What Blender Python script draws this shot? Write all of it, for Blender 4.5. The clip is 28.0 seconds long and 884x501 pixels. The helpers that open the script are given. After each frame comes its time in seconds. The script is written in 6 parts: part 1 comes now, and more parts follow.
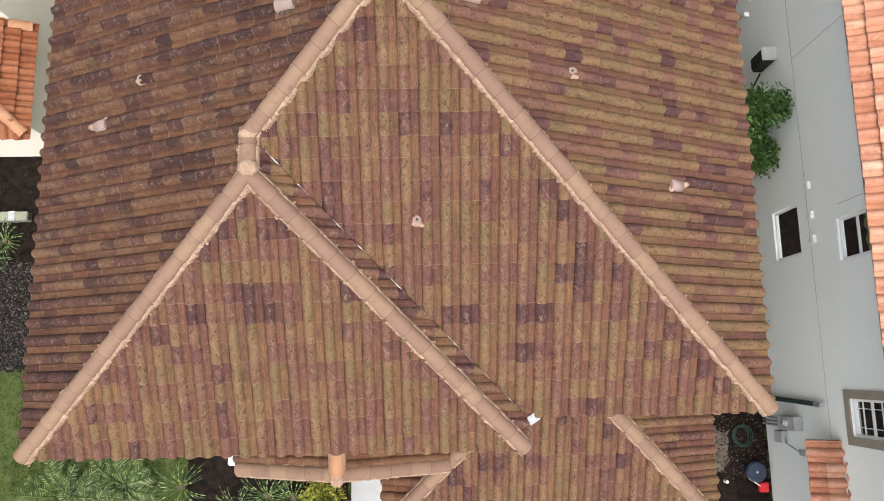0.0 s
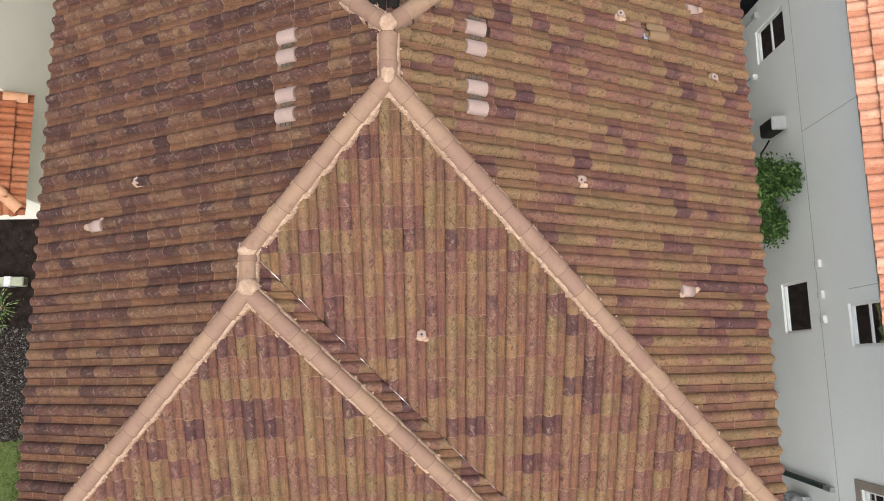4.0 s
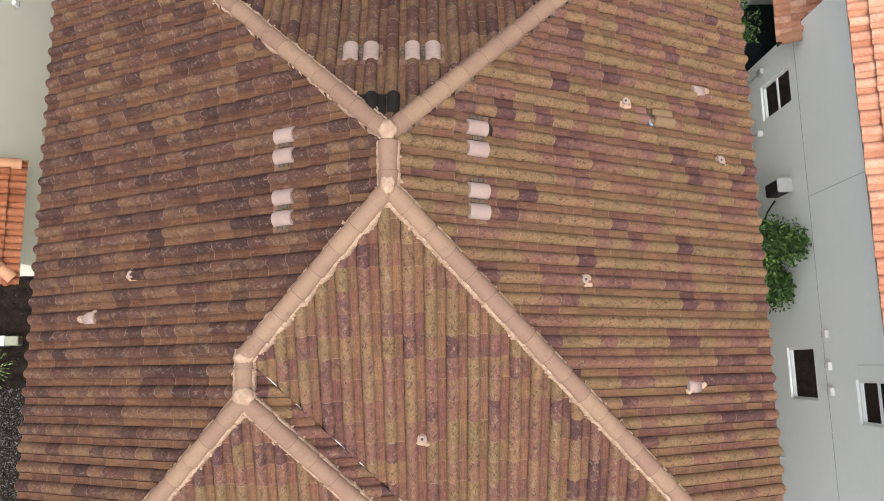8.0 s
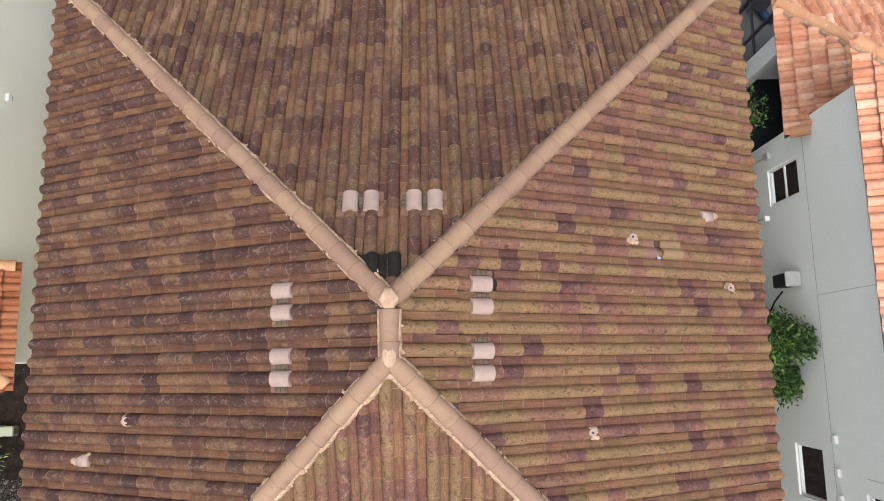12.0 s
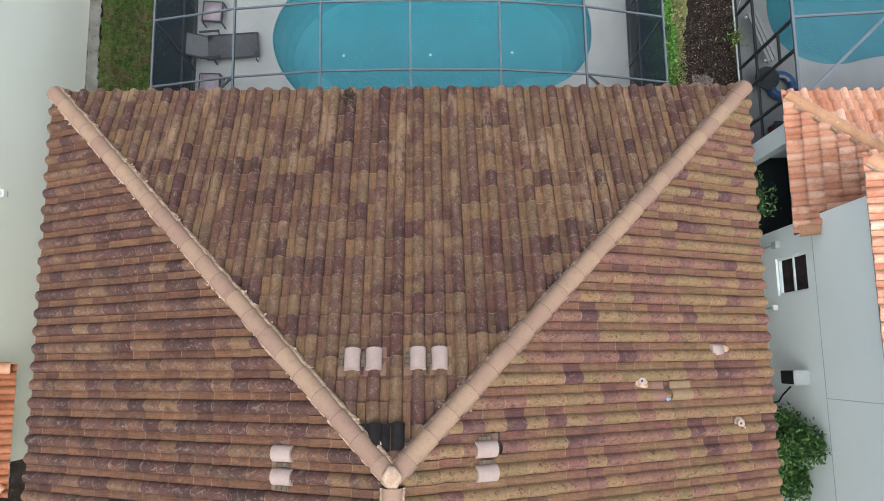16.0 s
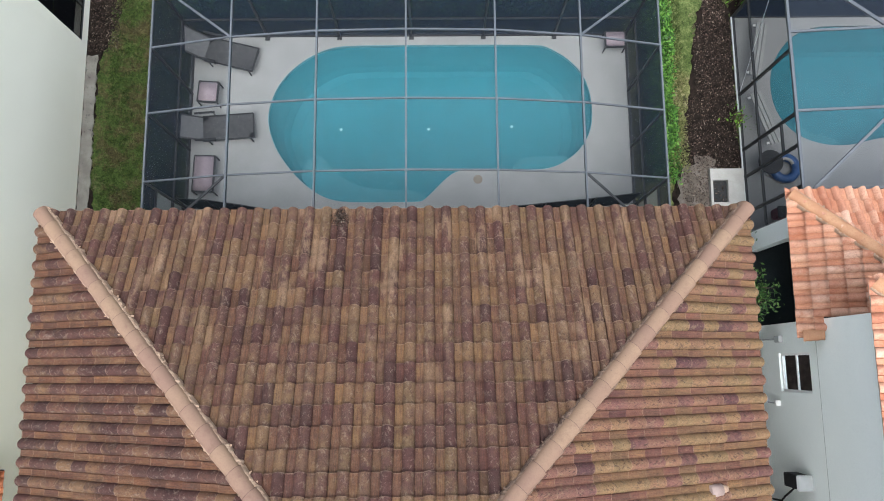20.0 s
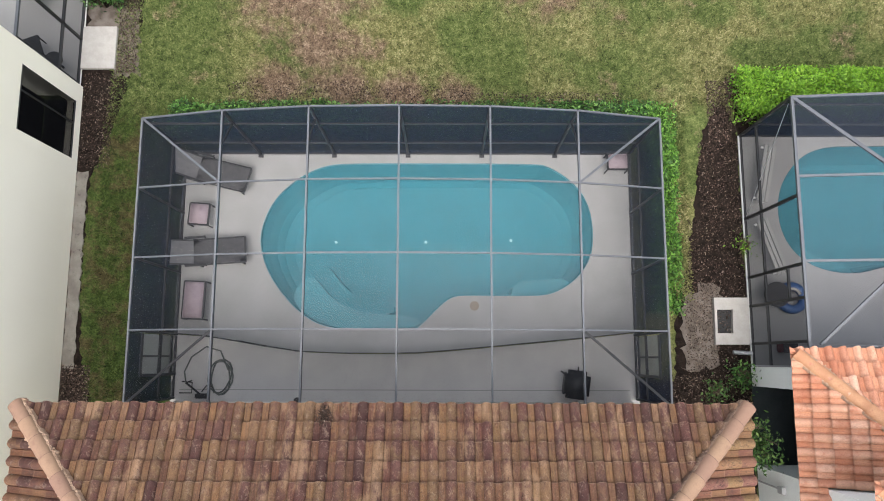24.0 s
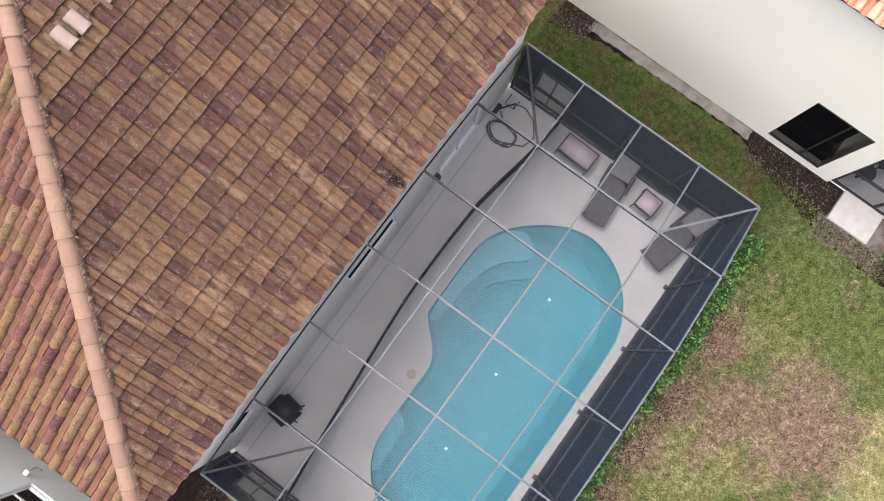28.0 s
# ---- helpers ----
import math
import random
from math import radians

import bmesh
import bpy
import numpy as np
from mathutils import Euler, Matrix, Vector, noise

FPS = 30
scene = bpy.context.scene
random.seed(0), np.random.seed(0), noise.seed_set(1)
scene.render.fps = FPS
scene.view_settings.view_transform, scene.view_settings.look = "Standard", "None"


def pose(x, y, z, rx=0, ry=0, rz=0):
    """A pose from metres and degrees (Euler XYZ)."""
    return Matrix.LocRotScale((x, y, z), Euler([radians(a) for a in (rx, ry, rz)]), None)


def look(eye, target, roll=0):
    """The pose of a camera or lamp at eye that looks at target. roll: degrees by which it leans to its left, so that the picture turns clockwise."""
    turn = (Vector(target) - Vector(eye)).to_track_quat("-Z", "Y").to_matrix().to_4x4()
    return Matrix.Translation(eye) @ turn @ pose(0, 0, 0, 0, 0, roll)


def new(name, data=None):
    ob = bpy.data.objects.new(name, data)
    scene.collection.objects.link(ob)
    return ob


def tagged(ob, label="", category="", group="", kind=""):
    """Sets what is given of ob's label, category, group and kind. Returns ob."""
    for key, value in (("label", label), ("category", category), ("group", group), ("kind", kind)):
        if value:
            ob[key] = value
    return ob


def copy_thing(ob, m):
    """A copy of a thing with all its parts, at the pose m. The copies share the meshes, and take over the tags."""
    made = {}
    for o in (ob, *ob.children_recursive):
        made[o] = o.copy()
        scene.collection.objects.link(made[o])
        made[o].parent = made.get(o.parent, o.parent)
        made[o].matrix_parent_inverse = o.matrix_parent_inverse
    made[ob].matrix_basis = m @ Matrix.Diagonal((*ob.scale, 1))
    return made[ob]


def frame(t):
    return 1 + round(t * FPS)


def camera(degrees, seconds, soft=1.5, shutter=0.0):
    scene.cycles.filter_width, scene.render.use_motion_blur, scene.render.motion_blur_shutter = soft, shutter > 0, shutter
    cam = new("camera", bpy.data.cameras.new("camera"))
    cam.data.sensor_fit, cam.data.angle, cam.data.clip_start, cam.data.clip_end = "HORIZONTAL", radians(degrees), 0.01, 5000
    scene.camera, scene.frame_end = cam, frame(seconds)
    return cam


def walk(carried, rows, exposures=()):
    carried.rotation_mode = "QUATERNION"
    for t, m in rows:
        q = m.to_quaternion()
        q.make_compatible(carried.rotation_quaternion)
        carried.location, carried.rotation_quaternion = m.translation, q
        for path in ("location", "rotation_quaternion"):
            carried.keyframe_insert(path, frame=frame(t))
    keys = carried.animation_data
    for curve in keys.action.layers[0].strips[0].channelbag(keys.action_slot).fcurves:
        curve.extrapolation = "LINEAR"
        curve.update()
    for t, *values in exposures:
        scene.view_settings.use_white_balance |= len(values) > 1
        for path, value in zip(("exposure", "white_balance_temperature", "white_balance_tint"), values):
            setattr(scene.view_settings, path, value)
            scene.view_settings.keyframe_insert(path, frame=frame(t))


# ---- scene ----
cam = camera(63.2, 28.0, 1.0)
PATH = [
    (0, (0.482, -7.125, 17.331), (0.511, -6.791, 15.359), 4.0),
    (0.5, (0.474, -7.021, 17.316), (0.502, -6.688, 15.344), 4.0),
    (1, (0.465, -6.835, 17.321), (0.494, -6.504, 15.349), 4.1),
    (2, (0.452, -6.383, 17.317), (0.481, -6.054, 15.345), 4.1),
    (3, (0.43, -5.915, 17.319), (0.459, -5.585, 15.346), 4.2),
    (3.5, (0.431, -5.662, 17.325), (0.461, -5.336, 15.352), 4.4),
    (5.5, (0.428, -4.9, 17.285), (0.458, -4.575, 15.312), 4.4),
    (6, (0.422, -4.741, 17.282), (0.451, -4.415, 15.309), 4.3),
    (7, (0.431, -4.396, 17.305), (0.46, -4.074, 15.332), 4.2),
    (8, (0.439, -3.985, 17.311), (0.469, -3.664, 15.337), 4.5),
    (9, (0.438, -3.467, 17.322), (0.466, -3.147, 15.348), 4.2),
    (10, (0.442, -2.927, 17.329), (0.471, -2.609, 15.355), 4.4),
    (11, (0.46, -2.395, 17.346), (0.488, -2.079, 15.371), 4.2),
    (12, (0.443, -1.865, 17.373), (0.472, -1.551, 15.398), 4.3),
    (12.5, (0.44, -1.612, 17.389), (0.467, -1.297, 15.414), 4.0),
    (14.5, (0.422, -0.58, 17.421), (0.449, -0.271, 15.445), 4.1),
    (15, (0.418, -0.313, 17.437), (0.447, -0.004, 15.461), 4.4),
    (16, (0.414, 0.269, 17.431), (0.443, 0.572, 15.455), 4.7),
    (17, (0.436, 0.813, 17.44), (0.466, 1.115, 15.463), 4.8),
    (18, (0.473, 1.311, 17.428), (0.5, 1.613, 15.451), 4.5),
    (19, (0.592, 1.798, 17.451), (0.609, 2.106, 15.474), 2.5),
    (19.5, (0.62, 2.045, 17.46), (0.634, 2.355, 15.484), 2.2),
    (20, (0.614, 2.288, 17.466), (0.631, 2.601, 15.491), 2.6),
    (20.5, (0.616, 2.617, 17.456), (0.633, 2.925, 15.48), 2.7),
    (22.5, (0.888, 4.158, 17.52), (0.882, 4.45, 15.542), -1.3),
    (23, (0.906, 4.58, 17.526), (0.9, 4.876, 15.548), -1.2),
    (23.5, (0.941, 5.065, 17.522), (0.933, 5.363, 15.544), -1.6),
    (24, (0.976, 5.584, 17.512), (0.966, 5.881, 15.534), -1.8),
    (24.5, (0.993, 6.097, 17.521), (0.983, 6.392, 15.543), -1.9),
    (25, (0.98, 6.561, 17.525), (0.97, 6.858, 15.547), -1.8),
    (25.5, (0.922, 6.944, 17.542), (0.918, 7.239, 15.564), -0.8),
    (26, (0.916, 6.965, 17.522), (0.857, 7.262, 15.545), 0.4),
    (26.5, (0.846, 6.889, 17.509), (0.677, 7.139, 15.532), 4.3),
    (27, (0.78, 6.708, 17.469), (0.535, 6.868, 15.49), 10.5),
    (27.5, (0.833, 6.625, 17.443), (0.56, 6.653, 15.462), 12.5),
    (28, (0.917, 6.602, 17.397), (0.681, 6.497, 15.414), 12.4),
]
walk(cam, [(t, look(eye, target, roll)) for t, eye, target, roll in PATH], [(0, 1.15, 6500, 10), (9, 1.25, 6500, 10), (12, 1.31, 6450, 9), (14, 1.35, 6050, 3), (17, 1.39, 5900, 3), (20, 1.44, 5950, 5), (23, 1.55, 6350, 10), (25, 1.59, 6500, 11), (26, 1.67, 6500, 11), (27, 1.5, 6500, 21), (28, 1.77, 6450, 18)])
SKY, SUN = 0.145, 0.42

# ---- light ----
world = bpy.data.worlds.new("sky")
scene.world = world
world.use_nodes = True
_n, _l = world.node_tree.nodes, world.node_tree.links
_sky = _n.new("ShaderNodeTexSky")
_sky.sky_type = "NISHITA"
_sky.sun_disc = False
_sky.sun_elevation = radians(69)
_sky.sun_rotation = radians(180)
_sky.air_density, _sky.dust_density, _sky.ozone_density = 1.0, 6.0, 0.6
_n["Background"].inputs["Strength"].default_value = SKY
_hsv = _n.new("ShaderNodeHueSaturation")
_hsv.inputs["Saturation"].default_value = 0.4
_l.new(_sky.outputs["Color"], _hsv.inputs["Color"])
_l.new(_hsv.outputs["Color"], _n["Background"].inputs["Color"])
_sun = bpy.data.lights.new("sun", "SUN")
_sun.energy, _sun.angle, _sun.color = SUN, radians(60), (1.0, 0.97, 0.93)
new("sun", _sun).matrix_world = look((0.2, -9.6, 25), (0, 0, 0))


# ---- materials ----
class Graph:
    """A small wrapper that wires node materials."""

    def __init__(self, name):
        self.mat = bpy.data.materials.new(name)
        self.mat.use_nodes = True
        self.nodes, self.links = self.mat.node_tree.nodes, self.mat.node_tree.links
        self.out = self.nodes["Material Output"]
        self.bsdf = self.nodes["Principled BSDF"]

    def put(self, socket, value):
        if isinstance(value, bpy.types.NodeSocket):
            self.links.new(value, socket)
        elif isinstance(value, (tuple, list)) and len(value) == 3 and socket.type == "RGBA":
            socket.default_value = (*value, 1)
        else:
            socket.default_value = value

    def node(self, kind, out=0, **values):
        n = self.nodes.new(kind)
        for key, value in values.items():
            if key.startswith("i_"):
                self.put(n.inputs[key[2:].replace("_", " ")], value)
            elif key.startswith("n_"):
                self.put(n.inputs[int(key[2:])], value)
            elif key == "op":
                n.operation = value
            elif key == "blend":
                n.blend_type = value
            elif key == "dims":
                n.noise_dimensions = value
            elif key == "feature":
                n.feature = value
        return n.outputs[out]

    def coord(self, space="Object"):
        return self.nodes.new("ShaderNodeTexCoord").outputs[space]

    def spot(self):
        """World position."""
        return self.nodes.new("ShaderNodeNewGeometry").outputs["Position"]

    def noise(self, vec, scale, detail=4.0, rough=0.55):
        n = self.nodes.new("ShaderNodeTexNoise")
        self.put(n.inputs["Vector"], vec)
        n.inputs["Scale"].default_value, n.inputs["Detail"].default_value, n.inputs["Roughness"].default_value = scale, detail, rough
        return n.outputs["Fac"]

    def stretch(self, vec, x, y, z):
        n = self.nodes.new("ShaderNodeMapping")
        self.put(n.inputs["Vector"], vec)
        n.inputs["Scale"].default_value = (x, y, z)
        return n.outputs["Vector"]

    def math(self, op, a, b=0.0):
        n = self.nodes.new("ShaderNodeMath")
        n.operation = op
        self.put(n.inputs[0], a)
        self.put(n.inputs[1], b)
        return n.outputs[0]

    def step(self, value, lo, hi):
        n = self.nodes.new("ShaderNodeMapRange")
        n.interpolation_type = "SMOOTHSTEP"
        self.put(n.inputs["Value"], value)
        n.inputs["From Min"].default_value, n.inputs["From Max"].default_value = lo, hi
        return n.outputs["Result"]

    def mix(self, fac, a, b, blend="MIX"):
        n = self.nodes.new("ShaderNodeMix")
        n.data_type, n.blend_type = "RGBA", blend
        self.put(n.inputs["Factor"], fac)
        self.put(n.inputs[6], a)
        self.put(n.inputs[7], b)
        return n.outputs[2]

    def ramp(self, fac, stops, constant=False):
        n = self.nodes.new("ShaderNodeValToRGB")
        n.color_ramp.interpolation = "CONSTANT" if constant else "LINEAR"
        while len(n.color_ramp.elements) < len(stops):
            n.color_ramp.elements.new(0.5)
        for e, (pos, col) in zip(n.color_ramp.elements, stops):
            e.position, e.color = pos, (*col, 1)
        self.put(n.inputs["Fac"], fac)
        return n.outputs["Color"]

    def finish(self, colour, rough=0.8, bump=None, strength=0.3, distance=0.01, metal=0.0, spec=0.5):
        self.put(self.bsdf.inputs["Base Color"], colour)
        self.put(self.bsdf.inputs["Roughness"], rough)
        self.put(self.bsdf.inputs["Metallic"], metal)
        self.put(self.bsdf.inputs["Specular IOR Level"], spec)
        if bump is not None:
            n = self.nodes.new("ShaderNodeBump")
            n.inputs["Strength"].default_value, n.inputs["Distance"].default_value = strength, distance
            self.put(n.inputs["Height"], bump)
            self.links.new(n.outputs["Normal"], self.bsdf.inputs["Normal"])
        return self.mat


def surface(name, a, b, scale=3.0, fine=60.0, rough=0.8, strength=0.25, distance=0.006, metal=0.0, stain=None, spec=0.4):
    """Two tones in broad blotches, fine grain, and stains if wanted."""
    g = Graph(name)
    p = g.spot()
    big, small = g.noise(p, scale, 5), g.noise(p, fine, 3)
    col = g.mix(g.step(big, 0.3, 0.7), a, b)
    col = g.mix(g.math("MULTIPLY", g.step(small, 0.35, 0.75), 0.25), col, tuple(min(1, 0.6 * v) for v in a))
    if stain:
        spots = g.step(g.noise(p, scale * 2.3, 8, 0.7), 0.56, 0.72)
        col = g.mix(g.math("MULTIPLY", spots, 0.75), col, stain)
    return g.finish(col, g.math("ADD", rough - 0.1, g.math("MULTIPLY", small, 0.2)), small, strength, distance, metal, spec)


def tile_material(name, stops, joined, pans=None, own=0.5, soot=0.5, streak=0.6, fleck=0.6, lichen=0.2, grit=1.0, runs=0.0, dark=(0.03, 0.017, 0.015), pale=(0.25, 0.185, 0.115)):
    """Weathered concrete roof tile: barrel and pan in tones of their own, streaks down the pan, dark leaf-shaped flecks and pale lichen."""
    g = Graph(name)
    uv = g.coord("UV")
    if joined:
        rnd = g.nodes.new("ShaderNodeNewGeometry").outputs["Random Per Island"]
    else:
        rnd = g.nodes.new("ShaderNodeObjectInfo").outputs["Random"]
    second = g.math("FRACT", g.math("MULTIPLY", rnd, 37.31))
    third = g.math("FRACT", g.math("MULTIPLY", rnd, 91.7))
    p = g.spot()
    drift = g.math("MULTIPLY", g.math("SUBTRACT", g.noise(p, 0.6, 2), 0.5), 0.6)
    drift = g.math("ADD", drift, g.math("MULTIPLY", g.math("SUBTRACT", g.noise(p, 7, 4, 0.6), 0.5), 0.45))
    sep = g.nodes.new("ShaderNodeSeparateXYZ")
    g.links.new(uv, sep.inputs[0])
    inpan = g.step(sep.outputs[0], 0.56, 0.62)
    onback = g.math("SUBTRACT", 1.0, inpan)
    barrel = g.ramp(g.math("ADD", rnd, drift), stops)
    col = g.mix(g.math("MULTIPLY", inpan, own), barrel, g.ramp(g.math("ADD", second, drift), pans or stops))
    shift = g.nodes.new("ShaderNodeCombineXYZ")
    g.put(shift.inputs[2], g.math("MULTIPLY", rnd, 50.0))
    va = g.nodes.new("ShaderNodeVectorMath")
    va.operation = "ADD"
    g.links.new(uv, va.inputs[0])
    g.links.new(shift.outputs[0], va.inputs[1])
    own_uv = va.outputs[0]
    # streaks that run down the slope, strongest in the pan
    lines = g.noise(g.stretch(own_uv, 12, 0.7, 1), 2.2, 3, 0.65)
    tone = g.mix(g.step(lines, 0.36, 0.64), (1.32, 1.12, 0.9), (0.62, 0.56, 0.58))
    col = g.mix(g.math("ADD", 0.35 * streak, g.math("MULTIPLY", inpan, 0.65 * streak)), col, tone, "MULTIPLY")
    # soot and algae in soft patches
    patch = g.math("MULTIPLY", g.step(g.noise(p, 5, 5, 0.7), 0.5, 0.68), g.step(third, 0.15, 0.85))
    col = g.mix(g.math("MULTIPLY", patch, soot), col, dark)
    # flecks: short slanting strokes on the barrel
    for turn, lo, scale in ((0.55, 0.555, 3.2), (-0.6, 0.56, 4.0), (0.2, 0.6, 6.5)):
        m = g.nodes.new("ShaderNodeMapping")
        g.links.new(own_uv, m.inputs["Vector"])
        m.inputs["Rotation"].default_value = (0, 0, turn)
        stroke = g.step(g.noise(g.stretch(m.outputs[0], 2.2, 0.9, 1), scale, 6, 0.7), lo, lo + 0.07)
        col = g.mix(g.math("MULTIPLY", g.math("MULTIPLY", stroke, onback), fleck), col, dark)
    for turn, lo, scale in ((-0.5, 0.56, 3.0), (0.9, 0.57, 4.6)):
        m = g.nodes.new("ShaderNodeMapping")
        g.links.new(own_uv, m.inputs["Vector"])
        m.inputs["Rotation"].default_value = (0, 0, turn)
        stroke = g.step(g.noise(g.stretch(m.outputs[0], 1.9, 0.9, 1), scale, 6, 0.7), lo, lo + 0.07)
        col = g.mix(g.math("MULTIPLY", g.math("MULTIPLY", stroke, g.math("SUBTRACT", 1.0, g.math("MULTIPLY", inpan, 0.6))), lichen), col, pale)
    worn = g.step(g.math("ADD", sep.outputs[1], g.math("MULTIPLY", g.noise(own_uv, 9, 3), 0.09)), 0.085, 0.06)
    col = g.mix(g.math("MULTIPLY", g.math("MULTIPLY", worn, g.step(g.noise(p, 4, 3), 0.4, 0.6)), 0.4), col, (0.27, 0.19, 0.14))
    if runs:
        # pale washed streaks above the eave
        at = g.nodes.new("ShaderNodeSeparateXYZ")
        g.links.new(p, at.inputs[0])
        wash = g.math("MULTIPLY", g.step(g.noise(g.stretch(p, 2.4, 0.7, 0.7), 1.3, 5, 0.7), 0.54, 0.66), g.step(at.outputs[1], 1.2, 3.4))
        col = g.mix(g.math("MULTIPLY", wash, runs), col, (0.24, 0.155, 0.095))
    # dark specks and a grey-tan film over everything
    specks = g.math("MULTIPLY", g.step(g.noise(p, 26, 5, 0.75), 0.58, 0.66), g.step(g.noise(p, 2.5, 3), 0.35, 0.6))
    col = g.mix(g.math("MULTIPLY", specks, 0.65 * grit), col, dark)
    film = g.noise(p, 3.4, 5, 0.7)
    col = g.mix(g.math("MULTIPLY", g.step(film, 0.38, 0.68), 0.16 * grit), col, tuple(0.45 * v for v in pale))
    grain = g.noise(p, 48, 4, 0.65)
    col = g.mix(g.math("MULTIPLY", g.step(grain, 0.42, 0.66), 0.42), col, (0.55, 0.5, 0.5), "MULTIPLY")
    return g.finish(col, g.math("ADD", 0.6, g.math("MULTIPLY", grain, 0.3)), grain, 0.35, 0.006, 0, 0.12)


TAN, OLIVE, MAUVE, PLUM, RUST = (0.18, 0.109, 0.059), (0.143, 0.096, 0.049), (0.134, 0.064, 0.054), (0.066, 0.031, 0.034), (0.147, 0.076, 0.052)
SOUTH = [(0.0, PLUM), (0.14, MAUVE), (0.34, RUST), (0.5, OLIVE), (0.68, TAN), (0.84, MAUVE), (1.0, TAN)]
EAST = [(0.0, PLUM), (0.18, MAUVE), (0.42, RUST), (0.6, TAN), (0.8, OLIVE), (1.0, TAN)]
# West and north ramps are darker: own tone plus slope shade in the colour.
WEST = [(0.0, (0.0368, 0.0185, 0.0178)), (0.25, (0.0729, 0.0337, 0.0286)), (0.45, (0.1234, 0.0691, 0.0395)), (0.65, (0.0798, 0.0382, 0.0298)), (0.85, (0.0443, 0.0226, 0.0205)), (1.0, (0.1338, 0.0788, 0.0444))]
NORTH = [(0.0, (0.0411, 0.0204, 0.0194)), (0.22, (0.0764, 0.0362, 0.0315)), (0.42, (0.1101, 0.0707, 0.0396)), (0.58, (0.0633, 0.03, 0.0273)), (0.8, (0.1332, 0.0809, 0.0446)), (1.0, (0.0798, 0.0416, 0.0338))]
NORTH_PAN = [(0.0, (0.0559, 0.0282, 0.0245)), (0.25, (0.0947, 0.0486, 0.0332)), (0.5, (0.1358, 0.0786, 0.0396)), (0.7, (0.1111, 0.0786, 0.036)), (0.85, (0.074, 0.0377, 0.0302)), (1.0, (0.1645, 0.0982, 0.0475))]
CLAY = [(0.0, (0.3512, 0.1443, 0.0877)), (0.3, (0.461, 0.2308, 0.152)), (0.6, (0.5488, 0.3231, 0.2222)), (0.8, (0.3951, 0.1732, 0.1075)), (1.0, (0.5927, 0.3808, 0.2807))]
BROWN = [(0.0, (0.0972, 0.0405, 0.0275)), (0.35, (0.1337, 0.0632, 0.0365)), (0.7, (0.162, 0.0891, 0.0502)), (1.0, (0.0972, 0.0486, 0.0324))]
TERRACOTTA = [(0.0, (0.2, 0.065, 0.03)), (0.4, (0.27, 0.1, 0.048)), (0.75, (0.31, 0.13, 0.066)), (1.0, (0.22, 0.078, 0.04))]
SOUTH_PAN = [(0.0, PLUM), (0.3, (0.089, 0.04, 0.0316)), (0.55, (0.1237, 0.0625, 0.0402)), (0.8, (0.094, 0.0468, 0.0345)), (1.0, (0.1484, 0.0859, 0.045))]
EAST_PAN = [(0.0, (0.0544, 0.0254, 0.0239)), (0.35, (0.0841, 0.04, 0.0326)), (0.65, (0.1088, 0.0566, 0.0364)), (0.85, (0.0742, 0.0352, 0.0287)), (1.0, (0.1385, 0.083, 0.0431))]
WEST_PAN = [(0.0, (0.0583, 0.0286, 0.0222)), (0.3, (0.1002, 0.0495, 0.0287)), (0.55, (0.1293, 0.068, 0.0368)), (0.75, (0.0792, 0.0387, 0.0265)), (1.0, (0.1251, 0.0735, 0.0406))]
CLAY_PAN = [(0.0, (0.3293, 0.1269, 0.0701)), (0.5, (0.4171, 0.1962, 0.1169)), (1.0, (0.4829, 0.2539, 0.1637))]
TILES = {}
for _key, _stops, _more in (
    ("south", SOUTH, dict(pans=SOUTH_PAN, soot=0.25, fleck=0.6, streak=0.7, lichen=0.4)),
    ("east", EAST, dict(pans=EAST_PAN, soot=0.35, fleck=0.6, streak=0.6, lichen=0.25)),
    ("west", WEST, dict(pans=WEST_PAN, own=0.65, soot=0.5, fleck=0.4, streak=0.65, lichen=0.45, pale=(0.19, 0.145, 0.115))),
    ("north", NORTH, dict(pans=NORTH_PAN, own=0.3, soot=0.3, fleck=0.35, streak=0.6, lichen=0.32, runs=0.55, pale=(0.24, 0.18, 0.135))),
    ("clay", CLAY, dict(pans=CLAY_PAN, soot=0.08, fleck=0.15, streak=0.35, lichen=0.1, grit=0.15, pale=(0.55, 0.4, 0.32))),
    ("brown", BROWN, dict(soot=0.3, fleck=0.3)),
    ("terracotta", TERRACOTTA, dict(soot=0.15, fleck=0.2, streak=0.4, lichen=0.1)),
):
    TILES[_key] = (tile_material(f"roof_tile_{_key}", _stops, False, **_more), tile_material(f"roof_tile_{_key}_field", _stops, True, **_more))


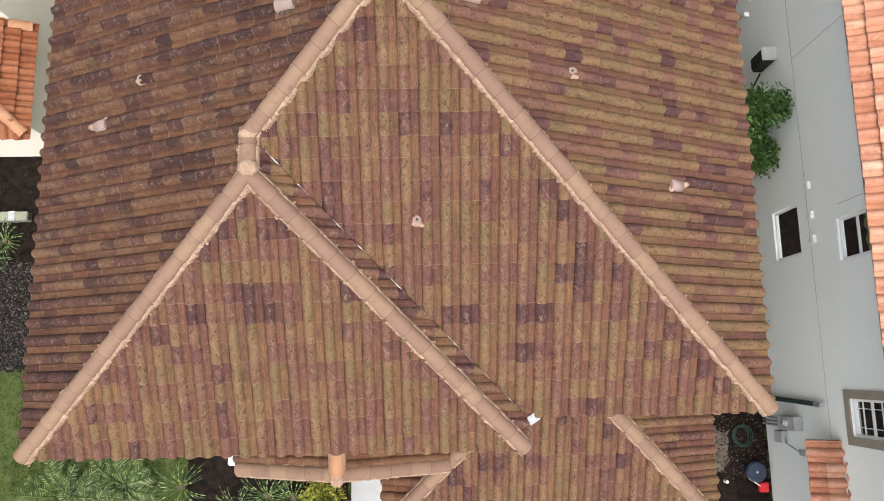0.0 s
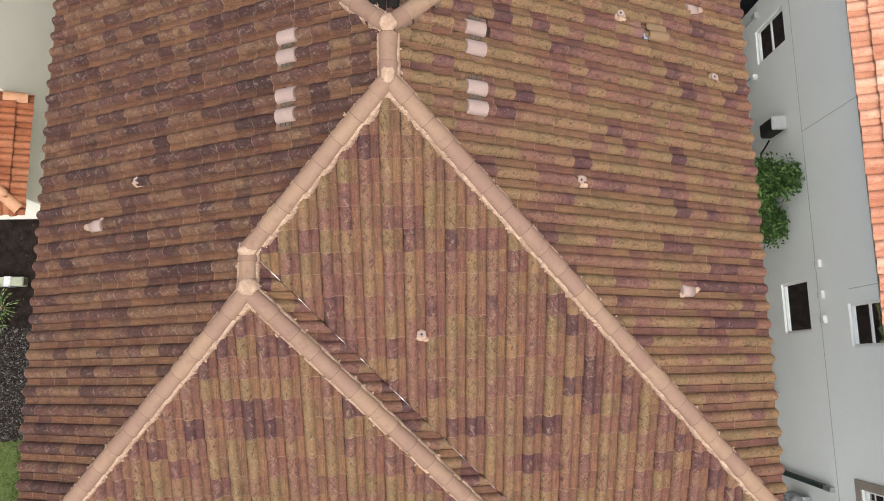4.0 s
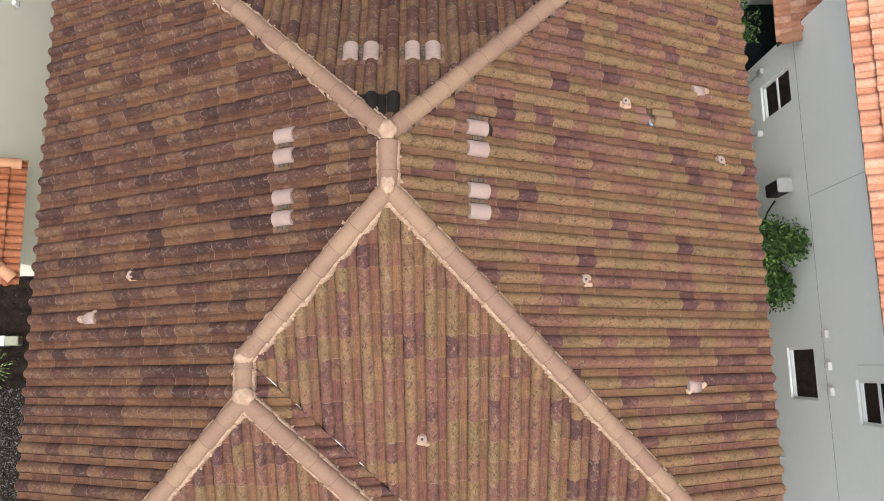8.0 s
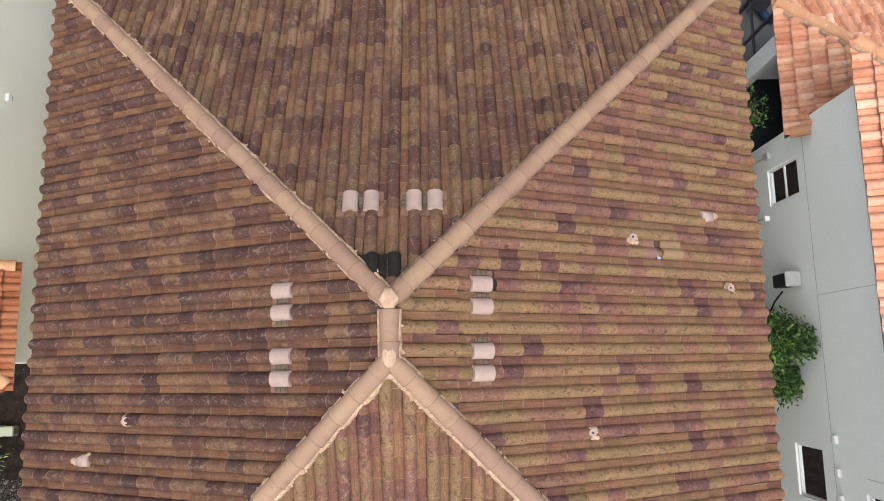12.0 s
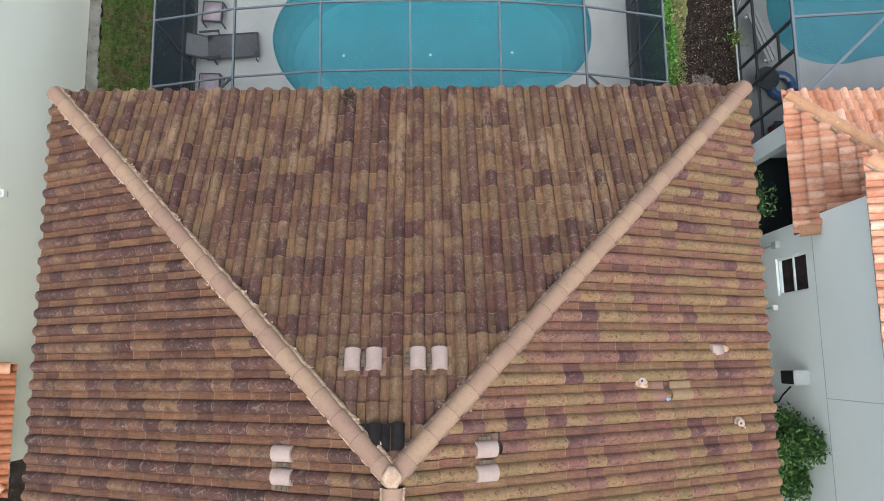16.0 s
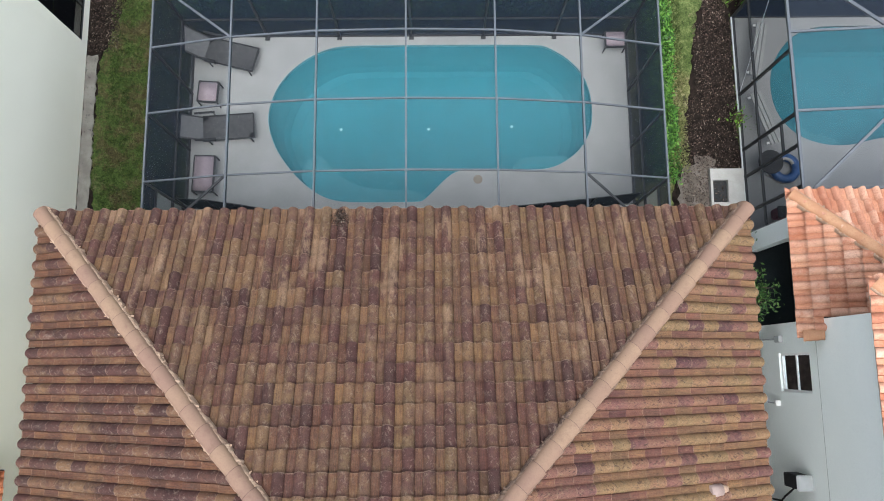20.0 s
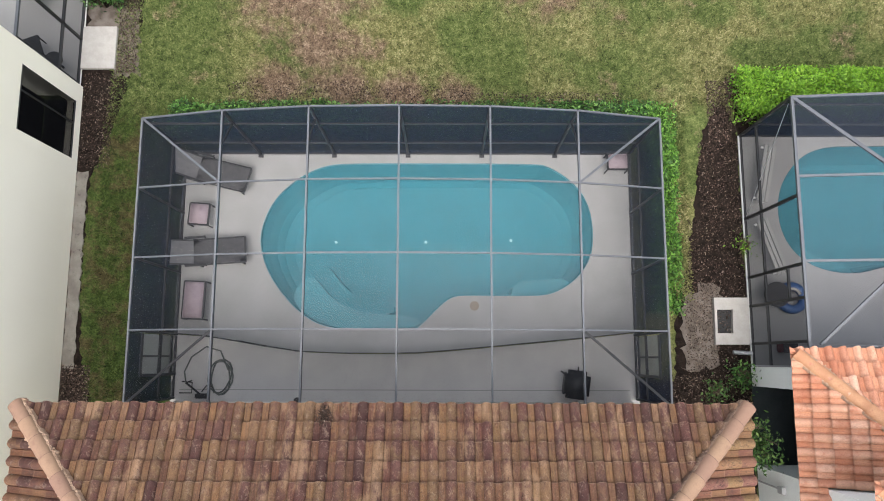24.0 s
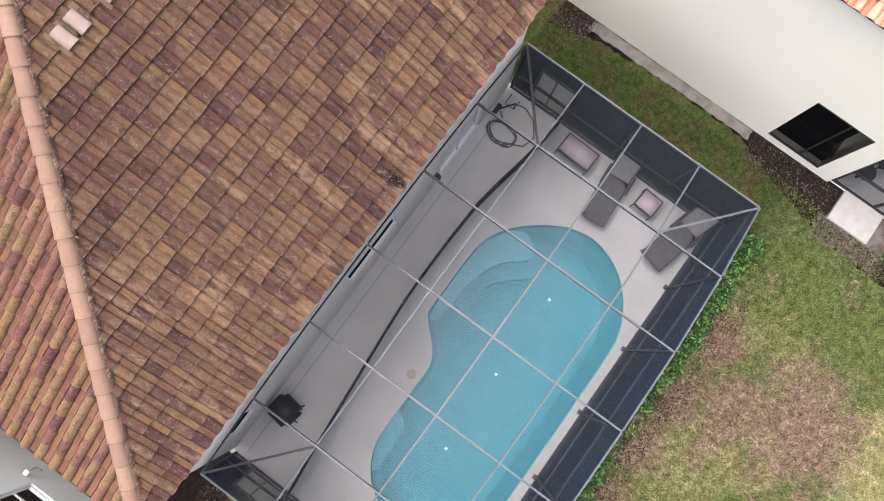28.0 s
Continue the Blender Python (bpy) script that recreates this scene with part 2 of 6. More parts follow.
def cap_material(name, a, b, stain):
    """Painted hip tiles: each a little different, stained in broad soft patches."""
    g = Graph(name)
    p = g.spot()
    rnd = g.nodes.new("ShaderNodeObjectInfo").outputs["Random"]
    fine = g.noise(p, 45, 4, 0.65)
    col = g.mix(g.step(g.math("ADD", g.math("MULTIPLY", rnd, 0.5), g.math("MULTIPLY", g.noise(p, 2.2, 4), 0.7)), 0.3, 0.9), a, b)
    col = g.mix(g.math("MULTIPLY", g.step(g.noise(p, 6, 6, 0.7), 0.52, 0.72), 0.55), col, stain)
    col = g.mix(g.math("MULTIPLY", g.step(fine, 0.42, 0.7), 0.3), col, stain)
    col = g.mix(g.math("MULTIPLY", g.step(g.noise(p, 19, 5, 0.7), 0.66, 0.72), 0.6), col, (0.07, 0.05, 0.045))
    # Dark band on the lower edge paints the shadow line under each cap's lip.
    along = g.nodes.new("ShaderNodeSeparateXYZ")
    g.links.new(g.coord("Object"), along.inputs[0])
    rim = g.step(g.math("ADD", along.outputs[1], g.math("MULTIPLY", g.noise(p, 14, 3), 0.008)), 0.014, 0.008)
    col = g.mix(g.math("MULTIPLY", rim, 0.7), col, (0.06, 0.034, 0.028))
    return g.finish(col, 0.75, fine, 0.3, 0.005, 0, 0.3)


CAP = cap_material("painted_hip_tile", (0.1888, 0.1133, 0.0826), (0.2365, 0.1529, 0.0991), (0.1404, 0.0807, 0.0595))
CAP_CLAY = surface("clay_hip_tile", (0.34, 0.16, 0.085), (0.4, 0.22, 0.12), 4, 40, 0.7, 0.25, stain=(0.2, 0.085, 0.05))
MORTAR = surface("roof_mortar", (0.27, 0.175, 0.12), (0.4, 0.285, 0.2), 9, 50, 0.9, 0.7, 0.015, stain=(0.19, 0.11, 0.075))
OLD_MORTAR = surface("mouldy_roof_mortar", (0.1, 0.062, 0.045), (0.19, 0.125, 0.088), 9, 50, 0.9, 0.7, 0.015, stain=(0.035, 0.024, 0.02))
PALE_TILE = surface("new_pale_tile", (0.2484, 0.1794, 0.1564), (0.2852, 0.2116, 0.184), 5, 60, 0.8, 0.15)
UNDERLAY = surface("roof_underlay", (0.0243, 0.0186, 0.0162), (0.0446, 0.0324, 0.0267), 4, 40, 0.9)
BLUE_SHEET = surface("blue_underlay", (0.2, 0.28, 0.4), (0.25, 0.33, 0.45), 9, 60, 0.6)
METAL = surface("galvanised_flashing", (0.55, 0.56, 0.57), (0.42, 0.43, 0.44), 14, 60, 0.45, 0.1, metal=0.8)
CREAM = surface("cream_stucco", (0.89, 0.86, 0.73), (0.92, 0.89, 0.76), 0.6, 70, 0.9, 0.3, 0.004)
SAGE = surface("pale_grey_stucco", (0.83, 0.86, 0.825), (0.87, 0.895, 0.86), 0.5, 70, 0.9, 0.3, 0.004)
HOUSE_WALL = surface("beige_stucco", (0.5994, 0.567, 0.5103), (0.6318, 0.5994, 0.5427), 0.8, 70, 0.9, 0.3, 0.004)
WHITE = surface("white_paint", (0.78, 0.77, 0.74), (0.83, 0.82, 0.79), 2, 50, 0.55, 0.08)
TAUPE = surface("taupe_trim", (0.27, 0.235, 0.19), (0.31, 0.27, 0.22), 3, 60, 0.8)
DECK = surface("pool_deck_coating", (0.2592, 0.2578, 0.252), (0.2952, 0.293, 0.288), 1.2, 55, 0.85, 0.3, 0.004)
SLAB = surface("lanai_concrete", (0.432, 0.424, 0.408), (0.48, 0.468, 0.448), 1.5, 60, 0.8, 0.2, 0.004)
PAD = surface("concrete_pad", (0.374, 0.3604, 0.3332), (0.3264, 0.3128, 0.2856), 6, 50, 0.9, 0.3)
MOULDY = surface("mouldy_concrete", (0.198, 0.186, 0.162), (0.132, 0.12, 0.102), 3, 40, 0.95, 0.4, stain=(0.03, 0.027, 0.024))
PLASTER = surface("pool_plaster", (0.0496, 0.224, 0.268), (0.0576, 0.24, 0.284), 0.7, 2.5, 0.6, 0.05)
STEP_PLASTER = surface("pool_step_plaster", (0.12, 0.29, 0.325), (0.14, 0.305, 0.34), 3, 30, 0.6, 0.1)
BRONZE = surface("dark_bronze_aluminium", (0.0225, 0.0234, 0.0248), (0.0293, 0.0302, 0.0315), 6, 60, 0.45, 0.05, spec=0.25)
ALU = surface("weathered_grey_aluminium", (0.0651, 0.0713, 0.0806), (0.0837, 0.0911, 0.1023), 5, 60, 0.45, 0.05, spec=0.5)
BLACK = surface("black_plastic", (0.012, 0.012, 0.013), (0.02, 0.02, 0.02), 8, 60, 0.6)
SLING = surface("grey_sling_fabric", (0.104, 0.104, 0.108), (0.128, 0.1256, 0.128), 10, 160, 0.9, 0.2)
CUSHION = surface("faded_mauve_cushion", (0.288, 0.232, 0.256), (0.328, 0.268, 0.288), 7, 120, 0.95, 0.2)
HOSE = surface("green_grey_hose", (0.072, 0.088, 0.08), (0.096, 0.108, 0.096), 9, 60, 0.5)
BLUE = surface("blue_plastic", (0.02, 0.07, 0.2), (0.03, 0.09, 0.25), 8, 60, 0.4)
NAVY = surface("navy_plastic_lid", (0.02, 0.03, 0.055), (0.03, 0.042, 0.07), 8, 60, 0.45)
RED = surface("red_plastic", (0.6, 0.02, 0.03), (0.66, 0.03, 0.04), 8, 60, 0.45)
GREY_BOX = surface("grey_meter_box", (0.4, 0.408, 0.4), (0.448, 0.456, 0.448), 8, 60, 0.5)
SOIL = surface("dark_mulch_soil", (0.0065, 0.0046, 0.0037), (0.0209, 0.0144, 0.0116), 6, 35, 0.95, 0.8, 0.03, stain=(0.0465, 0.0363, 0.0302), spec=0.1)
SAND = surface("bare_sandy_soil", (0.1612, 0.1411, 0.1209), (0.0806, 0.0645, 0.0532), 3.2, 35, 0.95, 0.5, 0.02, stain=(0.0322, 0.0242, 0.0202), spec=0.1)
WALK = surface("grey_walkway", (0.336, 0.344, 0.344), (0.384, 0.392, 0.392), 2, 60, 0.85)
BARK = surface("bark", (0.072, 0.052, 0.036), (0.112, 0.08, 0.056), 12, 60, 0.95, 0.6)
# Near-black lining: the shade of unlit rooms and the alcove is in the colour.
INSIDE = surface("dark_interior", (0.01, 0.015, 0.017), (0.017, 0.023, 0.025), 2, 30, 0.9)
ROOM = surface("room_paint", (0.24, 0.232, 0.216), (0.272, 0.264, 0.248), 2, 30, 0.9)
GREEN_BOARD = surface("green_tint_board", (0.15, 0.4, 0.29), (0.17, 0.43, 0.31), 5, 30, 0.5)


def foliage(name, stops, rough=0.55):
    g = Graph(name)
    rnd = g.nodes.new("ShaderNodeNewGeometry").outputs["Random Per Island"]
    col = g.ramp(rnd, stops)
    col = g.mix(g.math("MULTIPLY", g.step(g.noise(g.spot(), 1.6, 3), 0.35, 0.7), 0.4), col, (0.55, 0.65, 0.5), "MULTIPLY")
    return g.finish(col, rough, None, spec=0.3)


CHIP = foliage("wood_chip", [(0, (0.01, 0.007, 0.005)), (0.6, (0.036, 0.022, 0.016)), (0.88, (0.085, 0.055, 0.042)), (1, (0.24, 0.19, 0.16))], 0.95)
STONE = foliage("grey_gravel", [(0, (0.0093, 0.0079, 0.0074)), (0.5, (0.0349, 0.0307, 0.0288)), (0.85, (0.079, 0.0721, 0.0689)), (1, (0.1581, 0.1488, 0.1442))], 0.9)
LEAF_DARK = foliage("clipped_hedge_leaf", [(0, (0.0068, 0.0221, 0.0043)), (0.4, (0.0204, 0.068, 0.011)), (0.75, (0.068, 0.17, 0.0281)), (1, (0.17, 0.3145, 0.0765))])
LEAF_MID = foliage("fresh_hedge_leaf", [(0, (0.01, 0.035, 0.004)), (0.35, (0.035, 0.1, 0.012)), (0.7, (0.085, 0.2, 0.025)), (1, (0.17, 0.31, 0.06))])
LEAF_LIME = foliage("bright_hedge_leaf", [(0, (0.034, 0.085, 0.0051)), (0.2, (0.068, 0.1615, 0.0085)), (0.5, (0.1105, 0.2465, 0.0127)), (0.85, (0.17, 0.323, 0.0255)), (1, (0.238, 0.3825, 0.051))])
LEAF_SHRUB = foliage("shrub_leaf", [(0, (0.017, 0.0425, 0.0102)), (0.4, (0.0425, 0.102, 0.0213)), (0.8, (0.085, 0.1615, 0.0382)), (1, (0.17, 0.255, 0.0765))])
LEAF_GOLD = foliage("yellow_green_leaf", [(0, (0.085, 0.102, 0.0127)), (0.5, (0.2125, 0.221, 0.0255)), (1, (0.3825, 0.357, 0.051))])
LEAF_PALM = foliage("palm_frond", [(0, (0.0127, 0.0298, 0.0068)), (0.4, (0.0467, 0.085, 0.0187)), (0.75, (0.119, 0.17, 0.0467)), (1, (0.2465, 0.289, 0.1275))])


def lawn_material(name, blades=False):
    """Lush, yellowing and dead grass in patches; for the blades one tone a blade."""
    g = Graph(name)
    p = g.spot()
    fine = g.noise(p, 24, 7, 0.8)
    tuft = g.noise(p, 5.5, 5, 0.7)
    mixd = g.math("ADD", g.math("MULTIPLY", fine, 0.65), g.math("MULTIPLY", tuft, 0.35))
    if blades:
        rnd = g.nodes.new("ShaderNodeNewGeometry").outputs["Random Per Island"]
        mixd = g.math("ADD", 0.35, g.math("MULTIPLY", g.math("ADD", g.math("MULTIPLY", rnd, 0.6), g.math("MULTIPLY", g.step(g.noise(p, 5.5, 5, 0.7), 0.3, 0.7), 0.4)), 0.3))
    col = g.ramp(mixd, [(0.37, (0.02, 0.021, 0.008)), (0.45, (0.08, 0.088, 0.026)), (0.53, (0.155, 0.152, 0.06)), (0.63, (0.33, 0.3, 0.165))])
    dry = g.ramp(mixd, [(0.37, (0.03, 0.017, 0.013)), (0.46, (0.105, 0.065, 0.047)), (0.55, (0.2, 0.135, 0.1)), (0.64, (0.38, 0.285, 0.22))])
    lush = g.ramp(mixd, [(0.36, (0.008, 0.02, 0.004)), (0.48, (0.038, 0.07, 0.013)), (0.64, (0.115, 0.155, 0.042))])
    green = g.step(g.math("ADD", g.noise(p, 0.42, 3), g.math("MULTIPLY", tuft, 0.2)), 0.56, 0.66)
    for x, y, r in ((2.4, 13.5, 2.8), (-5.6, 14.0, 2.6), (-6.2, 15.2, 2.2), (-5.0, 12.9, 1.4), (6.3, 13.2, 1.6)):
        d = g.nodes.new("ShaderNodeVectorMath")
        d.operation = "DISTANCE"
        g.links.new(p, d.inputs[0])
        d.inputs[1].default_value = (x, y, 0)
        near = g.math("SUBTRACT", 1.0, g.math("DIVIDE", d.outputs["Value"], r))
        green = g.math("MAXIMUM", green, g.math("MULTIPLY", g.step(g.math("ADD", near, g.math("MULTIPLY", g.math("SUBTRACT", g.noise(p, 1.1, 6, 0.7), 0.5), 2.0)), 0.0, 0.9), 0.75))
    where = g.nodes.new("ShaderNodeSeparateXYZ")
    g.links.new(p, where.inputs[0])
    side = g.step(g.math("MULTIPLY", where.outputs[0], -1.0), 3.6, 5.4)
    col = g.mix(g.math("MULTIPLY", g.math("MAXIMUM", green, side), 0.7), col, lush)
    strip = g.ramp(mixd, [(0.36, (0.006, 0.012, 0.003)), (0.48, (0.028, 0.05, 0.008)), (0.64, (0.085, 0.115, 0.03))])
    strip = g.mix(g.step(g.noise(p, 1.8, 5, 0.75), 0.44, 0.62), strip, g.ramp(mixd, [(0.36, (0.014, 0.01, 0.005)), (0.5, (0.06, 0.05, 0.02)), (0.64, (0.13, 0.11, 0.05))]))
    beside = g.math("MULTIPLY", g.step(g.math("MULTIPLY", where.outputs[0], -1.0), 5.0, 5.9), g.step(g.math("MULTIPLY", where.outputs[1], -1.0), -12.4, -11.2))
    col = g.mix(beside, col, strip)
    front = g.step(g.math("MULTIPLY", where.outputs[1], -1.0), 4.5, 6.0)
    col = g.mix(front, col, g.ramp(mixd, [(0.36, (0.01, 0.018, 0.004)), (0.48, (0.042, 0.06, 0.013)), (0.64, (0.1, 0.125, 0.04))]))
    patch = g.step(g.math("ADD", g.noise(p, 0.5, 4, 0.6), g.math("MULTIPLY", tuft, 0.22)), 0.7, 0.82)
    for x, y, r in ((-2.8, 15.2, 2.4), (-3.4, 12.5, 1.0), (3.6, 15.6, 1.7), (-2.2, 13.6, 1.5), (-1.6, 12.3, 1.1), (-0.2, 12.2, 1.0), (1.2, 12.1, 0.9)):
        d = g.nodes.new("ShaderNodeVectorMath")
        d.operation = "DISTANCE"
        g.links.new(p, d.inputs[0])
        d.inputs[1].default_value = (x, y, 0)
        near = g.math("SUBTRACT", 1.0, g.math("DIVIDE", d.outputs["Value"], r))
        blot = g.step(g.math("ADD", near, g.math("MULTIPLY", g.math("SUBTRACT", g.noise(p, 1.8, 6, 0.75), 0.5), 2.2)), 0.05, 0.75)
        patch = g.math("MAXIMUM", patch, blot)
    col = g.mix(g.math("MULTIPLY", patch, 0.85), col, dry)
    return g.finish(col, 0.9, None if blades else mixd, 1.0, 0.05, 0, 0.2)


LAWN = lawn_material("patchy_lawn")
GRASS_BLADE = lawn_material("grass_blade", True)


def glass_material(name, tint, mirror=0.06):
    g = Graph(name)
    clear = g.node("ShaderNodeBsdfTransparent", i_Color=tint)
    gloss = g.node("ShaderNodeBsdfGlossy", i_Color=(0.9, 0.95, 1.0), i_Roughness=0.03)
    fres = g.node("ShaderNodeFresnel", i_IOR=1.45)
    both = g.node("ShaderNodeMixShader", n_0=g.math("ADD", fres, mirror), n_1=clear, n_2=gloss)
    g.links.new(both, g.out.inputs["Surface"])
    return g.mat


def screen_material(name, cover, colour):
    """Woven insect screen: part thread, part hole."""
    g = Graph(name)
    clear = g.node("ShaderNodeBsdfTransparent", i_Color=(1, 1, 1))
    thread = g.node("ShaderNodeBsdfDiffuse", i_Color=g.mix(g.noise(g.spot(), 2.5, 3), colour, tuple(1.3 * v for v in colour)))
    both = g.node("ShaderNodeMixShader", n_0=cover, n_1=clear, n_2=thread)
    g.links.new(both, g.out.inputs["Surface"])
    return g.mat


GLASS = glass_material("window_glass", (0.5, 0.55, 0.56), 0.05)
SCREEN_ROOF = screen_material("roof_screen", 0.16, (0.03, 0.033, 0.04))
# Extra cover added so that the neighbouring decks below it look darker.
SCREEN_DENSE = screen_material("dense_roof_screen", 0.33, (0.035, 0.04, 0.05))
# Cover and dark colour hold the darkening of mesh seen at a slant.
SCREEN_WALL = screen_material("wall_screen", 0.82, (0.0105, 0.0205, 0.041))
SCREEN_BLACK = screen_material("black_opening_screen", 0.6, (0.006, 0.006, 0.007))
SCREEN_CLEAR = screen_material("clean_wall_screen", 0.52, (0.028, 0.03, 0.036))
FENCE_MESH = screen_material("black_fence_mesh", 0.96, (0.006, 0.012, 0.014))


def water_material():
    g = Graph("pool_water")
    clear = g.node("ShaderNodeBsdfTransparent", i_Color=(0.62, 0.9, 0.95))
    # Milky haze over the clear water is put in as a diffuse teal share.
    haze = g.node("ShaderNodeBsdfDiffuse", i_Color=(0.075, 0.265, 0.32))
    clear = g.node("ShaderNodeMixShader", n_0=0.38, n_1=clear, n_2=haze)
    b = g.nodes.new("ShaderNodeBump")
    b.inputs["Strength"].default_value, b.inputs["Distance"].default_value = 0.04, 0.02
    g.put(b.inputs["Height"], g.noise(g.spot(), 2.2, 2))
    gloss = g.nodes.new("ShaderNodeBsdfGlossy")
    gloss.inputs["Roughness"].default_value = 0.02
    g.links.new(b.outputs["Normal"], gloss.inputs["Normal"])
    fres = g.node("ShaderNodeFresnel", i_IOR=1.33)
    both = g.node("ShaderNodeMixShader", n_0=fres, n_1=clear, n_2=gloss.outputs[0])
    g.links.new(both, g.out.inputs["Surface"])
    return g.mat


WATER = water_material()


# ---- mesh helpers ----
rng = random.Random(7)


def mesh_of(name, bm, material):
    me = bpy.data.meshes.new(name)
    bm.to_mesh(me)
    bm.free()
    me.materials.append(material)
    return me


def part(name, bm, material, parent=None, label="", smooth=False):
    """Links a bmesh, or a mesh, as one object under a thing."""
    me = bm if isinstance(bm, bpy.types.Mesh) else mesh_of(name, bm, material)
    if smooth:
        me.shade_smooth()
    ob = new(name, me)
    if parent is not None:
        ob.parent = parent
    return tagged(ob, label) if label else ob


def thing(name, label, category, m=None, group="", kind=""):
    ob = new(name)
    ob.empty_display_size = 0.2
    if m is not None:
        ob.matrix_world = m
    return tagged(ob, label, category, group, kind)


def box(x0, y0, z0, x1, y1, z1, bevel=0.0, bm=None):
    own = bmesh.new()
    bmesh.ops.create_cube(own, size=1)
    for v in own.verts:
        v.co = ((x0 + x1) / 2 + v.co.x * (x1 - x0), (y0 + y1) / 2 + v.co.y * (y1 - y0), (z0 + z1) / 2 + v.co.z * (z1 - z0))
    if bevel:
        bmesh.ops.bevel(own, geom=own.edges[:], offset=bevel, segments=2, affect="EDGES", clamp_overlap=True)
    return merge(bm, own)


def merge(bm, own):
    if bm is None:
        return own
    me = bpy.data.meshes.new("join")
    own.to_mesh(me)
    own.free()
    bm.from_mesh(me)
    bpy.data.meshes.remove(me)
    return bm


def bar(p, q, w, h=None, bm=None, bevel=0.0):
    """A rectangular bar from p to q, w wide and h high."""
    p, q, h = Vector(p), Vector(q), h or w
    d = q - p
    own = box(-w / 2, -h / 2, 0, w / 2, h / 2, d.length, bevel)
    turn = d.to_track_quat("Z", "Y").to_matrix().to_4x4()
    own.transform(Matrix.Translation(p) @ turn)
    return merge(bm, own)


def rod(p, q, r, r2=None, sides=10, bm=None):
    p, q = Vector(p), Vector(q)
    own = bmesh.new()
    bmesh.ops.create_cone(own, cap_ends=True, segments=sides, radius1=r, radius2=r if r2 is None else r2, depth=(q - p).length)
    own.transform(Matrix.Translation((p + q) / 2) @ (q - p).to_track_quat("Z", "Y").to_matrix().to_4x4())
    return merge(bm, own)


def tube(points, r, sides=8, closed=False):
    """A round tube along points."""
    bm = bmesh.new()
    pts = [Vector(p) for p in points]
    rings = []
    for i, p in enumerate(pts):
        d = (pts[(i + 1) % len(pts)] if closed or i + 1 < len(pts) else p) - (pts[i - 1] if closed or i else p)
        turn = d.to_track_quat("Z", "Y").to_matrix()
        rings.append([bm.verts.new(p + turn @ Vector((r * math.cos(a), r * math.sin(a), 0))) for a in (math.tau * k / sides for k in range(sides))])
    for a, b in zip(rings, rings[1:] + ([rings[0]] if closed else [])):
        for k in range(sides):
            bm.faces.new((a[k], a[(k + 1) % sides], b[(k + 1) % sides], b[k]))
    return bm


def slab(loop, z0, z1, holes=()):
    """A flat plate with the outline loop, and holes through it."""
    bm = bmesh.new()
    edges = []
    for lp in (loop, *holes):
        vs = [bm.verts.new((x, y, z1)) for x, y in lp]
        edges += [bm.edges.new((a, b)) for a, b in zip(vs, vs[1:] + vs[:1])]
    bmesh.ops.triangle_fill(bm, edges=edges, use_beauty=True)
    bmesh.ops.recalc_face_normals(bm, faces=bm.faces[:])
    if sum(f.normal.z for f in bm.faces) < 0:
        bmesh.ops.reverse_faces(bm, faces=bm.faces[:])
    if z1 > z0:
        out = bmesh.ops.extrude_face_region(bm, geom=bm.faces[:])
        for v in out["geom"]:
            if isinstance(v, bmesh.types.BMVert):
                v.co.z = z0
        bmesh.ops.recalc_face_normals(bm, faces=bm.faces[:])
    return bm


def ragged(loop, amount=0.12, step=0.25, seed=1):
    """The outline loop with an uneven edge."""
    r, out = random.Random(seed), []
    for (x0, y0), (x1, y1) in zip(loop, loop[1:] + loop[:1]):
        n = max(1, int(math.hypot(x1 - x0, y1 - y0) / step))
        for k in range(n):
            out.append((x0 + (x1 - x0) * k / n + r.uniform(-amount, amount), y0 + (y1 - y0) * k / n + r.uniform(-amount, amount)))
    return out


def cards(name, places, material, parent=None, kind="stuff"):
    """Many small leaf-shaped faces as one mesh: rows of centre, long axis, side axis."""
    c, a, b = (np.array(v, dtype=float) for v in zip(*places))
    n = len(c)
    verts = np.stack([c - a, c + b - 0.1 * a, c + a, c - b - 0.1 * a], 1).reshape(-1, 3)
    me = bpy.data.meshes.new(name)
    me.from_pydata(verts.tolist(), [], np.arange(4 * n).reshape(-1, 4).tolist())
    me.materials.append(material)
    ob = new(name, me)
    if parent is not None:
        ob.parent = parent
    if kind:
        tagged(ob, kind=kind)
    return ob


def leaf_axes(r, size, droop=0.0, slim=0.45):
    a = Vector((r.gauss(0, 1), r.gauss(0, 1), r.gauss(0, 0.6) - droop)).normalized() * size
    b = a.cross(Vector((r.gauss(0, 1), r.gauss(0, 1), r.gauss(0, 1)))).normalized() * size * slim
    return a, b


# ---- ground ----
POOL = [(-3.62, 8.4), (-3.57, 8.85), (-3.38, 9.35), (-3.06, 9.76), (-2.6, 10.12), (-2.15, 10.33), (-1.7, 10.42), (0.0, 10.43), (3.3, 10.42), (3.55, 10.35), (4.0, 10.08), (4.35, 9.72), (4.53, 9.35), (4.62, 8.9), (4.62, 8.4), (4.55, 8.08), (4.4, 7.78), (4.17, 7.5), (3.85, 7.27), (3.55, 7.14), (3.25, 7.09), (2.2, 7.09), (1.4, 7.1), (1.15, 7.06), (0.92, 6.92), (0.34, 6.32), (0.2, 6.28), (-1.55, 6.28), (-1.95, 6.34), (-2.3, 6.48), (-2.75, 6.82), (-3.2, 7.35), (-3.48, 7.85)]
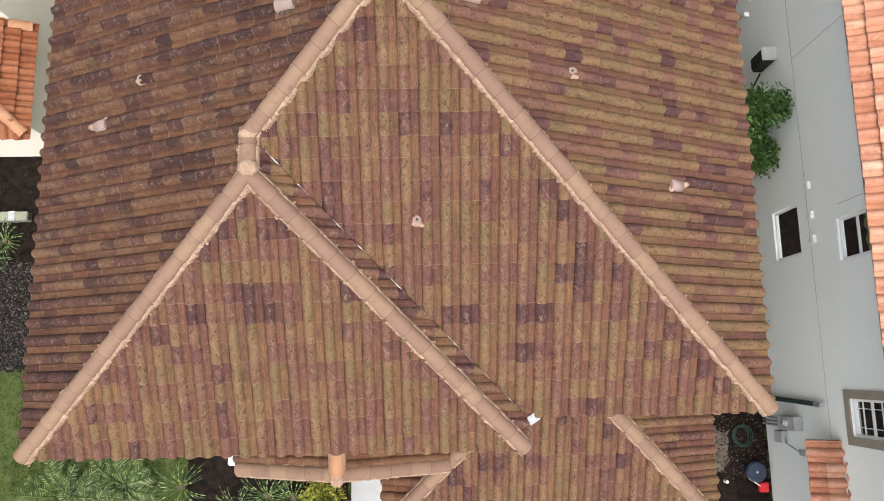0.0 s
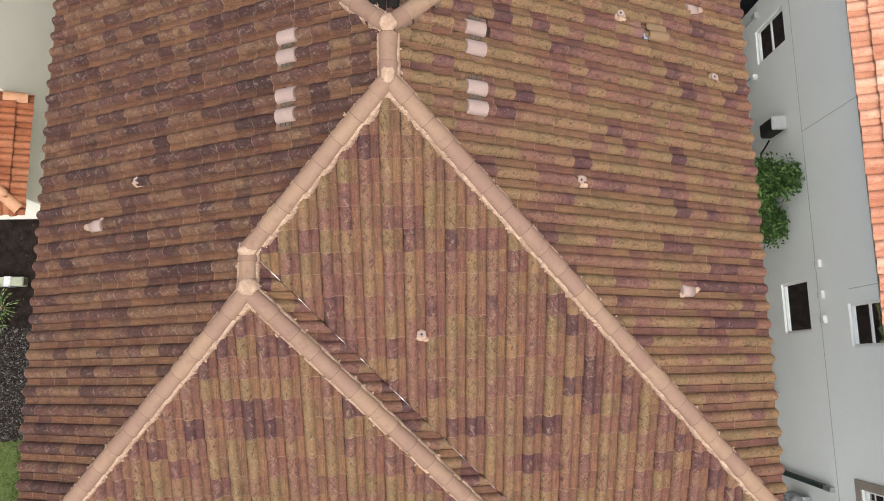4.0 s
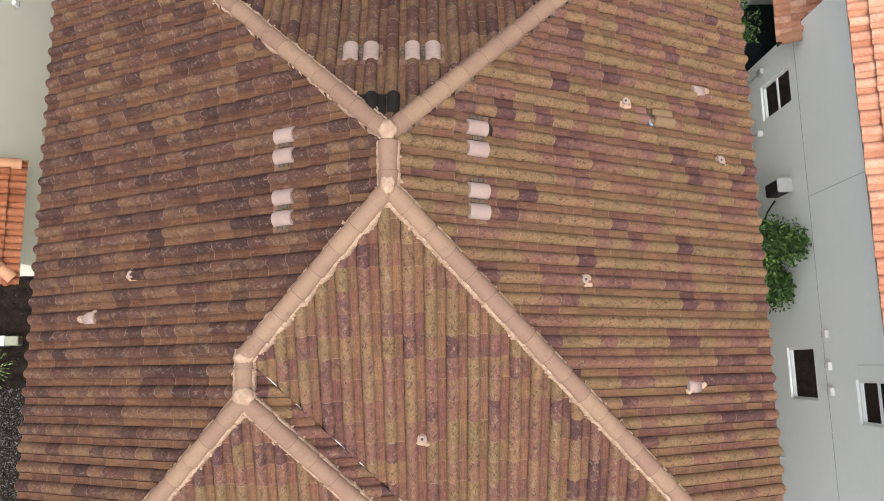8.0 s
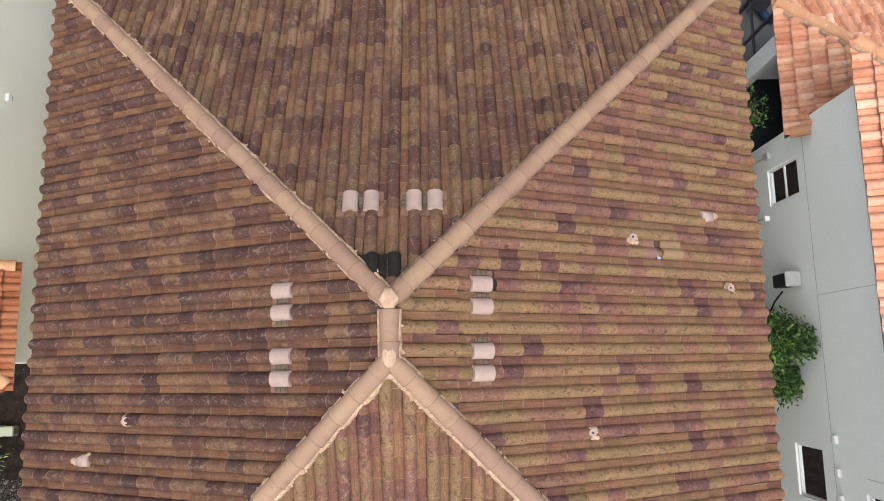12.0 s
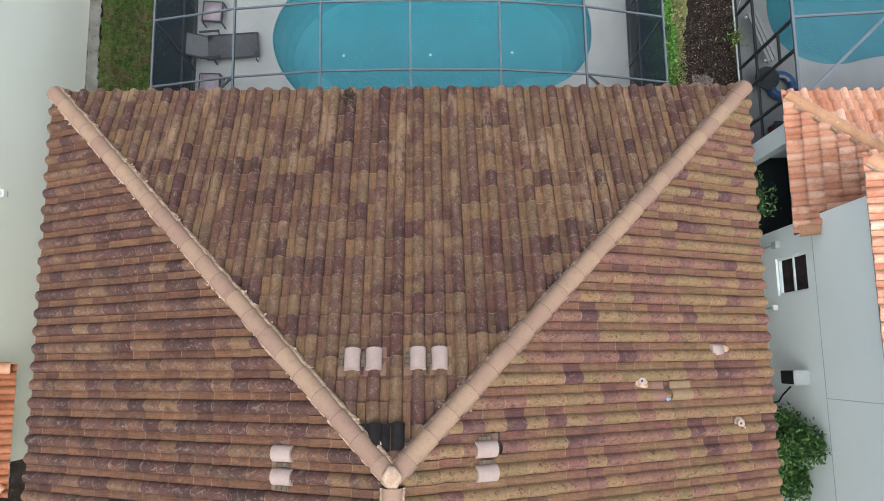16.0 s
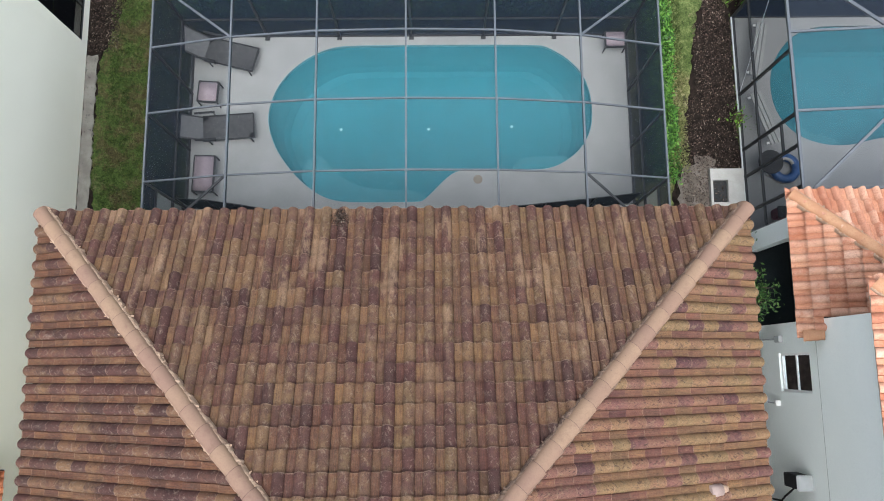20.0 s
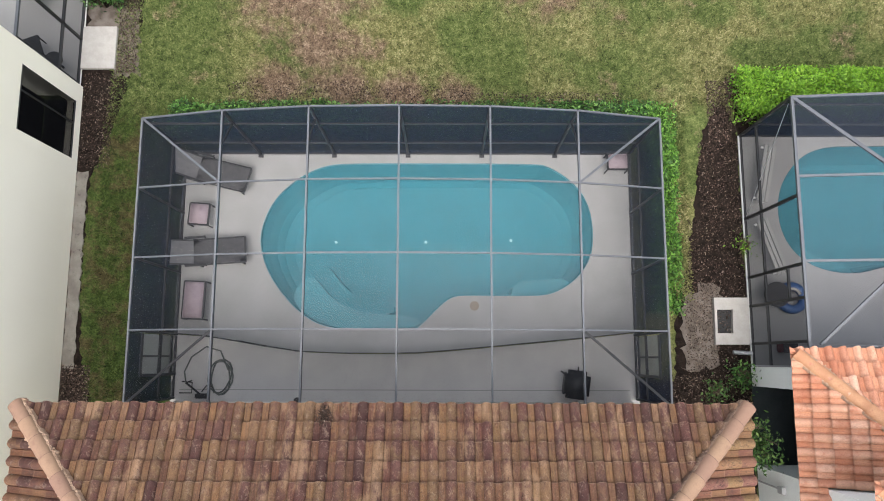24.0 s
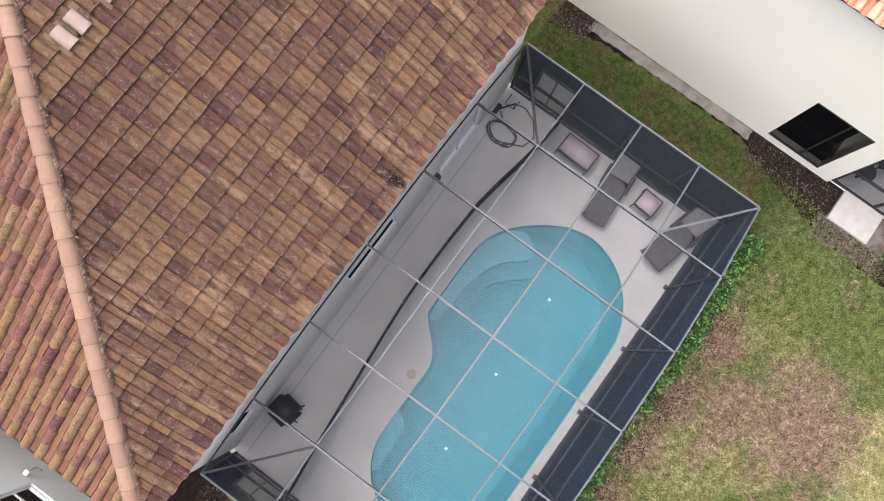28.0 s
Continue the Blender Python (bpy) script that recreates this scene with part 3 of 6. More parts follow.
POOL_2 = [(9.2, 9.3), (9.3, 9.8), (9.55, 10.25), (9.95, 10.66), (10.45, 10.85), (11.0, 10.89), (15.5, 10.89), (16.4, 10.3), (16.8, 9.3), (16.5, 8.3), (15.8, 7.8), (12.6, 7.95), (11.7, 7.82), (11.2, 7.68), (10.7, 7.66), (10.2, 7.76), (9.8, 7.95), (9.45, 8.3), (9.25, 8.75)]



def rounded(loop, turns=2):
    """The outline with its corners cut, so that it runs in curves."""
    for _ in range(turns):
        loop = [q for a, b in zip(loop, loop[1:] + loop[:1]) for q in ((0.75 * a[0] + 0.25 * b[0], 0.75 * a[1] + 0.25 * b[1]), (0.25 * a[0] + 0.75 * b[0], 0.25 * a[1] + 0.75 * b[1]))]
    return loop


POOL, POOL_2 = rounded(POOL), rounded(POOL_2)


def wider(loop, d):
    cx, cy = sum(p[0] for p in loop) / len(loop), sum(p[1] for p in loop) / len(loop)
    return [(x + d * (x - cx) / math.hypot(x - cx, y - cy), y + d * (y - cy) / math.hypot(x - cx, y - cy)) for x, y in loop]


FAR = 900
ground = part("ground", slab([(-FAR, -FAR), (FAR, -FAR), (FAR, FAR), (-FAR, FAR)], -0.06, -0.06, (wider(POOL, 0.1), wider(POOL_2, 0.1))), LAWN)
tagged(ground, "patchy green lawn with dry brown spots", "lawn", kind="structure")


def bed(name, loop, z, material, label, category, seed):
    rough = 0.09 if name == "bare_soil" else 0.025 if name == "concrete_edging" else 0.05
    ob = part(name, slab(ragged(loop, rough, 0.1, seed), -0.06, z), material)
    return tagged(ob, label, category, kind="structure")


bed("mulch_bed", [(6.75, 4.9), (8.32, 4.9), (8.32, 11.2), (8.25, 12.3), (8.75, 12.85), (9.3, 12.7), (14, 12.4), (14, 11.2), (8.4, 11.0), (7.95, 12.2), (7.45, 11.2), (7.2, 9.6), (6.95, 8.0), (6.6, 6.9), (6.5, 4.9)], -0.035, SOIL, "dark wood mulch bed beside the screened pool enclosure", "mulch bed", 3)
bed("mulch_bed", [(5.5, -12), (8.32, -12), (8.32, 5.05), (5.5, 5.05)], -0.042, SOIL, "dark mulch strip between the two houses", "mulch bed", 4)
bed("mulch_bed", [(-8.3, 4.4), (-7.5, 4.4), (-7.85, 5.5), (-8.0, 7), (-8.0, 10), (-7.75, 10.6), (-7.4, 11.6), (-7.2, 12.6), (-6.95, 13.6), (-6.9, 14.6), (-6.95, 17), (-8.4, 17), (-8.4, 12)], -0.035, SOIL, "reddish mulch strip along the neighbouring cream wall", "mulch bed", 5)
bed("mulch_bed", [(-14, -7.0), (-8.7, -6.9), (-8.6, -1.4), (-14, -1.4)], -0.035, SOIL, "dark mulch bed below the neighbouring wall", "mulch bed", 6)
bed("mulch_bed", [(-5.4, -12), (-1.5, -12), (-1.5, -7.6), (-5.2, -7.6)], -0.035, SOIL, "dark planting bed in front of the house", "mulch bed", 7)
bed("bare_soil", [(6.7, 5.3), (7.6, 5.4), (7.7, 7.3), (7.3, 7.5), (6.75, 6.9)], -0.028, SAND, "bare sandy soil beside a concrete pad", "soil", 8)
bed("bare_soil", [(6.85, -9.6), (7.35, -9.4), (7.45, -8.6), (6.9, -8.5)], -0.028, SAND, "pale sandy patch in dark mulch", "soil", 9)
bed("bare_soil", [(-7.6, 12.7), (-6.95, 12.8), (-7.0, 14.6), (-8.3, 14.7), (-8.3, 14.0), (-7.5, 14.0)], -0.028, SAND, "bare sandy soil round a concrete pad", "soil", 10)
bed("concrete_edging", [(-8.3, 5.3), (-8.0, 5.3), (-8.02, 10.2), (-8.3, 10.2)], -0.02, MOULDY, "mould-stained concrete strip along the cream wall", "edging", 11)


def chips(name, zones, count, material, size, label, seed, lift=0.0):
    r, rows = random.Random(seed), []
    while len(rows) < count:
        x0, y0, x1, y1 = r.choice(zones)
        a = r.uniform(0, math.tau)
        s = r.uniform(0.5, 1.4) * size
        d = Vector((math.cos(a), math.sin(a), r.uniform(-0.4, 0.4))) * s
        e = Vector((-math.sin(a), math.cos(a), r.uniform(-0.4, 0.4))) * s * r.uniform(0.25, 0.6)
        rows.append((Vector((r.uniform(x0, x1), r.uniform(y0, y1), -0.025 + lift + r.uniform(0, 0.02))), d, e))
    return tagged(cards(name, rows, material), label, "mulch")


chips("wood_chips", [(5.9, 4.5, 8.3, 5.2), (6.8, 5, 8.3, 7), (6.95, 7, 8.3, 9), (7.3, 9, 8.3, 11), (7.6, 11, 8.2, 12.6), (7, -9.7, 8.3, -7.6), (-8.3, 10.3, -7.5, 12.8), (-8.3, 4.4, -7.6, 5.4), (8.1, 12.1, 8.7, 12.7), (-7.5, 12.8, -7, 15)], 19000, CHIP, 0.023, "scattered brown wood chips", 21)
chips("gravel", [(-11, -6.9, -8.7, -4.3)], 5000, STONE, 0.025, "grey gravel between plants", 22)
chips("fallen_leaves", [(-11, -4, -8.7, -1.7), (-5, -10.5, -3, -8.2), (6.8, 5, 8.3, 7.4)], 260, CHIP, 0.024, "pale dry leaves scattered on dark soil", 23)
chips("leaf_litter", [(-4.6, 11.9, -1.0, 12.6), (-1.4, 11.7, 1.6, 12.45), (1.2, 11.85, 5.5, 12.3)], 3200, CHIP, 0.028, "dry brown leaf litter along the hedge", 24, -0.01)


def turf(count, seed):
    r, rows = random.Random(seed), []
    zones = [(-7.6, 11.9, 14, 16.5, 0.78), (-7.7, 4.3, -5.8, 12.0, 0.12), (6.4, 7, 7.0, 12, 0.06), (-9.3, -10, -5.9, -6.5, 0.04)]
    for _ in range(count):
        k = r.random()
        for x0, y0, x1, y1, share in zones:
            if k < share:
                break
            k -= share
        a = r.uniform(0, math.tau)
        h = r.uniform(0.018, 0.06)
        lean = Vector((math.cos(a) * r.uniform(0.4, 1.0), math.sin(a) * r.uniform(0.4, 1.0), 0.7)) * h
        rows.append((Vector((r.uniform(x0, x1), r.uniform(y0, y1), -0.055)) + lean, lean, Vector((-math.sin(a), math.cos(a), 0)) * r.uniform(0.006, 0.016)))
    return tagged(cards("grass", rows, GRASS_BLADE), "short mown grass blades, partly dry", "grass")


turf(130000, 31)


# ---- roofs ----
TW, STEP, SLOPE = 0.283, 0.317, 0.5
COS = 1 / math.hypot(1, SLOPE)


def tile_bmesh(width=TW, length=0.365, rise=0.068, lip=0.05, drop=0.022):
    """One S-shaped tile: a barrel, a pan and a thick lower edge. x across, y up the slope."""
    bm = bmesh.new()
    uv = bm.loops.layers.uv.new("UVMap")
    foot, edge = 0.008, 0.58 * width
    prof = [(0.0, -0.016)]
    for k in range(7):
        f = k / 6
        prof.append((foot + (edge - foot) * f, rise * math.sin(math.pi * (0.06 + 0.88 * f)) ** 0.75 - 0.006))
    prof += [(edge + 0.008, -0.016), (edge + 0.016, 0.0), (0.5 * (edge + width), -0.008), (width - 0.007, 0.001), (width + 0.001, -0.017)]
    rows = []
    for y, z, under in ((0.0, lip, drop), (0.0, lip, 0.0), (length, 0.0, 0.0)):
        rows.append([bm.verts.new((x, y, h + z - under)) for x, h in prof])
    for a, b in zip(rows, rows[1:]):
        for k in range(len(prof) - 1):
            f = bm.faces.new((a[k], a[k + 1], b[k + 1], b[k]))
            f.smooth = True
            for lp in f.loops:
                lp[uv].uv = (lp.vert.co.x / width, lp.vert.co.y / length)
    bm.edges.ensure_lookup_table()
    for e in bm.edges:
        if len(e.link_faces) == 2 and abs(e.verts[0].co.y) < 1e-6 and abs(e.verts[1].co.y) < 1e-6:
            e.smooth = False
    return bm


def inside(poly, x, y, slack=0.0):
    for (x0, y0), (x1, y1) in zip(poly, poly[1:] + poly[:1]):
        ex, ey = x1 - x0, y1 - y0
        if (ex * (y - y0) - ey * (x - x0)) / math.hypot(ex, ey) < -slack:
            return False
    return True


def ccw(poly):
    area = sum(a[0] * b[1] - b[0] * a[1] for a, b in zip(poly, poly[1:] + poly[:1]))
    return list(poly) if area > 0 else list(poly)[::-1]


def eave_height(up, eave, z, slope):
    """Roof plane height at a plan point."""
    return lambda x, y: z + slope * ((x - eave[0]) * up[0] + (y - eave[1]) * up[1])


def roof_plane(house, name, polys, up, eave, z, key, phase=0.0, limit=300, centre=None, skip=(), label="", row0=-0.06, slope=SLOPE):
    """A slope: a deck with tiles on it. up: uphill in plan; eave: a point on the eave line; z: its height; phase: a tile joint along the eave."""
    polys = [ccw(p) for p in polys]
    across = Vector((up[1], -up[0], 0))
    flat = 1 / math.hypot(1, slope)
    climb = Vector((up[0] * flat, up[1] * flat, slope * flat))
    normal = across.cross(climb)
    high = eave_height(up, eave, z, slope)
    plane = part(name, bmesh.new(), UNDERLAY, house, label)
    bm = bmesh.new()
    for poly in polys:
        top = [bm.verts.new((x, y, high(x, y))) for x, y in poly]
        low = [bm.verts.new((x, y, high(x, y) - 0.09)) for x, y in poly]
        bm.faces.new(top)
        bm.faces.new(low[::-1])
        for k in range(len(poly)):
            j = (k + 1) % len(poly)
            bm.faces.new((low[k], low[j], top[j], top[k]))
    bm.to_mesh(plane.data)
    bm.free()
    piece, field = TILES[key]
    rise = 0.092 if key in ("clay", "terracotta") else 0.068
    lip, drop = (0.038, 0.026) if key == "north" else (0.066, 0.022) if rise > 0.07 else (0.05, 0.022)
    whole = mesh_of("tile", tile_bmesh(rise=rise, lip=lip, drop=drop), piece)
    found = []
    for poly in polys:
        aa = [(x - eave[0]) * across.x + (y - eave[1]) * across.y for x, y in poly]
        bb = [(x - eave[0]) * up[0] + (y - eave[1]) * up[1] for x, y in poly]
        c0 = math.floor((min(aa) - phase) / TW) - 1
        for row in range(int((max(bb) + 0.1) / (STEP * flat)) + 1):
            for col in range(c0, math.ceil((max(aa) - phase) / TW) + 1):
                a, b = phase + col * TW, row0 * flat + row * STEP * flat
                corner = []
                for da, db in ((0, 0), (TW, 0), (TW, 0.365 * flat), (0, 0.365 * flat), (TW / 2, 0.16)):
                    x = eave[0] + across.x * (a + da) + up[0] * (b + db)
                    y = eave[1] + across.y * (a + da) + up[1] * (b + db)
                    corner.append((x, y))
                low_row = 0.1 if row == 0 else 0.0
                cuts = []
                for (x0, y0), (x1, y1) in zip(poly, poly[1:] + poly[:1]):
                    ex, ey = (x1 - x0), (y1 - y0)
                    ln = math.hypot(ex, ey)
                    along_eave = abs(ex * up[0] + ey * up[1]) < 1e-4 * ln and ((x0 - eave[0]) * up[0] + (y0 - eave[1]) * up[1]) < 0.02
                    if along_eave:
                        continue
                    d = [(ex * (y - y0) - ey * (x - x0)) / ln for x, y in corner[:4]]
                    if max(d) < 0.015:
                        cuts = None
                        break
                    if min(d) < -0.004:
                        cuts.append((Vector((x0, y0, 0)), Vector((-ey / ln, ex / ln, 0))))
                if cuts is None or any(math.hypot(corner[4][0] - sx, corner[4][1] - sy) < sr for sx, sy, sr in skip):
                    continue
                x, y = corner[0]
                m = Matrix((across, climb, normal)).transposed().to_4x4()
                m.translation = Vector((x, y, high(x, y))) + normal * 0.018 + across * rng.uniform(-0.003, 0.003) + climb * rng.uniform(-0.008, 0.008) + normal * rng.uniform(0, 0.005)
                m = m @ pose(0, 0, 0, rng.uniform(-0.6, 0.7), rng.uniform(-0.9, 0.9), rng.uniform(-0.7, 0.7))
                found.append((math.hypot(corner[4][0] - centre[0], corner[4][1] - centre[1]), m, cuts))
    found.sort(key=lambda f: f[0])
    rest_v, rest_f, rest_uv = [], [], []
    for k, (_, m, cuts) in enumerate(found):
        if not cuts and k < limit:
            ob = new("tile", whole)
        else:
            own = tile_bmesh(rise=rise, lip=lip, drop=drop)
            if cuts:
                own.transform(m)
                for co, no in cuts:
                    bmesh.ops.bisect_plane(own, geom=own.verts[:] + own.edges[:] + own.faces[:], plane_co=co, plane_no=-no, clear_outer=True)
                own.transform(m.inverted())
                if not own.faces:
                    own.free()
                    continue
            if k >= limit:
                base, lay = len(rest_v), own.loops.layers.uv.active
                own.verts.index_update()
                rest_v += [tuple(m @ v.co) for v in own.verts]
                for f in own.faces:
                    rest_f.append([base + v.index for v in f.verts])
                    rest_uv += [c for lp in f.loops for c in lp[lay].uv]
                own.free()
                continue
            ob = new("tile", mesh_of("tile", own, piece))
        ob.parent = plane
        ob.matrix_world = m
    if rest_v:
        me = bpy.data.meshes.new("tile_field")
        me.from_pydata(rest_v, [], rest_f)
        me.uv_layers.new(name="UVMap").data.foreach_set("uv", rest_uv)
        me.materials.append(field)
        me.shade_smooth()
        me.set_sharp_from_angle(angle=radians(50))
        tagged(part("tile_field", me, field, plane), kind="stuff")
    return high


def cap_mesh(length=0.44, r0=0.13, r1=0.112, flat=0.8):
    """A half-round hip tile that tapers uphill; its lower edge is thick."""
    bm = bmesh.new()
    rows = []
    n = 9
    for y, r, s in ((0.03, r0 - 0.006, flat), (0.0, r0 - 0.006, flat), (0.0, r0, flat), (length, r1, flat)):
        rows.append([bm.verts.new((r * math.cos(math.pi * k / n), y, r * s * math.sin(math.pi * k / n))) for k in range(n + 1)])
    for a, b in zip(rows, rows[1:]):
        for k in range(n):
            f = bm.faces.new((a[k + 1], a[k], b[k], b[k + 1]))
            f.smooth = True
    for e in bm.edges:
        if abs(e.verts[0].co.y) < 1e-6 and abs(e.verts[1].co.y) < 1e-6:
            e.smooth = False
    ends = [bm.verts.new((0, 0.03, 0.0))]
    for k in range(n):
        bm.faces.new((rows[0][k], rows[0][k + 1], ends[0]))
    return bm


def hip(house, name, low, high, material, lift=0.02, step=0.39, mortar=True, seed=1, label="", full=0, bedding=None):
    """Hip or ridge: a run of cap tiles from low to high, bedded in ragged mortar; full: -1 or 1, the side (south or north) that shows more of it."""
    r = random.Random(seed)
    low, high = Vector(low), Vector(high)
    d = (high - low)
    ln = d.length
    d.normalize()
    side = d.cross(Vector((0, 0, 1))).normalized()
    upward = side.cross(d)
    turn = Matrix((side, d, upward)).transposed().to_4x4()
    holder = part(name, bmesh.new(), bedding or MORTAR, house, label)
    bed_bm = bmesh.new()
    if mortar:
        for sgn in (-1, 1):
            heavy = full == 0 or side.y * sgn * full > 0
            n = max(4, int(ln / 0.022))
            old = None
            for k in range(n + 1):
                wave = noise.noise(Vector((k * 0.06, sgn * 2.0, seed)))
                rag = noise.noise(Vector((k * 0.45, 3 * sgn, seed)))
                if not heavy and wave + 0.5 * rag < -0.12:
                    old = None
                    continue
                drip = max(0.0, noise.noise(Vector((k * 0.23, 7 * sgn, seed))) - 0.25)
                w = (0.028 + 0.014 * wave + 0.008 * rag + 0.06 * drip) * (0.5 if not heavy else 1.0 if full < 0 else 0.7)
                w = max(0.007, w)
                h = r.uniform(0.05, 0.066) * (1.0 if heavy else 0.85)
                p = low + d * (ln * k / n) + side * sgn * 0.122 + upward * (0.028 + 0.008 * rag)
                ring = [bed_bm.verts.new(p + side * sgn * c + upward * (h * e - 0.05)) for c, e in ((-0.035, 0), (-0.012, 1.15), (0.3 * w, 1.1 * r.uniform(0.85, 1.1)), (1.1 * w * r.uniform(0.85, 1.15), 0.7 * r.uniform(0.75, 1.2)), (1.5 * w * r.uniform(0.85, 1.15), -0.5))]
                if old:
                    for a in range(4):
                        bed_bm.faces.new((old[a], old[a + 1], ring[a + 1], ring[a]))
                old = ring
                if r.random() < (0.035 if heavy else 0.02):
                    q = p + side * sgn * (1.5 * w + r.uniform(0.0, 0.012)) + upward * r.uniform(-0.035, -0.02)
                    lump = bmesh.new()
                    bmesh.ops.create_icosphere(lump, subdivisions=1, radius=1)
                    for v in lump.verts:
                        v.co *= r.uniform(0.6, 1.3)
                    lump.transform(Matrix.Translation(q) @ turn @ pose(0, 0, 0, 0, 0, r.uniform(-90, 90)) @ Matrix.Diagonal((r.uniform(0.012, 0.024), r.uniform(0.015, 0.035), 0.012, 1)))
                    merge(bed_bm, lump)
    bmesh.ops.recalc_face_normals(bed_bm, faces=bed_bm.faces[:])
    bed_bm.to_mesh(holder.data)
    bed_bm.free()
    shape = mesh_of("cap_tile", cap_mesh(step + 0.06), material)
    k = 0
    while k * step < ln - 0.12:
        ob = new("cap_tile", shape)
        ob.parent = holder
        room = min(1.0, (ln - k * step) / (step + 0.06))
        ob.matrix_world = Matrix.Translation(low + d * (k * step) + upward * (lift + r.uniform(0, 0.008))) @ turn @ pose(0, 0, 0, -0.4, r.uniform(-2, 2), r.uniform(-0.7, 0.7)) @ Matrix.Diagonal((1, room, 1, 1))
        k += 1
    return holder


def blob(house, at, size, material, seed, name="mortar_patch", label=""):
    """A lump of mortar."""
    bm = bmesh.new()
    bmesh.ops.create_icosphere(bm, subdivisions=3, radius=1)
    for v in bm.verts:
        k = 1 + 0.28 * noise.noise(v.co * 2.3 + Vector((seed, seed * 3, 0)))
        v.co = Vector((v.co.x * size[0], v.co.y * size[1], max(v.co.z, -0.4) * size[2])) * k
    bm.transform(Matrix.Translation(at))
    return part(name, bm, material, house, label, smooth=True)


XW, XE, XC = -5.88, 5.78, -0.08
YN, YS, RN, RS = 4.79, -7.75, -1.09, -1.79
EZ, RISE = 5.70, 2.915
WX, WY, YW, WE = -2.04, -4.36, -8.27, 1.86
SLOPE_N, SLOPE_S, SLOPE_E, SLOPE_W = RISE / (YN - RN), RISE / (RS - YS), RISE / (XE - XC), RISE / (XC - XW)
WRISE = SLOPE_W * (WX - XW)
WTOP = YS + WRISE / SLOPE_S
RZ, WZ = EZ + RISE, EZ + WRISE

house = thing("house", "two-storey house with weathered mottled brown barrel-tile hip roof", "house")
VENT_N = [(-0.63, 0.26), (-0.35, 0.26), (0.22, 0.26), (0.5, 0.26)]
VENT_E = [(1.03, -0.84), (1.03, -1.13), (1.03, -1.7), (1.03, -1.98)]
VENT_W = [(-1.47, -0.87), (-1.47, -1.155), (-1.47, -1.72), (-1.47, -2.005)]
OPENING = (3.82, -0.31)

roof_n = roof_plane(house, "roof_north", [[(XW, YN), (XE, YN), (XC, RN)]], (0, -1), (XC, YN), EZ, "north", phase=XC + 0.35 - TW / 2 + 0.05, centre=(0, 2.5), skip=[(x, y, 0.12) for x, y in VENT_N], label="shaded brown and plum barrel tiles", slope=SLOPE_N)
roof_e = roof_plane(house, "roof_east", [[(XE, YS), (XE, YN), (XC, RN), (XC, RS)]], (-1, 0), (XE, 0.0), EZ, "east", phase=-0.84 - 0.29 * TW, centre=(3.5, -1.5), skip=[(x, y, 0.12) for x, y in VENT_E] + [(*OPENING, 0.17)], label="tan and mauve barrel tiles", slope=SLOPE_E)
_joint = -(0.87 - TW / 2 + 0.05 + 10 * TW)
_on_hip = XC + (WX - XC) * (_joint - RS) / (WTOP - RS)
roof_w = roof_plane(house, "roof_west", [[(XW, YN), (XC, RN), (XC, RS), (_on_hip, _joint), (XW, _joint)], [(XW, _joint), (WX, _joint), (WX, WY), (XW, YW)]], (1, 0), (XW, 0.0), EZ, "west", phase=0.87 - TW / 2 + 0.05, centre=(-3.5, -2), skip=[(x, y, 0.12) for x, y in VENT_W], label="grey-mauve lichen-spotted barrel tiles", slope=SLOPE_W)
roof_s = roof_plane(house, "roof_south", [[(XC, RS), (WX + 0.005, WTOP), (WE + 0.005, YS), (XE, YS)]], (0, 1), (XC, YS), EZ, "south", phase=0.133, centre=(1, -5), label="tan, olive and mauve barrel tiles", slope=SLOPE_S)
roof_we = roof_plane(house, "roof_wing_east", [[(WX, WTOP - 0.006), (WX, WY), (WE, YW), (WE, YS - 0.006)]], (-1, 0), (WE, 0.0), EZ, "south", phase=-0.1, centre=(0, -6), label="strip of barrel tiles beside the valley", slope=WRISE / (WE - WX))
roof_ws = roof_plane(house, "roof_wing_south", [[(XW, YW), (WE, YW), (WX, WY)]], (0, 1), (WX, YW), EZ, "south", phase=0.05, centre=(-2, -6.5), label="tan and mauve barrel tiles", slope=WRISE / (WY - YW))

CT = 0.05
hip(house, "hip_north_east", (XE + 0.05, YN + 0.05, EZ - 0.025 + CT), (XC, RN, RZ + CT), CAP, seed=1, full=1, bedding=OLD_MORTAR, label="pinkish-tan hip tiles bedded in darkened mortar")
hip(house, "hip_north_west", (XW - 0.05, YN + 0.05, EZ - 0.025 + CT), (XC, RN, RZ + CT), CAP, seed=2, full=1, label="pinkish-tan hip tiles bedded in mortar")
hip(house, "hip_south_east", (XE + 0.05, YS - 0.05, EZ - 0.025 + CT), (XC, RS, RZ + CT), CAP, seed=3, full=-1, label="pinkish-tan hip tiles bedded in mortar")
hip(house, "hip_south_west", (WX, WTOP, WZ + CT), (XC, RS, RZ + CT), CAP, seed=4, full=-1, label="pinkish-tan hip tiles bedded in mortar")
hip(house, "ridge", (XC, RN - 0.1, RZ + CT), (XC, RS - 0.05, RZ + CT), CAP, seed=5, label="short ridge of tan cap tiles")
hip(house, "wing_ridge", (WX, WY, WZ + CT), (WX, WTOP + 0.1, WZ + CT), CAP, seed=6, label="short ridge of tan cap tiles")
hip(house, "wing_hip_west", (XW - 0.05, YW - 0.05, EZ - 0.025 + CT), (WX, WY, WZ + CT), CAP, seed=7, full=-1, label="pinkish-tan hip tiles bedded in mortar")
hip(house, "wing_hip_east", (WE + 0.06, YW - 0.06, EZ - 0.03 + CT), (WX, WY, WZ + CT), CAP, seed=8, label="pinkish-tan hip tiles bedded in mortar")
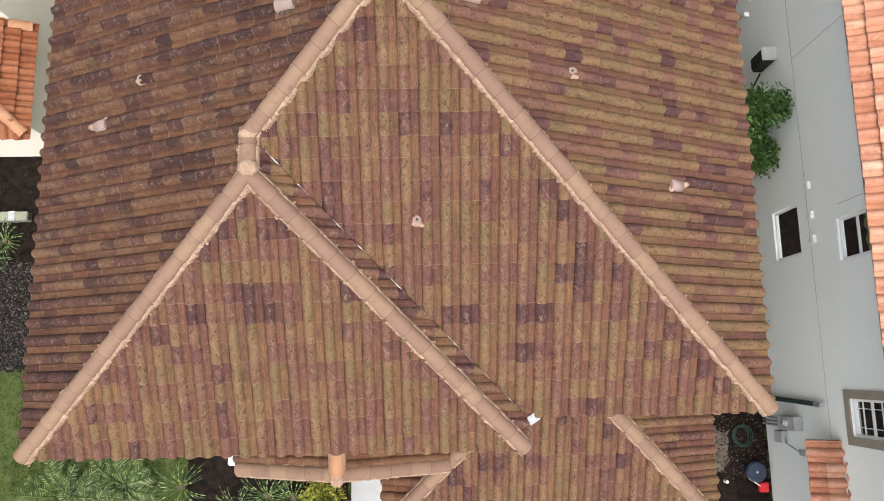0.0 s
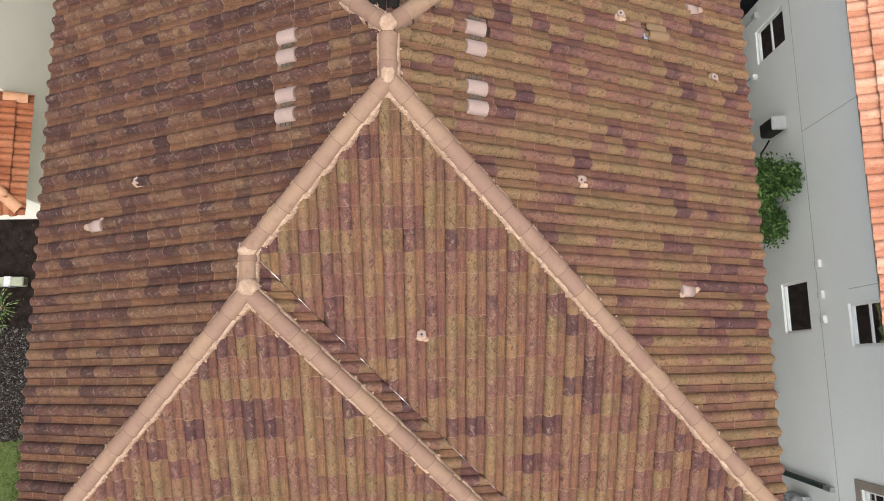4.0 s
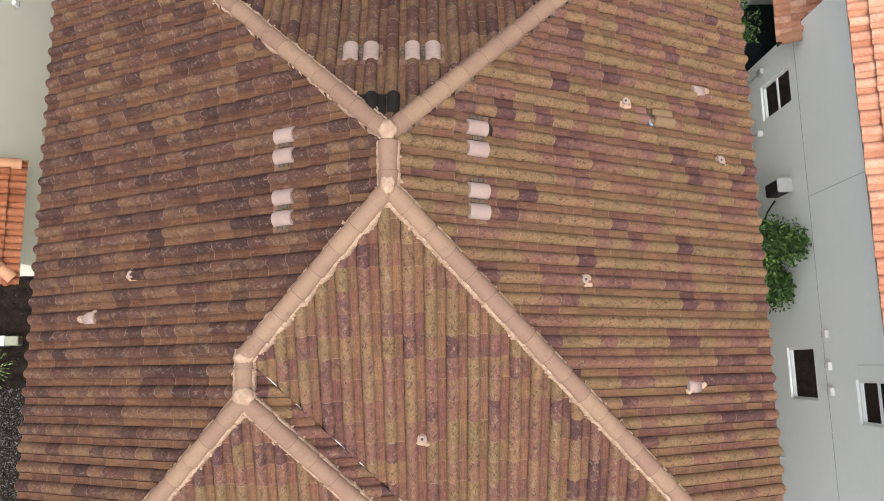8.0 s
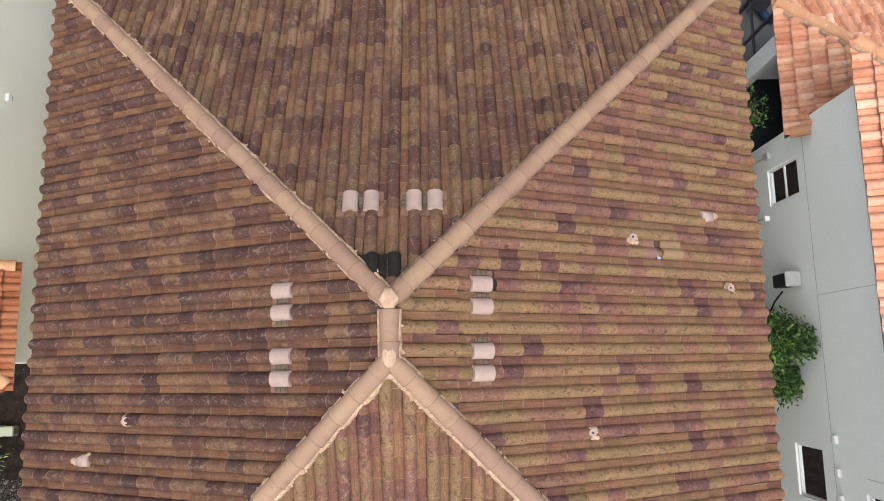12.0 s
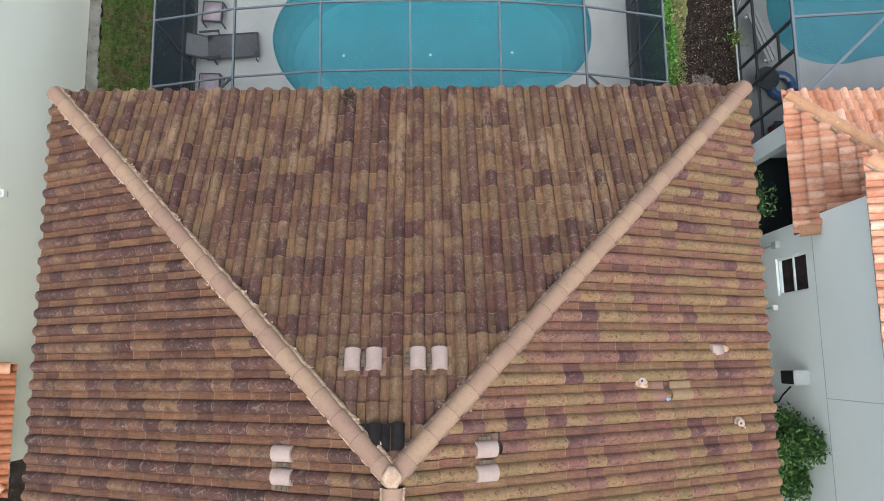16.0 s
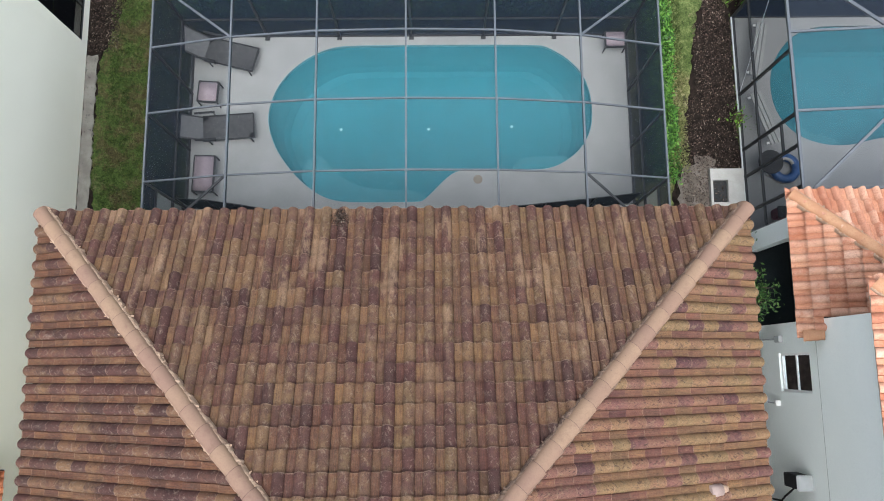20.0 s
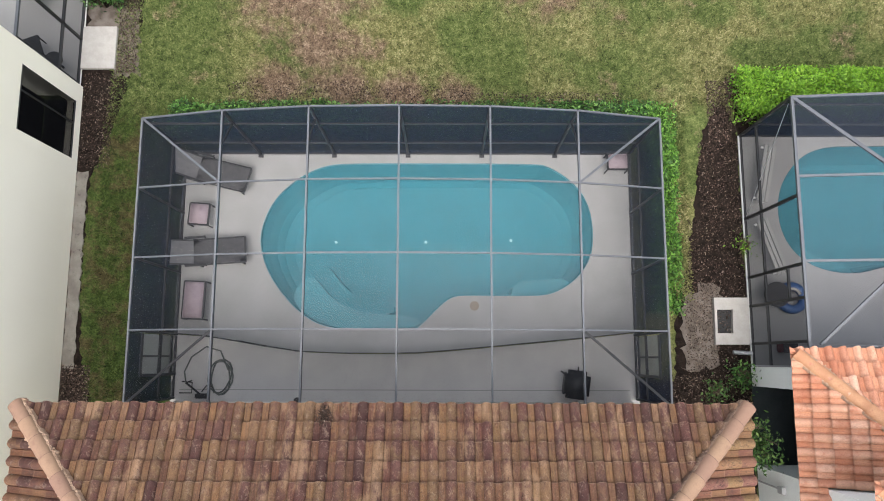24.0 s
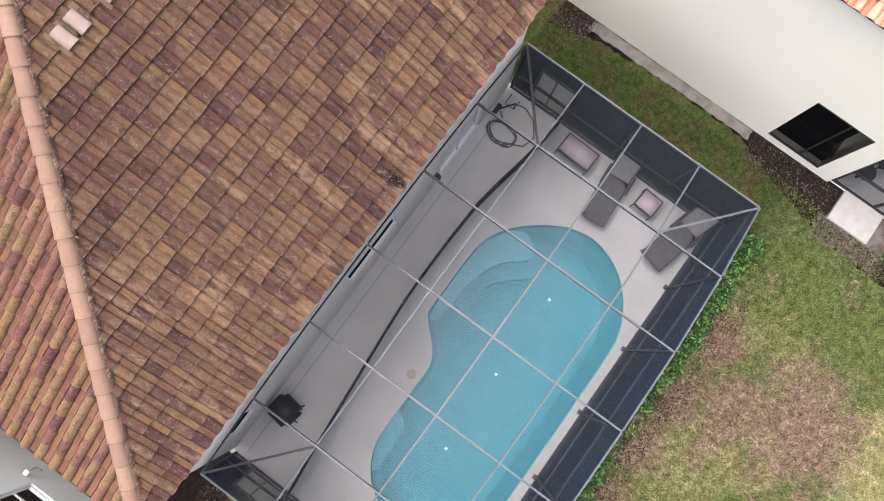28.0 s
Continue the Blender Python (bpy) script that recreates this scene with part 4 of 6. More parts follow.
for _k, (_x, _y, _z, _s) in enumerate(((XC, RN + 0.02, RZ + 0.145, (0.11, 0.13, 0.04)), (XC, RS + 0.03, RZ + 0.145, (0.09, 0.13, 0.035)), (WX, WTOP - 0.02, WZ + 0.15, (0.13, 0.07, 0.045)), (WX + 0.02, WY + 0.05, WZ + 0.145, (0.15, 0.12, 0.05)))):
    blob(house, (_x, _y, _z), _s, MORTAR, _k + 1, label="smeared mortar where hips meet")
# valley flashing
_low, _high = Vector((WE, YS - 0.005, EZ + 0.045)), Vector((WX, WTOP - 0.005, WZ + 0.045))
for _a, _b in ((0.02, 0.1), (0.13, 0.17), (0.2, 0.33), (0.36, 0.4), (0.45, 0.53), (0.6, 0.63), (0.68, 0.72), (0.8, 0.84), (0.9, 0.97)):
    _bm = bmesh.new()
    bar(_low.lerp(_high, _a), _low.lerp(_high, _b), 0.009, 0.02, _bm)
    part("valley_flashing", _bm, METAL, house, "thin metal valley flashing")
_bm = bmesh.new()
box(-0.1, -0.09, 0, 0.1, 0.06, 0.012, 0.003, _bm)
_bm.transform(Matrix.Translation((WE + 0.18, YS - 0.1, EZ + 0.06)) @ pose(0, 0, 0, 20, 15, 30))
part("flashing_end", _bm, METAL, house, "crumpled silver flashing end")
# black underlay showing under missing tiles beside the top of the north slope
BITUMEN = surface("black_bitumen", (0.008, 0.007, 0.007), (0.018, 0.015, 0.014), 6, 40, 0.9, spec=0.1)
for _x in (-0.42, -0.14):
    _own = tile_bmesh(length=0.34)
    _own.transform(Matrix.Translation((_x + 0.2, -0.5, roof_n(_x, -0.5) + 0.075)) @ Matrix(((-1, 0, 0, 0), (0, -COS, SLOPE * COS, 0), (0, SLOPE * COS, COS, 0), (0, 0, 0, 1))))
    part("bitumen_patch", _own, BITUMEN, house, "tile blackened with bitumen below the ridge")

# walls, fascia and soffit
WALL_W, WALL_E, WALL_N, WALL_S = -5.5, 5.45, 4.55, -7.2


def wall_with_holes(name, p, q, z0, z1, thick, holes, material, parent, label="", side=1):
    """A wall from p to q; holes: rows of (from, to, sill, head) along it."""
    ln = math.hypot(q[0] - p[0], q[1] - p[1])
    us = sorted({0.0, ln, *[h[0] for h in holes], *[h[1] for h in holes]})
    zs = sorted({z0, z1, *[h[2] for h in holes], *[h[3] for h in holes]})
    bm = bmesh.new()
    for u0, u1 in zip(us, us[1:]):
        for a, b in zip(zs, zs[1:]):
            if any(h[0] - 1e-4 <= u0 and u1 <= h[1] + 1e-4 and h[2] - 1e-4 <= a and b <= h[3] + 1e-4 for h in holes):
                continue
            box(u0, 0, a, u1, thick, b, bm=bm)
    bmesh.ops.remove_doubles(bm, verts=bm.verts[:], dist=0.0005)
    dead = [f for f in bm.faces if any(g is not f and (g.calc_center_median() - f.calc_center_median()).length < 1e-4 for e in f.edges for g in e.link_faces)]
    bmesh.ops.delete(bm, geom=list(set(dead)), context="FACES")
    d = Vector((q[0] - p[0], q[1] - p[1], 0)).normalized()
    n = Vector((-d.y, d.x, 0)) * side
    m = Matrix((d, n, (0, 0, 1))).transposed().to_4x4()
    m.translation = (p[0], p[1], 0)
    bm.transform(m)
    bmesh.ops.recalc_face_normals(bm, faces=bm.faces[:])
    ob = part(name, bm, material, parent, label)
    return ob, m


def window(parent, m, u0, u1, z0, z1, panes=2, frame=0.05, depth=0.2, material=None, name="window", glass=None, sill=False, back=INSIDE, blind=None, label="", stacked=False):
    """A window in a hole of a wall: frame, panes, glass and a dark room behind. m is the wall's matrix."""
    material = material or WHITE
    bm = bmesh.new()
    y0, y1 = 0.05, 0.1
    box(u0, y0, z0, u1, y1, z0 + frame, bm=bm)
    box(u0, y0, z1 - frame, u1, y1, z1, bm=bm)
    box(u0, y0, z0 + frame, u0 + frame, y1, z1 - frame, bm=bm)
    box(u1 - frame, y0, z0 + frame, u1, y1, z1 - frame, bm=bm)
    bm.transform(m)
    w = part(name, bm, material, parent, label)
    lo, hi = (z0, z1) if stacked else (u0, u1)
    step = (hi - lo - 2 * frame) / panes

    def across(a, b, ya, yb):
        return box(u0 + frame, ya, a, u1 - frame, yb, b) if stacked else box(a, ya, z0 + frame, b, yb, z1 - frame)

    for k in range(1, panes):
        c = lo + frame + step * k
        bm = across(c - frame * 0.45, c + frame * 0.45, y0 + 0.005, y1 - 0.005)
        bm.transform(m)
        part("mullion", bm, material, w)
    for k in range(panes):
        c = lo + frame + step * k
        bm = across(c + 0.004, c + step - 0.004, 0.072, 0.078)
        bm.transform(m)
        g = part("pane", bm, glass or GLASS, w)
        g.visible_shadow = False
        # Green board added behind a pane to give it a green tint.
        if blind and k in blind:
            bm = across(c + 0.01, c + step - 0.01, 0.13, 0.14)
            bm.transform(m)
            part("blind", bm, GREEN_BOARD, w)
    bm = box(u0, 0.55, z0, u1, 0.57, z1)
    for a, b in ((u0 - 0.02, u0), (u1, u1 + 0.02)):
        box(a, depth, z0, b, 0.57, z1, bm=bm)
    box(u0, depth, z0 - 0.02, u1, 0.57, z0, bm=bm)
    box(u0, depth, z1, u1, 0.57, z1 + 0.02, bm=bm)
    bm.transform(m)
    part("dark_room", bm, back, w)
    if sill:
        bm = box(u0 - 0.05, -0.05, z0 - 0.06, u1 + 0.05, 0.05, z0 - 0.002, 0.006)
        bm.transform(m)
        part("sill", bm, material, w)
    return w


_holes = [(1.27, 2.92, 0.05, 2.15), (4.6, 6.28, 1.35, 2.35), (9.7, 10.4, 1.4, 2.4)]
_w, _m = wall_with_holes("wall_north", (WALL_W, WALL_N), (WALL_E, WALL_N), 0, 5.62, 0.2, _holes, HOUSE_WALL, house, side=-1)
window(house, _m, *_holes[0], panes=2, name="sliding_door", back=ROOM, label="white-framed sliding patio door")
window(house, _m, *_holes[1], panes=2, frame=0.035, glass=SCREEN_WALL, sill=False, label="white-framed window with dark glass")
window(house, _m, *_holes[2], panes=1, frame=0.035, glass=SCREEN_WALL, sill=False, label="white-framed window with dark glass")
wall_with_holes("wall_west", (WALL_W, WALL_S - 0.7), (WALL_W, WALL_N - 0.2), 0, 5.62, 0.2, [], HOUSE_WALL, house, side=-1)
wall_with_holes("wall_east", (WALL_E, WALL_S), (WALL_E, WALL_N - 0.2), 0, 5.62, 0.2, [], HOUSE_WALL, house, side=1)
wall_with_holes("wall_south", (1.45, WALL_S), (WALL_E - 0.2, WALL_S), 0, 5.62, 0.2, [], HOUSE_WALL, house, side=1)
wall_with_holes("wing_wall_south", (WALL_W + 0.2, WALL_S - 0.7), (1.25, WALL_S - 0.7), 0, 5.62, 0.2, [], HOUSE_WALL, house, side=1)
wall_with_holes("wing_wall_east", (1.45, WALL_S - 0.7), (1.45, WALL_S - 0.002), 0, 5.62, 0.2, [], HOUSE_WALL, house, side=1)
_bm = bmesh.new()
for _a, _b in (((XW + 0.03, YN - 0.08), (XE - 0.03, YN - 0.08)), ((XE - 0.03, YN - 0.08), (XE - 0.03, YS + 0.03)), ((XE - 0.03, YS + 0.03), (WE - 0.03, YS + 0.03)), ((WE - 0.03, YS + 0.03), (WE - 0.03, YW + 0.03)), ((WE - 0.03, YW + 0.03), (XW + 0.03, YW + 0.03)), ((XW + 0.03, YW + 0.03), (XW + 0.03, YN - 0.08))):
    _bm2 = bmesh.new()
    bar((*_a, EZ - 0.12), (*_b, EZ - 0.12), 0.03, 0.2, _bm2)
    merge(_bm, _bm2)
part("fascia", _bm, WHITE, house, "white painted fascia board")
part("soffit", slab([(XW + 0.05, YN - 0.05), (XE - 0.05, YN - 0.05), (XE - 0.05, YS + 0.05), (WE - 0.05, YS + 0.05), (WE - 0.05, YW + 0.05), (XW + 0.05, YW + 0.05)], 5.6, 5.62), WHITE, house)

# lower hip roof over the garage
GW, GE, GS, GZ = -0.46, 5.81, -9.97, 3.0
_gh = (GE - GW) / 2
_gx, _ga = (GE + GW) / 2, GS + (GE - GW) / 2
_cut = -7.22
garage = thing("garage_wing", "single-storey wing with a tan barrel-tile hip roof", "house wing")
roof_plane(garage, "roof_south", [[(GW, GS), (GE, GS), (_gx + (_ga - _cut) * 1.0, _cut), (_gx - (_ga - _cut), _cut)] if _cut < _ga else [(GW, GS), (GE, GS), (_gx, _ga)]], (0, 1), (_gx, GS), GZ, "south", phase=0.02, centre=(_gx, -8), label="tan and olive barrel tiles")
roof_plane(garage, "roof_east", [[(GE, GS), (GE, _cut), (_gx + max(0.0, _ga - _cut), _cut)] + ([(_gx, _ga)] if _cut > _ga else [])], (-1, 0), (GE, 0), GZ, "south", centre=(5, -8), label="tan barrel tiles")
roof_plane(garage, "roof_west", [[(GW, GS), (_gx - max(0.0, _ga - _cut), _cut), (GW, _cut)]], (1, 0), (GW, 0), GZ, "brown", centre=(0, -9), label="rust-brown barrel tiles")
_gz = GZ + SLOPE * _gh
_f = (_ga - _cut) / _gh if _ga > _cut else 0
hip(garage, "hip_east", (GE - 0.02, GS + 0.02, GZ + CT), (_gx + _f * _gh, min(_ga, _cut), _gz - SLOPE * _f * _gh + CT), CAP, seed=11, label="tan hip tiles")
hip(garage, "hip_west", (GW + 0.02, GS + 0.02, GZ + CT), (_gx - _f * _gh, min(_ga, _cut), _gz - SLOPE * _f * _gh + CT), CAP, seed=12, label="tan hip tiles")
for _p, _q, _s in (((GW + 0.3, GS + 0.3), (GE - 0.3, GS + 0.3), 1), ((GE - 0.3, GS + 0.5), (GE - 0.3, _cut), 1), ((GW + 0.3, GS + 0.5), (GW + 0.3, -8.0), -1)):
    wall_with_holes("wall", _p, _q, 0, GZ - 0.02, 0.2, [], HOUSE_WALL, garage, side=_s)

# entry gable
PX, PZ, PW, PE, PY = -1.18, 4.62, -3.1, 0.72, -8.86
porch = thing("entry_porch", "small gabled entry roof with rust-brown tiles", "porch")
roof_plane(porch, "roof_west", [[(PW, PY + 0.1), (PX, PY + 0.1), (PX, -7.92), (PW, -7.92)]], (1, 0), (PW, 0), PZ - SLOPE * (PX - PW), "brown", phase=0.03, centre=(PX, -8.5), label="rust-brown barrel tiles")
roof_plane(porch, "roof_east", [[(PX, PY + 0.1), (PE, PY + 0.1), (PE, -7.92), (PX, -7.92)]], (-1, 0), (PE, 0), PZ - SLOPE * (PE - PX), "brown", phase=0.03, centre=(PX, -8.5), label="rust-brown barrel tiles")
hip(porch, "ridge", (PX, PY + 0.02, PZ + CT), (PX, -7.92, PZ + CT), CAP_CLAY, seed=13, label="tan ridge tiles")
hip(porch, "rake_west", (PW, PY + 0.06, PZ - SLOPE * (PX - PW) + 0.03), (PX, PY + 0.06, PZ + 0.03), CAP, seed=14, label="pinkish rake tiles with mortar")
hip(porch, "rake_east", (PE, PY + 0.06, PZ - SLOPE * (PE - PX) + 0.03), (PX, PY + 0.06, PZ + 0.03), CAP, seed=15, label="pinkish rake tiles with mortar")
blob(porch, (PX, PY - 0.02, PZ + 0.08), (0.12, 0.12, 0.06), MORTAR, 9)
part("gable_wall", box(PW + 0.3, PY + 0.25, 0, PW + 0.6, PY + 0.55, PZ - 1.05), HOUSE_WALL, porch, "stucco porch pillar")
part("gable_wall", box(-0.75, PY + 0.25, 0, -0.5, PY + 0.55, PZ - 0.5), HOUSE_WALL, porch, "stucco porch pillar")

# ---- pool deck, pool, lanai ----
FENCE = [(-5.4, 6.15), (-4.7, 6.1), (-3.9, 5.98), (-3.1, 5.84), (-2.4, 5.74), (-1.3, 5.7), (-0.23, 5.7), (0.44, 5.72), (1.2, 5.78), (2.06, 5.86), (3.2, 5.97), (4.36, 6.08), (5.42, 6.2)]
deck = part("pool_deck", slab([(-5.62, 10.76)] + [(-5.62, 6.17)] + [(x, y) for x, y in FENCE] + [(5.62, 6.22), (5.62, 10.76)], -0.06, 0.0, (POOL,)), DECK)
tagged(deck, "white textured pool deck round a kidney-shaped pool", "deck", kind="structure")
lanai = part("lanai_floor", slab([(-5.62, 4.35), (5.62, 4.35), (5.62, 6.2)] + [(x, y - 0.02) for x, y in FENCE[::-1]] + [(-5.62, 6.15)], -0.06, -0.004), SLAB)
tagged(lanai, "grey concrete patio floor beside the house", "patio floor", kind="structure")


def basin(name, loop, depth, water_z, label):
    pool = thing(name, label, "swimming pool")
    bm = bmesh.new()
    n = len(loop)
    rings = []
    cx, cy = sum(p[0] for p in loop) / n, sum(p[1] for p in loop) / n
    for z, k in ((0.0, 1.0), (-0.12, 1.0), (-depth * 0.5, 0.99), (-depth * 0.8, 0.965), (-depth * 0.94, 0.93), (-depth, 0.87)):
        rings.append([bm.verts.new((cx + (x - cx) * k, cy + (y - cy) * k, z)) for x, y in loop])
    for a, b in zip(rings, rings[1:]):
        for k in range(n):
            bm.faces.new((a[k], a[(k + 1) % n], b[(k + 1) % n], b[k]))
    bm.faces.new(rings[-1])
    bmesh.ops.recalc_face_normals(bm, faces=bm.faces[:])
    bmesh.ops.reverse_faces(bm, faces=bm.faces[:])
    part("basin", bm, PLASTER, pool, "turquoise plaster pool basin")
    w = part("water", slab(loop, water_z, water_z), WATER, pool, "still clear pool water")
    w.visible_shadow = False
    return pool


pool = basin("swimming_pool", POOL, 1.45, -0.1, "turquoise swimming pool with curved ends and steps")
part("step", slab(rounded([(-2.75, 6.87), (-2.3, 6.53), (-1.9, 6.37), (-1.5, 6.32), (0.15, 6.32), (0.45, 6.5), (0.0, 6.64), (-0.6, 6.66), (-1.2, 6.74), (-1.65, 6.92), (-2.0, 7.2), (-2.25, 7.55), (-2.5, 7.6), (-2.8, 7.2)], 1), -1.4, -0.28), STEP_PLASTER, pool, "pale blue entry step")
part("step", slab(rounded([(-2.55, 7.5), (-2.3, 7.5), (-2.0, 7.15), (-1.6, 6.88), (-1.15, 6.72), (-0.3, 6.66), (-0.35, 6.95), (-1.1, 7.05), (-1.45, 7.25), (-1.75, 7.55), (-2.05, 7.95), (-2.35, 8.0)], 1), -1.4, -0.65), PLASTER, pool, "lower entry step")
part("seat", slab([(2.6, 7.1), (3.25, 7.1), (3.55, 7.15), (3.85, 7.28), (4.1, 7.46), (3.9, 7.56), (2.85, 7.5), (2.66, 7.35)], -1.4, -0.35), STEP_PLASTER, pool, "pale blue corner seat")
for _x, _y in ((-1.95, 8.65), (0.45, 8.65), (2.72, 8.7)):
    part("pool_drain", rod((_x, _y, -1.44), (_x, _y, -1.425), 0.04, sides=16), WHITE, pool, "white floor fitting")
_bm = bmesh.new()
for _k, (_a, _b) in enumerate(zip(POOL, POOL[1:] + POOL[:1])):
    bar((*_a, -0.055), (*_b, -0.055), 0.02, 0.1, _bm)
part("waterline", _bm, STEP_PLASTER, pool, "pale waterline band")
disk = tagged(part("skimmer_lid", rod((1.68, 6.85, -0.01), (1.68, 6.85, 0.012), 0.115, sides=24), surface("beige_plastic", (0.2, 0.165, 0.13), (0.23, 0.19, 0.15), 9, 60, 0.6)), "round beige skimmer lid set in the deck", "lid")

pool_2 = basin("swimming_pool", POOL_2, 1.4, -0.1, "turquoise swimming pool in the neighbouring enclosure")
part("step", slab([(9.5, 8.3), (9.85, 7.98), (10.2, 7.78), (10.7, 7.68), (11.15, 7.69), (10.9, 7.95), (10.3, 8.1), (9.8, 8.4)], -1.3, -0.3), STEP_PLASTER, pool_2, "pale blue entry step")
deck_2 = part("pool_deck", slab([(8.4, 5.4), (20, 5.4), (20, 11.15), (8.4, 11.15)], -0.06, 0.0, (POOL_2,)), DECK)
tagged(deck_2, "pale pool deck inside the neighbouring enclosure", "deck", kind="structure")


# ---- screen enclosures ----
def panel(name, pts, material, parent):
    bm = bmesh.new()
    bm.faces.new([bm.verts.new(p) for p in pts])
    return part(name, bm, material, parent)


DOOR_PANEL = screen_material("pale_door_panel", 0.8, (0.3, 0.3, 0.295))
cage = thing("pool_enclosure", "screened pool enclosure of grey aluminium bars and dark insect screen", "pool enclosure")
COLS = [(-5.54, 2.7), (-3.67, 3.2), (-1.82, 3.46), (0.03, 3.52), (1.88, 3.46), (3.71, 3.2), (5.55, 2.7)]
ROWS = [10.67, 9.14, 7.65, 6.145, 4.63]
for _x, _z in COLS:
    part("roof_beam", bar((_x, ROWS[0], _z), (_x, ROWS[-1], _z), 0.036, 0.05), ALU, cage)
    if -5 < _x < 5:
        part("rafter_web", bar((_x, ROWS[0] - 0.03, _z - 0.055), (_x, ROWS[-1], _z - 0.055), 0.03, 0.06), BRONZE, cage)
for _j, _y in enumerate(ROWS):
    for (_x0, _z0), (_x1, _z1) in zip(COLS, COLS[1:]):
        part("purlin", bar((_x0 + 0.02, _y, _z0), (_x1 - 0.02, _y, _z1), 0.032, 0.045), ALU if _j < 4 else BRONZE, cage)
for _i, ((_x0, _z0), (_x1, _z1)) in enumerate(zip(COLS, COLS[1:])):
    for _y0, _y1 in zip(ROWS, ROWS[1:]):
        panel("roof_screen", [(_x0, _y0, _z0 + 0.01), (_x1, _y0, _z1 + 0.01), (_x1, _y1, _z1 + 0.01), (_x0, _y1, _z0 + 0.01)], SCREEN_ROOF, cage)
for _xa, _za, _xb, _zb, _ya, _yb, _mat in ((COLS[0][0], 2.7, COLS[1][0], 3.2, ROWS[0], ROWS[1], ALU), (COLS[6][0], 2.7, COLS[5][0], 3.2, ROWS[0], ROWS[1], ALU), (COLS[0][0], 2.7, COLS[1][0], 3.2, ROWS[4], ROWS[3], BRONZE), (COLS[6][0], 2.7, COLS[5][0], 3.2, ROWS[4], ROWS[3], BRONZE)):
    part("corner_brace", bar((_xa, _ya, _za), (_xb, _yb, _zb), 0.045, 0.04), _mat, cage)
# north wall
for _k, (_x, _z) in enumerate(COLS):
    part("post", bar((_x, ROWS[0], 0), (_x, ROWS[0], _z - 0.02), 0.05, 0.07), BRONZE, cage)
    if 0 < _k < 6:
        part("knee_brace", bar((_x, ROWS[0] - 0.02, _z - 0.75), (_x, ROWS[0] - 0.7, _z - 0.08), 0.03, 0.04), BRONZE, cage)
        part("footing", box(_x - 0.06, ROWS[0] - 0.1, 0.0, _x + 0.06, ROWS[0] + 0.06, 0.03), BRONZE, cage)
for (_x0, _z0), (_x1, _z1) in zip(COLS, COLS[1:]):
    for _h in (0.04, 0.95, 2.35):
        part("rail", bar((_x0 + 0.03, ROWS[0], _h), (_x1 - 0.03, ROWS[0], _h), 0.04, 0.05), BRONZE, cage)
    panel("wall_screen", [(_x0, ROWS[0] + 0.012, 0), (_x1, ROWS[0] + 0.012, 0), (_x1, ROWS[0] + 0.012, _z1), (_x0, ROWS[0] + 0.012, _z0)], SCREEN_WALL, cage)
for _x, _s in ((COLS[0][0], -1), (COLS[6][0], 1)):
    for _y in ROWS[1:]:
        part("post", bar((_x, _y, 0), (_x, _y, 2.68), 0.05, 0.05), BRONZE, cage)
    for _y0, _y1 in zip(ROWS, ROWS[1:]):
        for _h in (0.04, 0.95):
            part("rail", bar((_x, _y0 - 0.03, _h), (_x, _y1 + 0.03, _h), 0.04, 0.05), BRONZE, cage)
        if _y1 == ROWS[4]:
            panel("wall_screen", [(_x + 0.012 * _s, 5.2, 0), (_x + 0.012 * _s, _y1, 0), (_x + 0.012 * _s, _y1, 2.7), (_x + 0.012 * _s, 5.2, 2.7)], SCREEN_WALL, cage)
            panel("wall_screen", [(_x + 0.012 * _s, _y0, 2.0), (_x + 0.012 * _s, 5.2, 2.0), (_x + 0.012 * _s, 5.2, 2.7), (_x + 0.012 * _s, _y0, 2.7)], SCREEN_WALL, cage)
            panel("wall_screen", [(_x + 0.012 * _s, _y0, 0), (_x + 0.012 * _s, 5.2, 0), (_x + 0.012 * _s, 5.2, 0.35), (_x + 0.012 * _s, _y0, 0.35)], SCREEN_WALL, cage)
            door = part("screen_door", bar((_x, 5.2, 0.0), (_x, 5.2, 2.02), 0.05, 0.06), BRONZE, cage, "dark framed screen door")
            for _h in (0.36, 1.05, 2.0):
                part("door_rail", bar((_x, 5.22, _h), (_x, 6.1, _h), 0.05, 0.07), BRONZE, door)
            part("door_stile", bar((_x, 5.62, 0.36), (_x, 5.62, 2.0), 0.03, 0.04), BRONZE, door)
            part("door_handle", box(_x - 0.04, 5.3, 1.0, _x + 0.04, 5.34, 1.12, 0.008), BLACK, door)
            for _ya, _yb in ((5.23, 5.6), (5.64, 6.1)):
                panel("door_panel", [(_x, _ya, 0.4), (_x, _yb, 0.4), (_x, _yb, 1.98), (_x, _ya, 1.98)], DOOR_PANEL, door)
        else:
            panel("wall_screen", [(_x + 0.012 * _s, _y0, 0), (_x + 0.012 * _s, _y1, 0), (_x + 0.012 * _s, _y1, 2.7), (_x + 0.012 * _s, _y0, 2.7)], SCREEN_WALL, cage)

fence = thing("safety_fence", "low black mesh pool safety fence across the patio", "fence")
for _k, ((_x0, _y0), (_x1, _y1)) in enumerate(zip(FENCE, FENCE[1:])):
    part("fence_post", rod((_x0, _y0, 0), (_x0, _y0, 1.2), 0.013, sides=8), BLACK, fence)
    panel("fence_mesh", [(_x0, _y0, 0.03), (_x1, _y1, 0.03), (_x1, _y1, 1.17), (_x0, _y0, 1.17)], FENCE_MESH, fence)
    part("fence_hem", bar((_x0, _y0, 1.17), (_x1, _y1, 1.17), 0.014, 0.025), BLACK, fence)

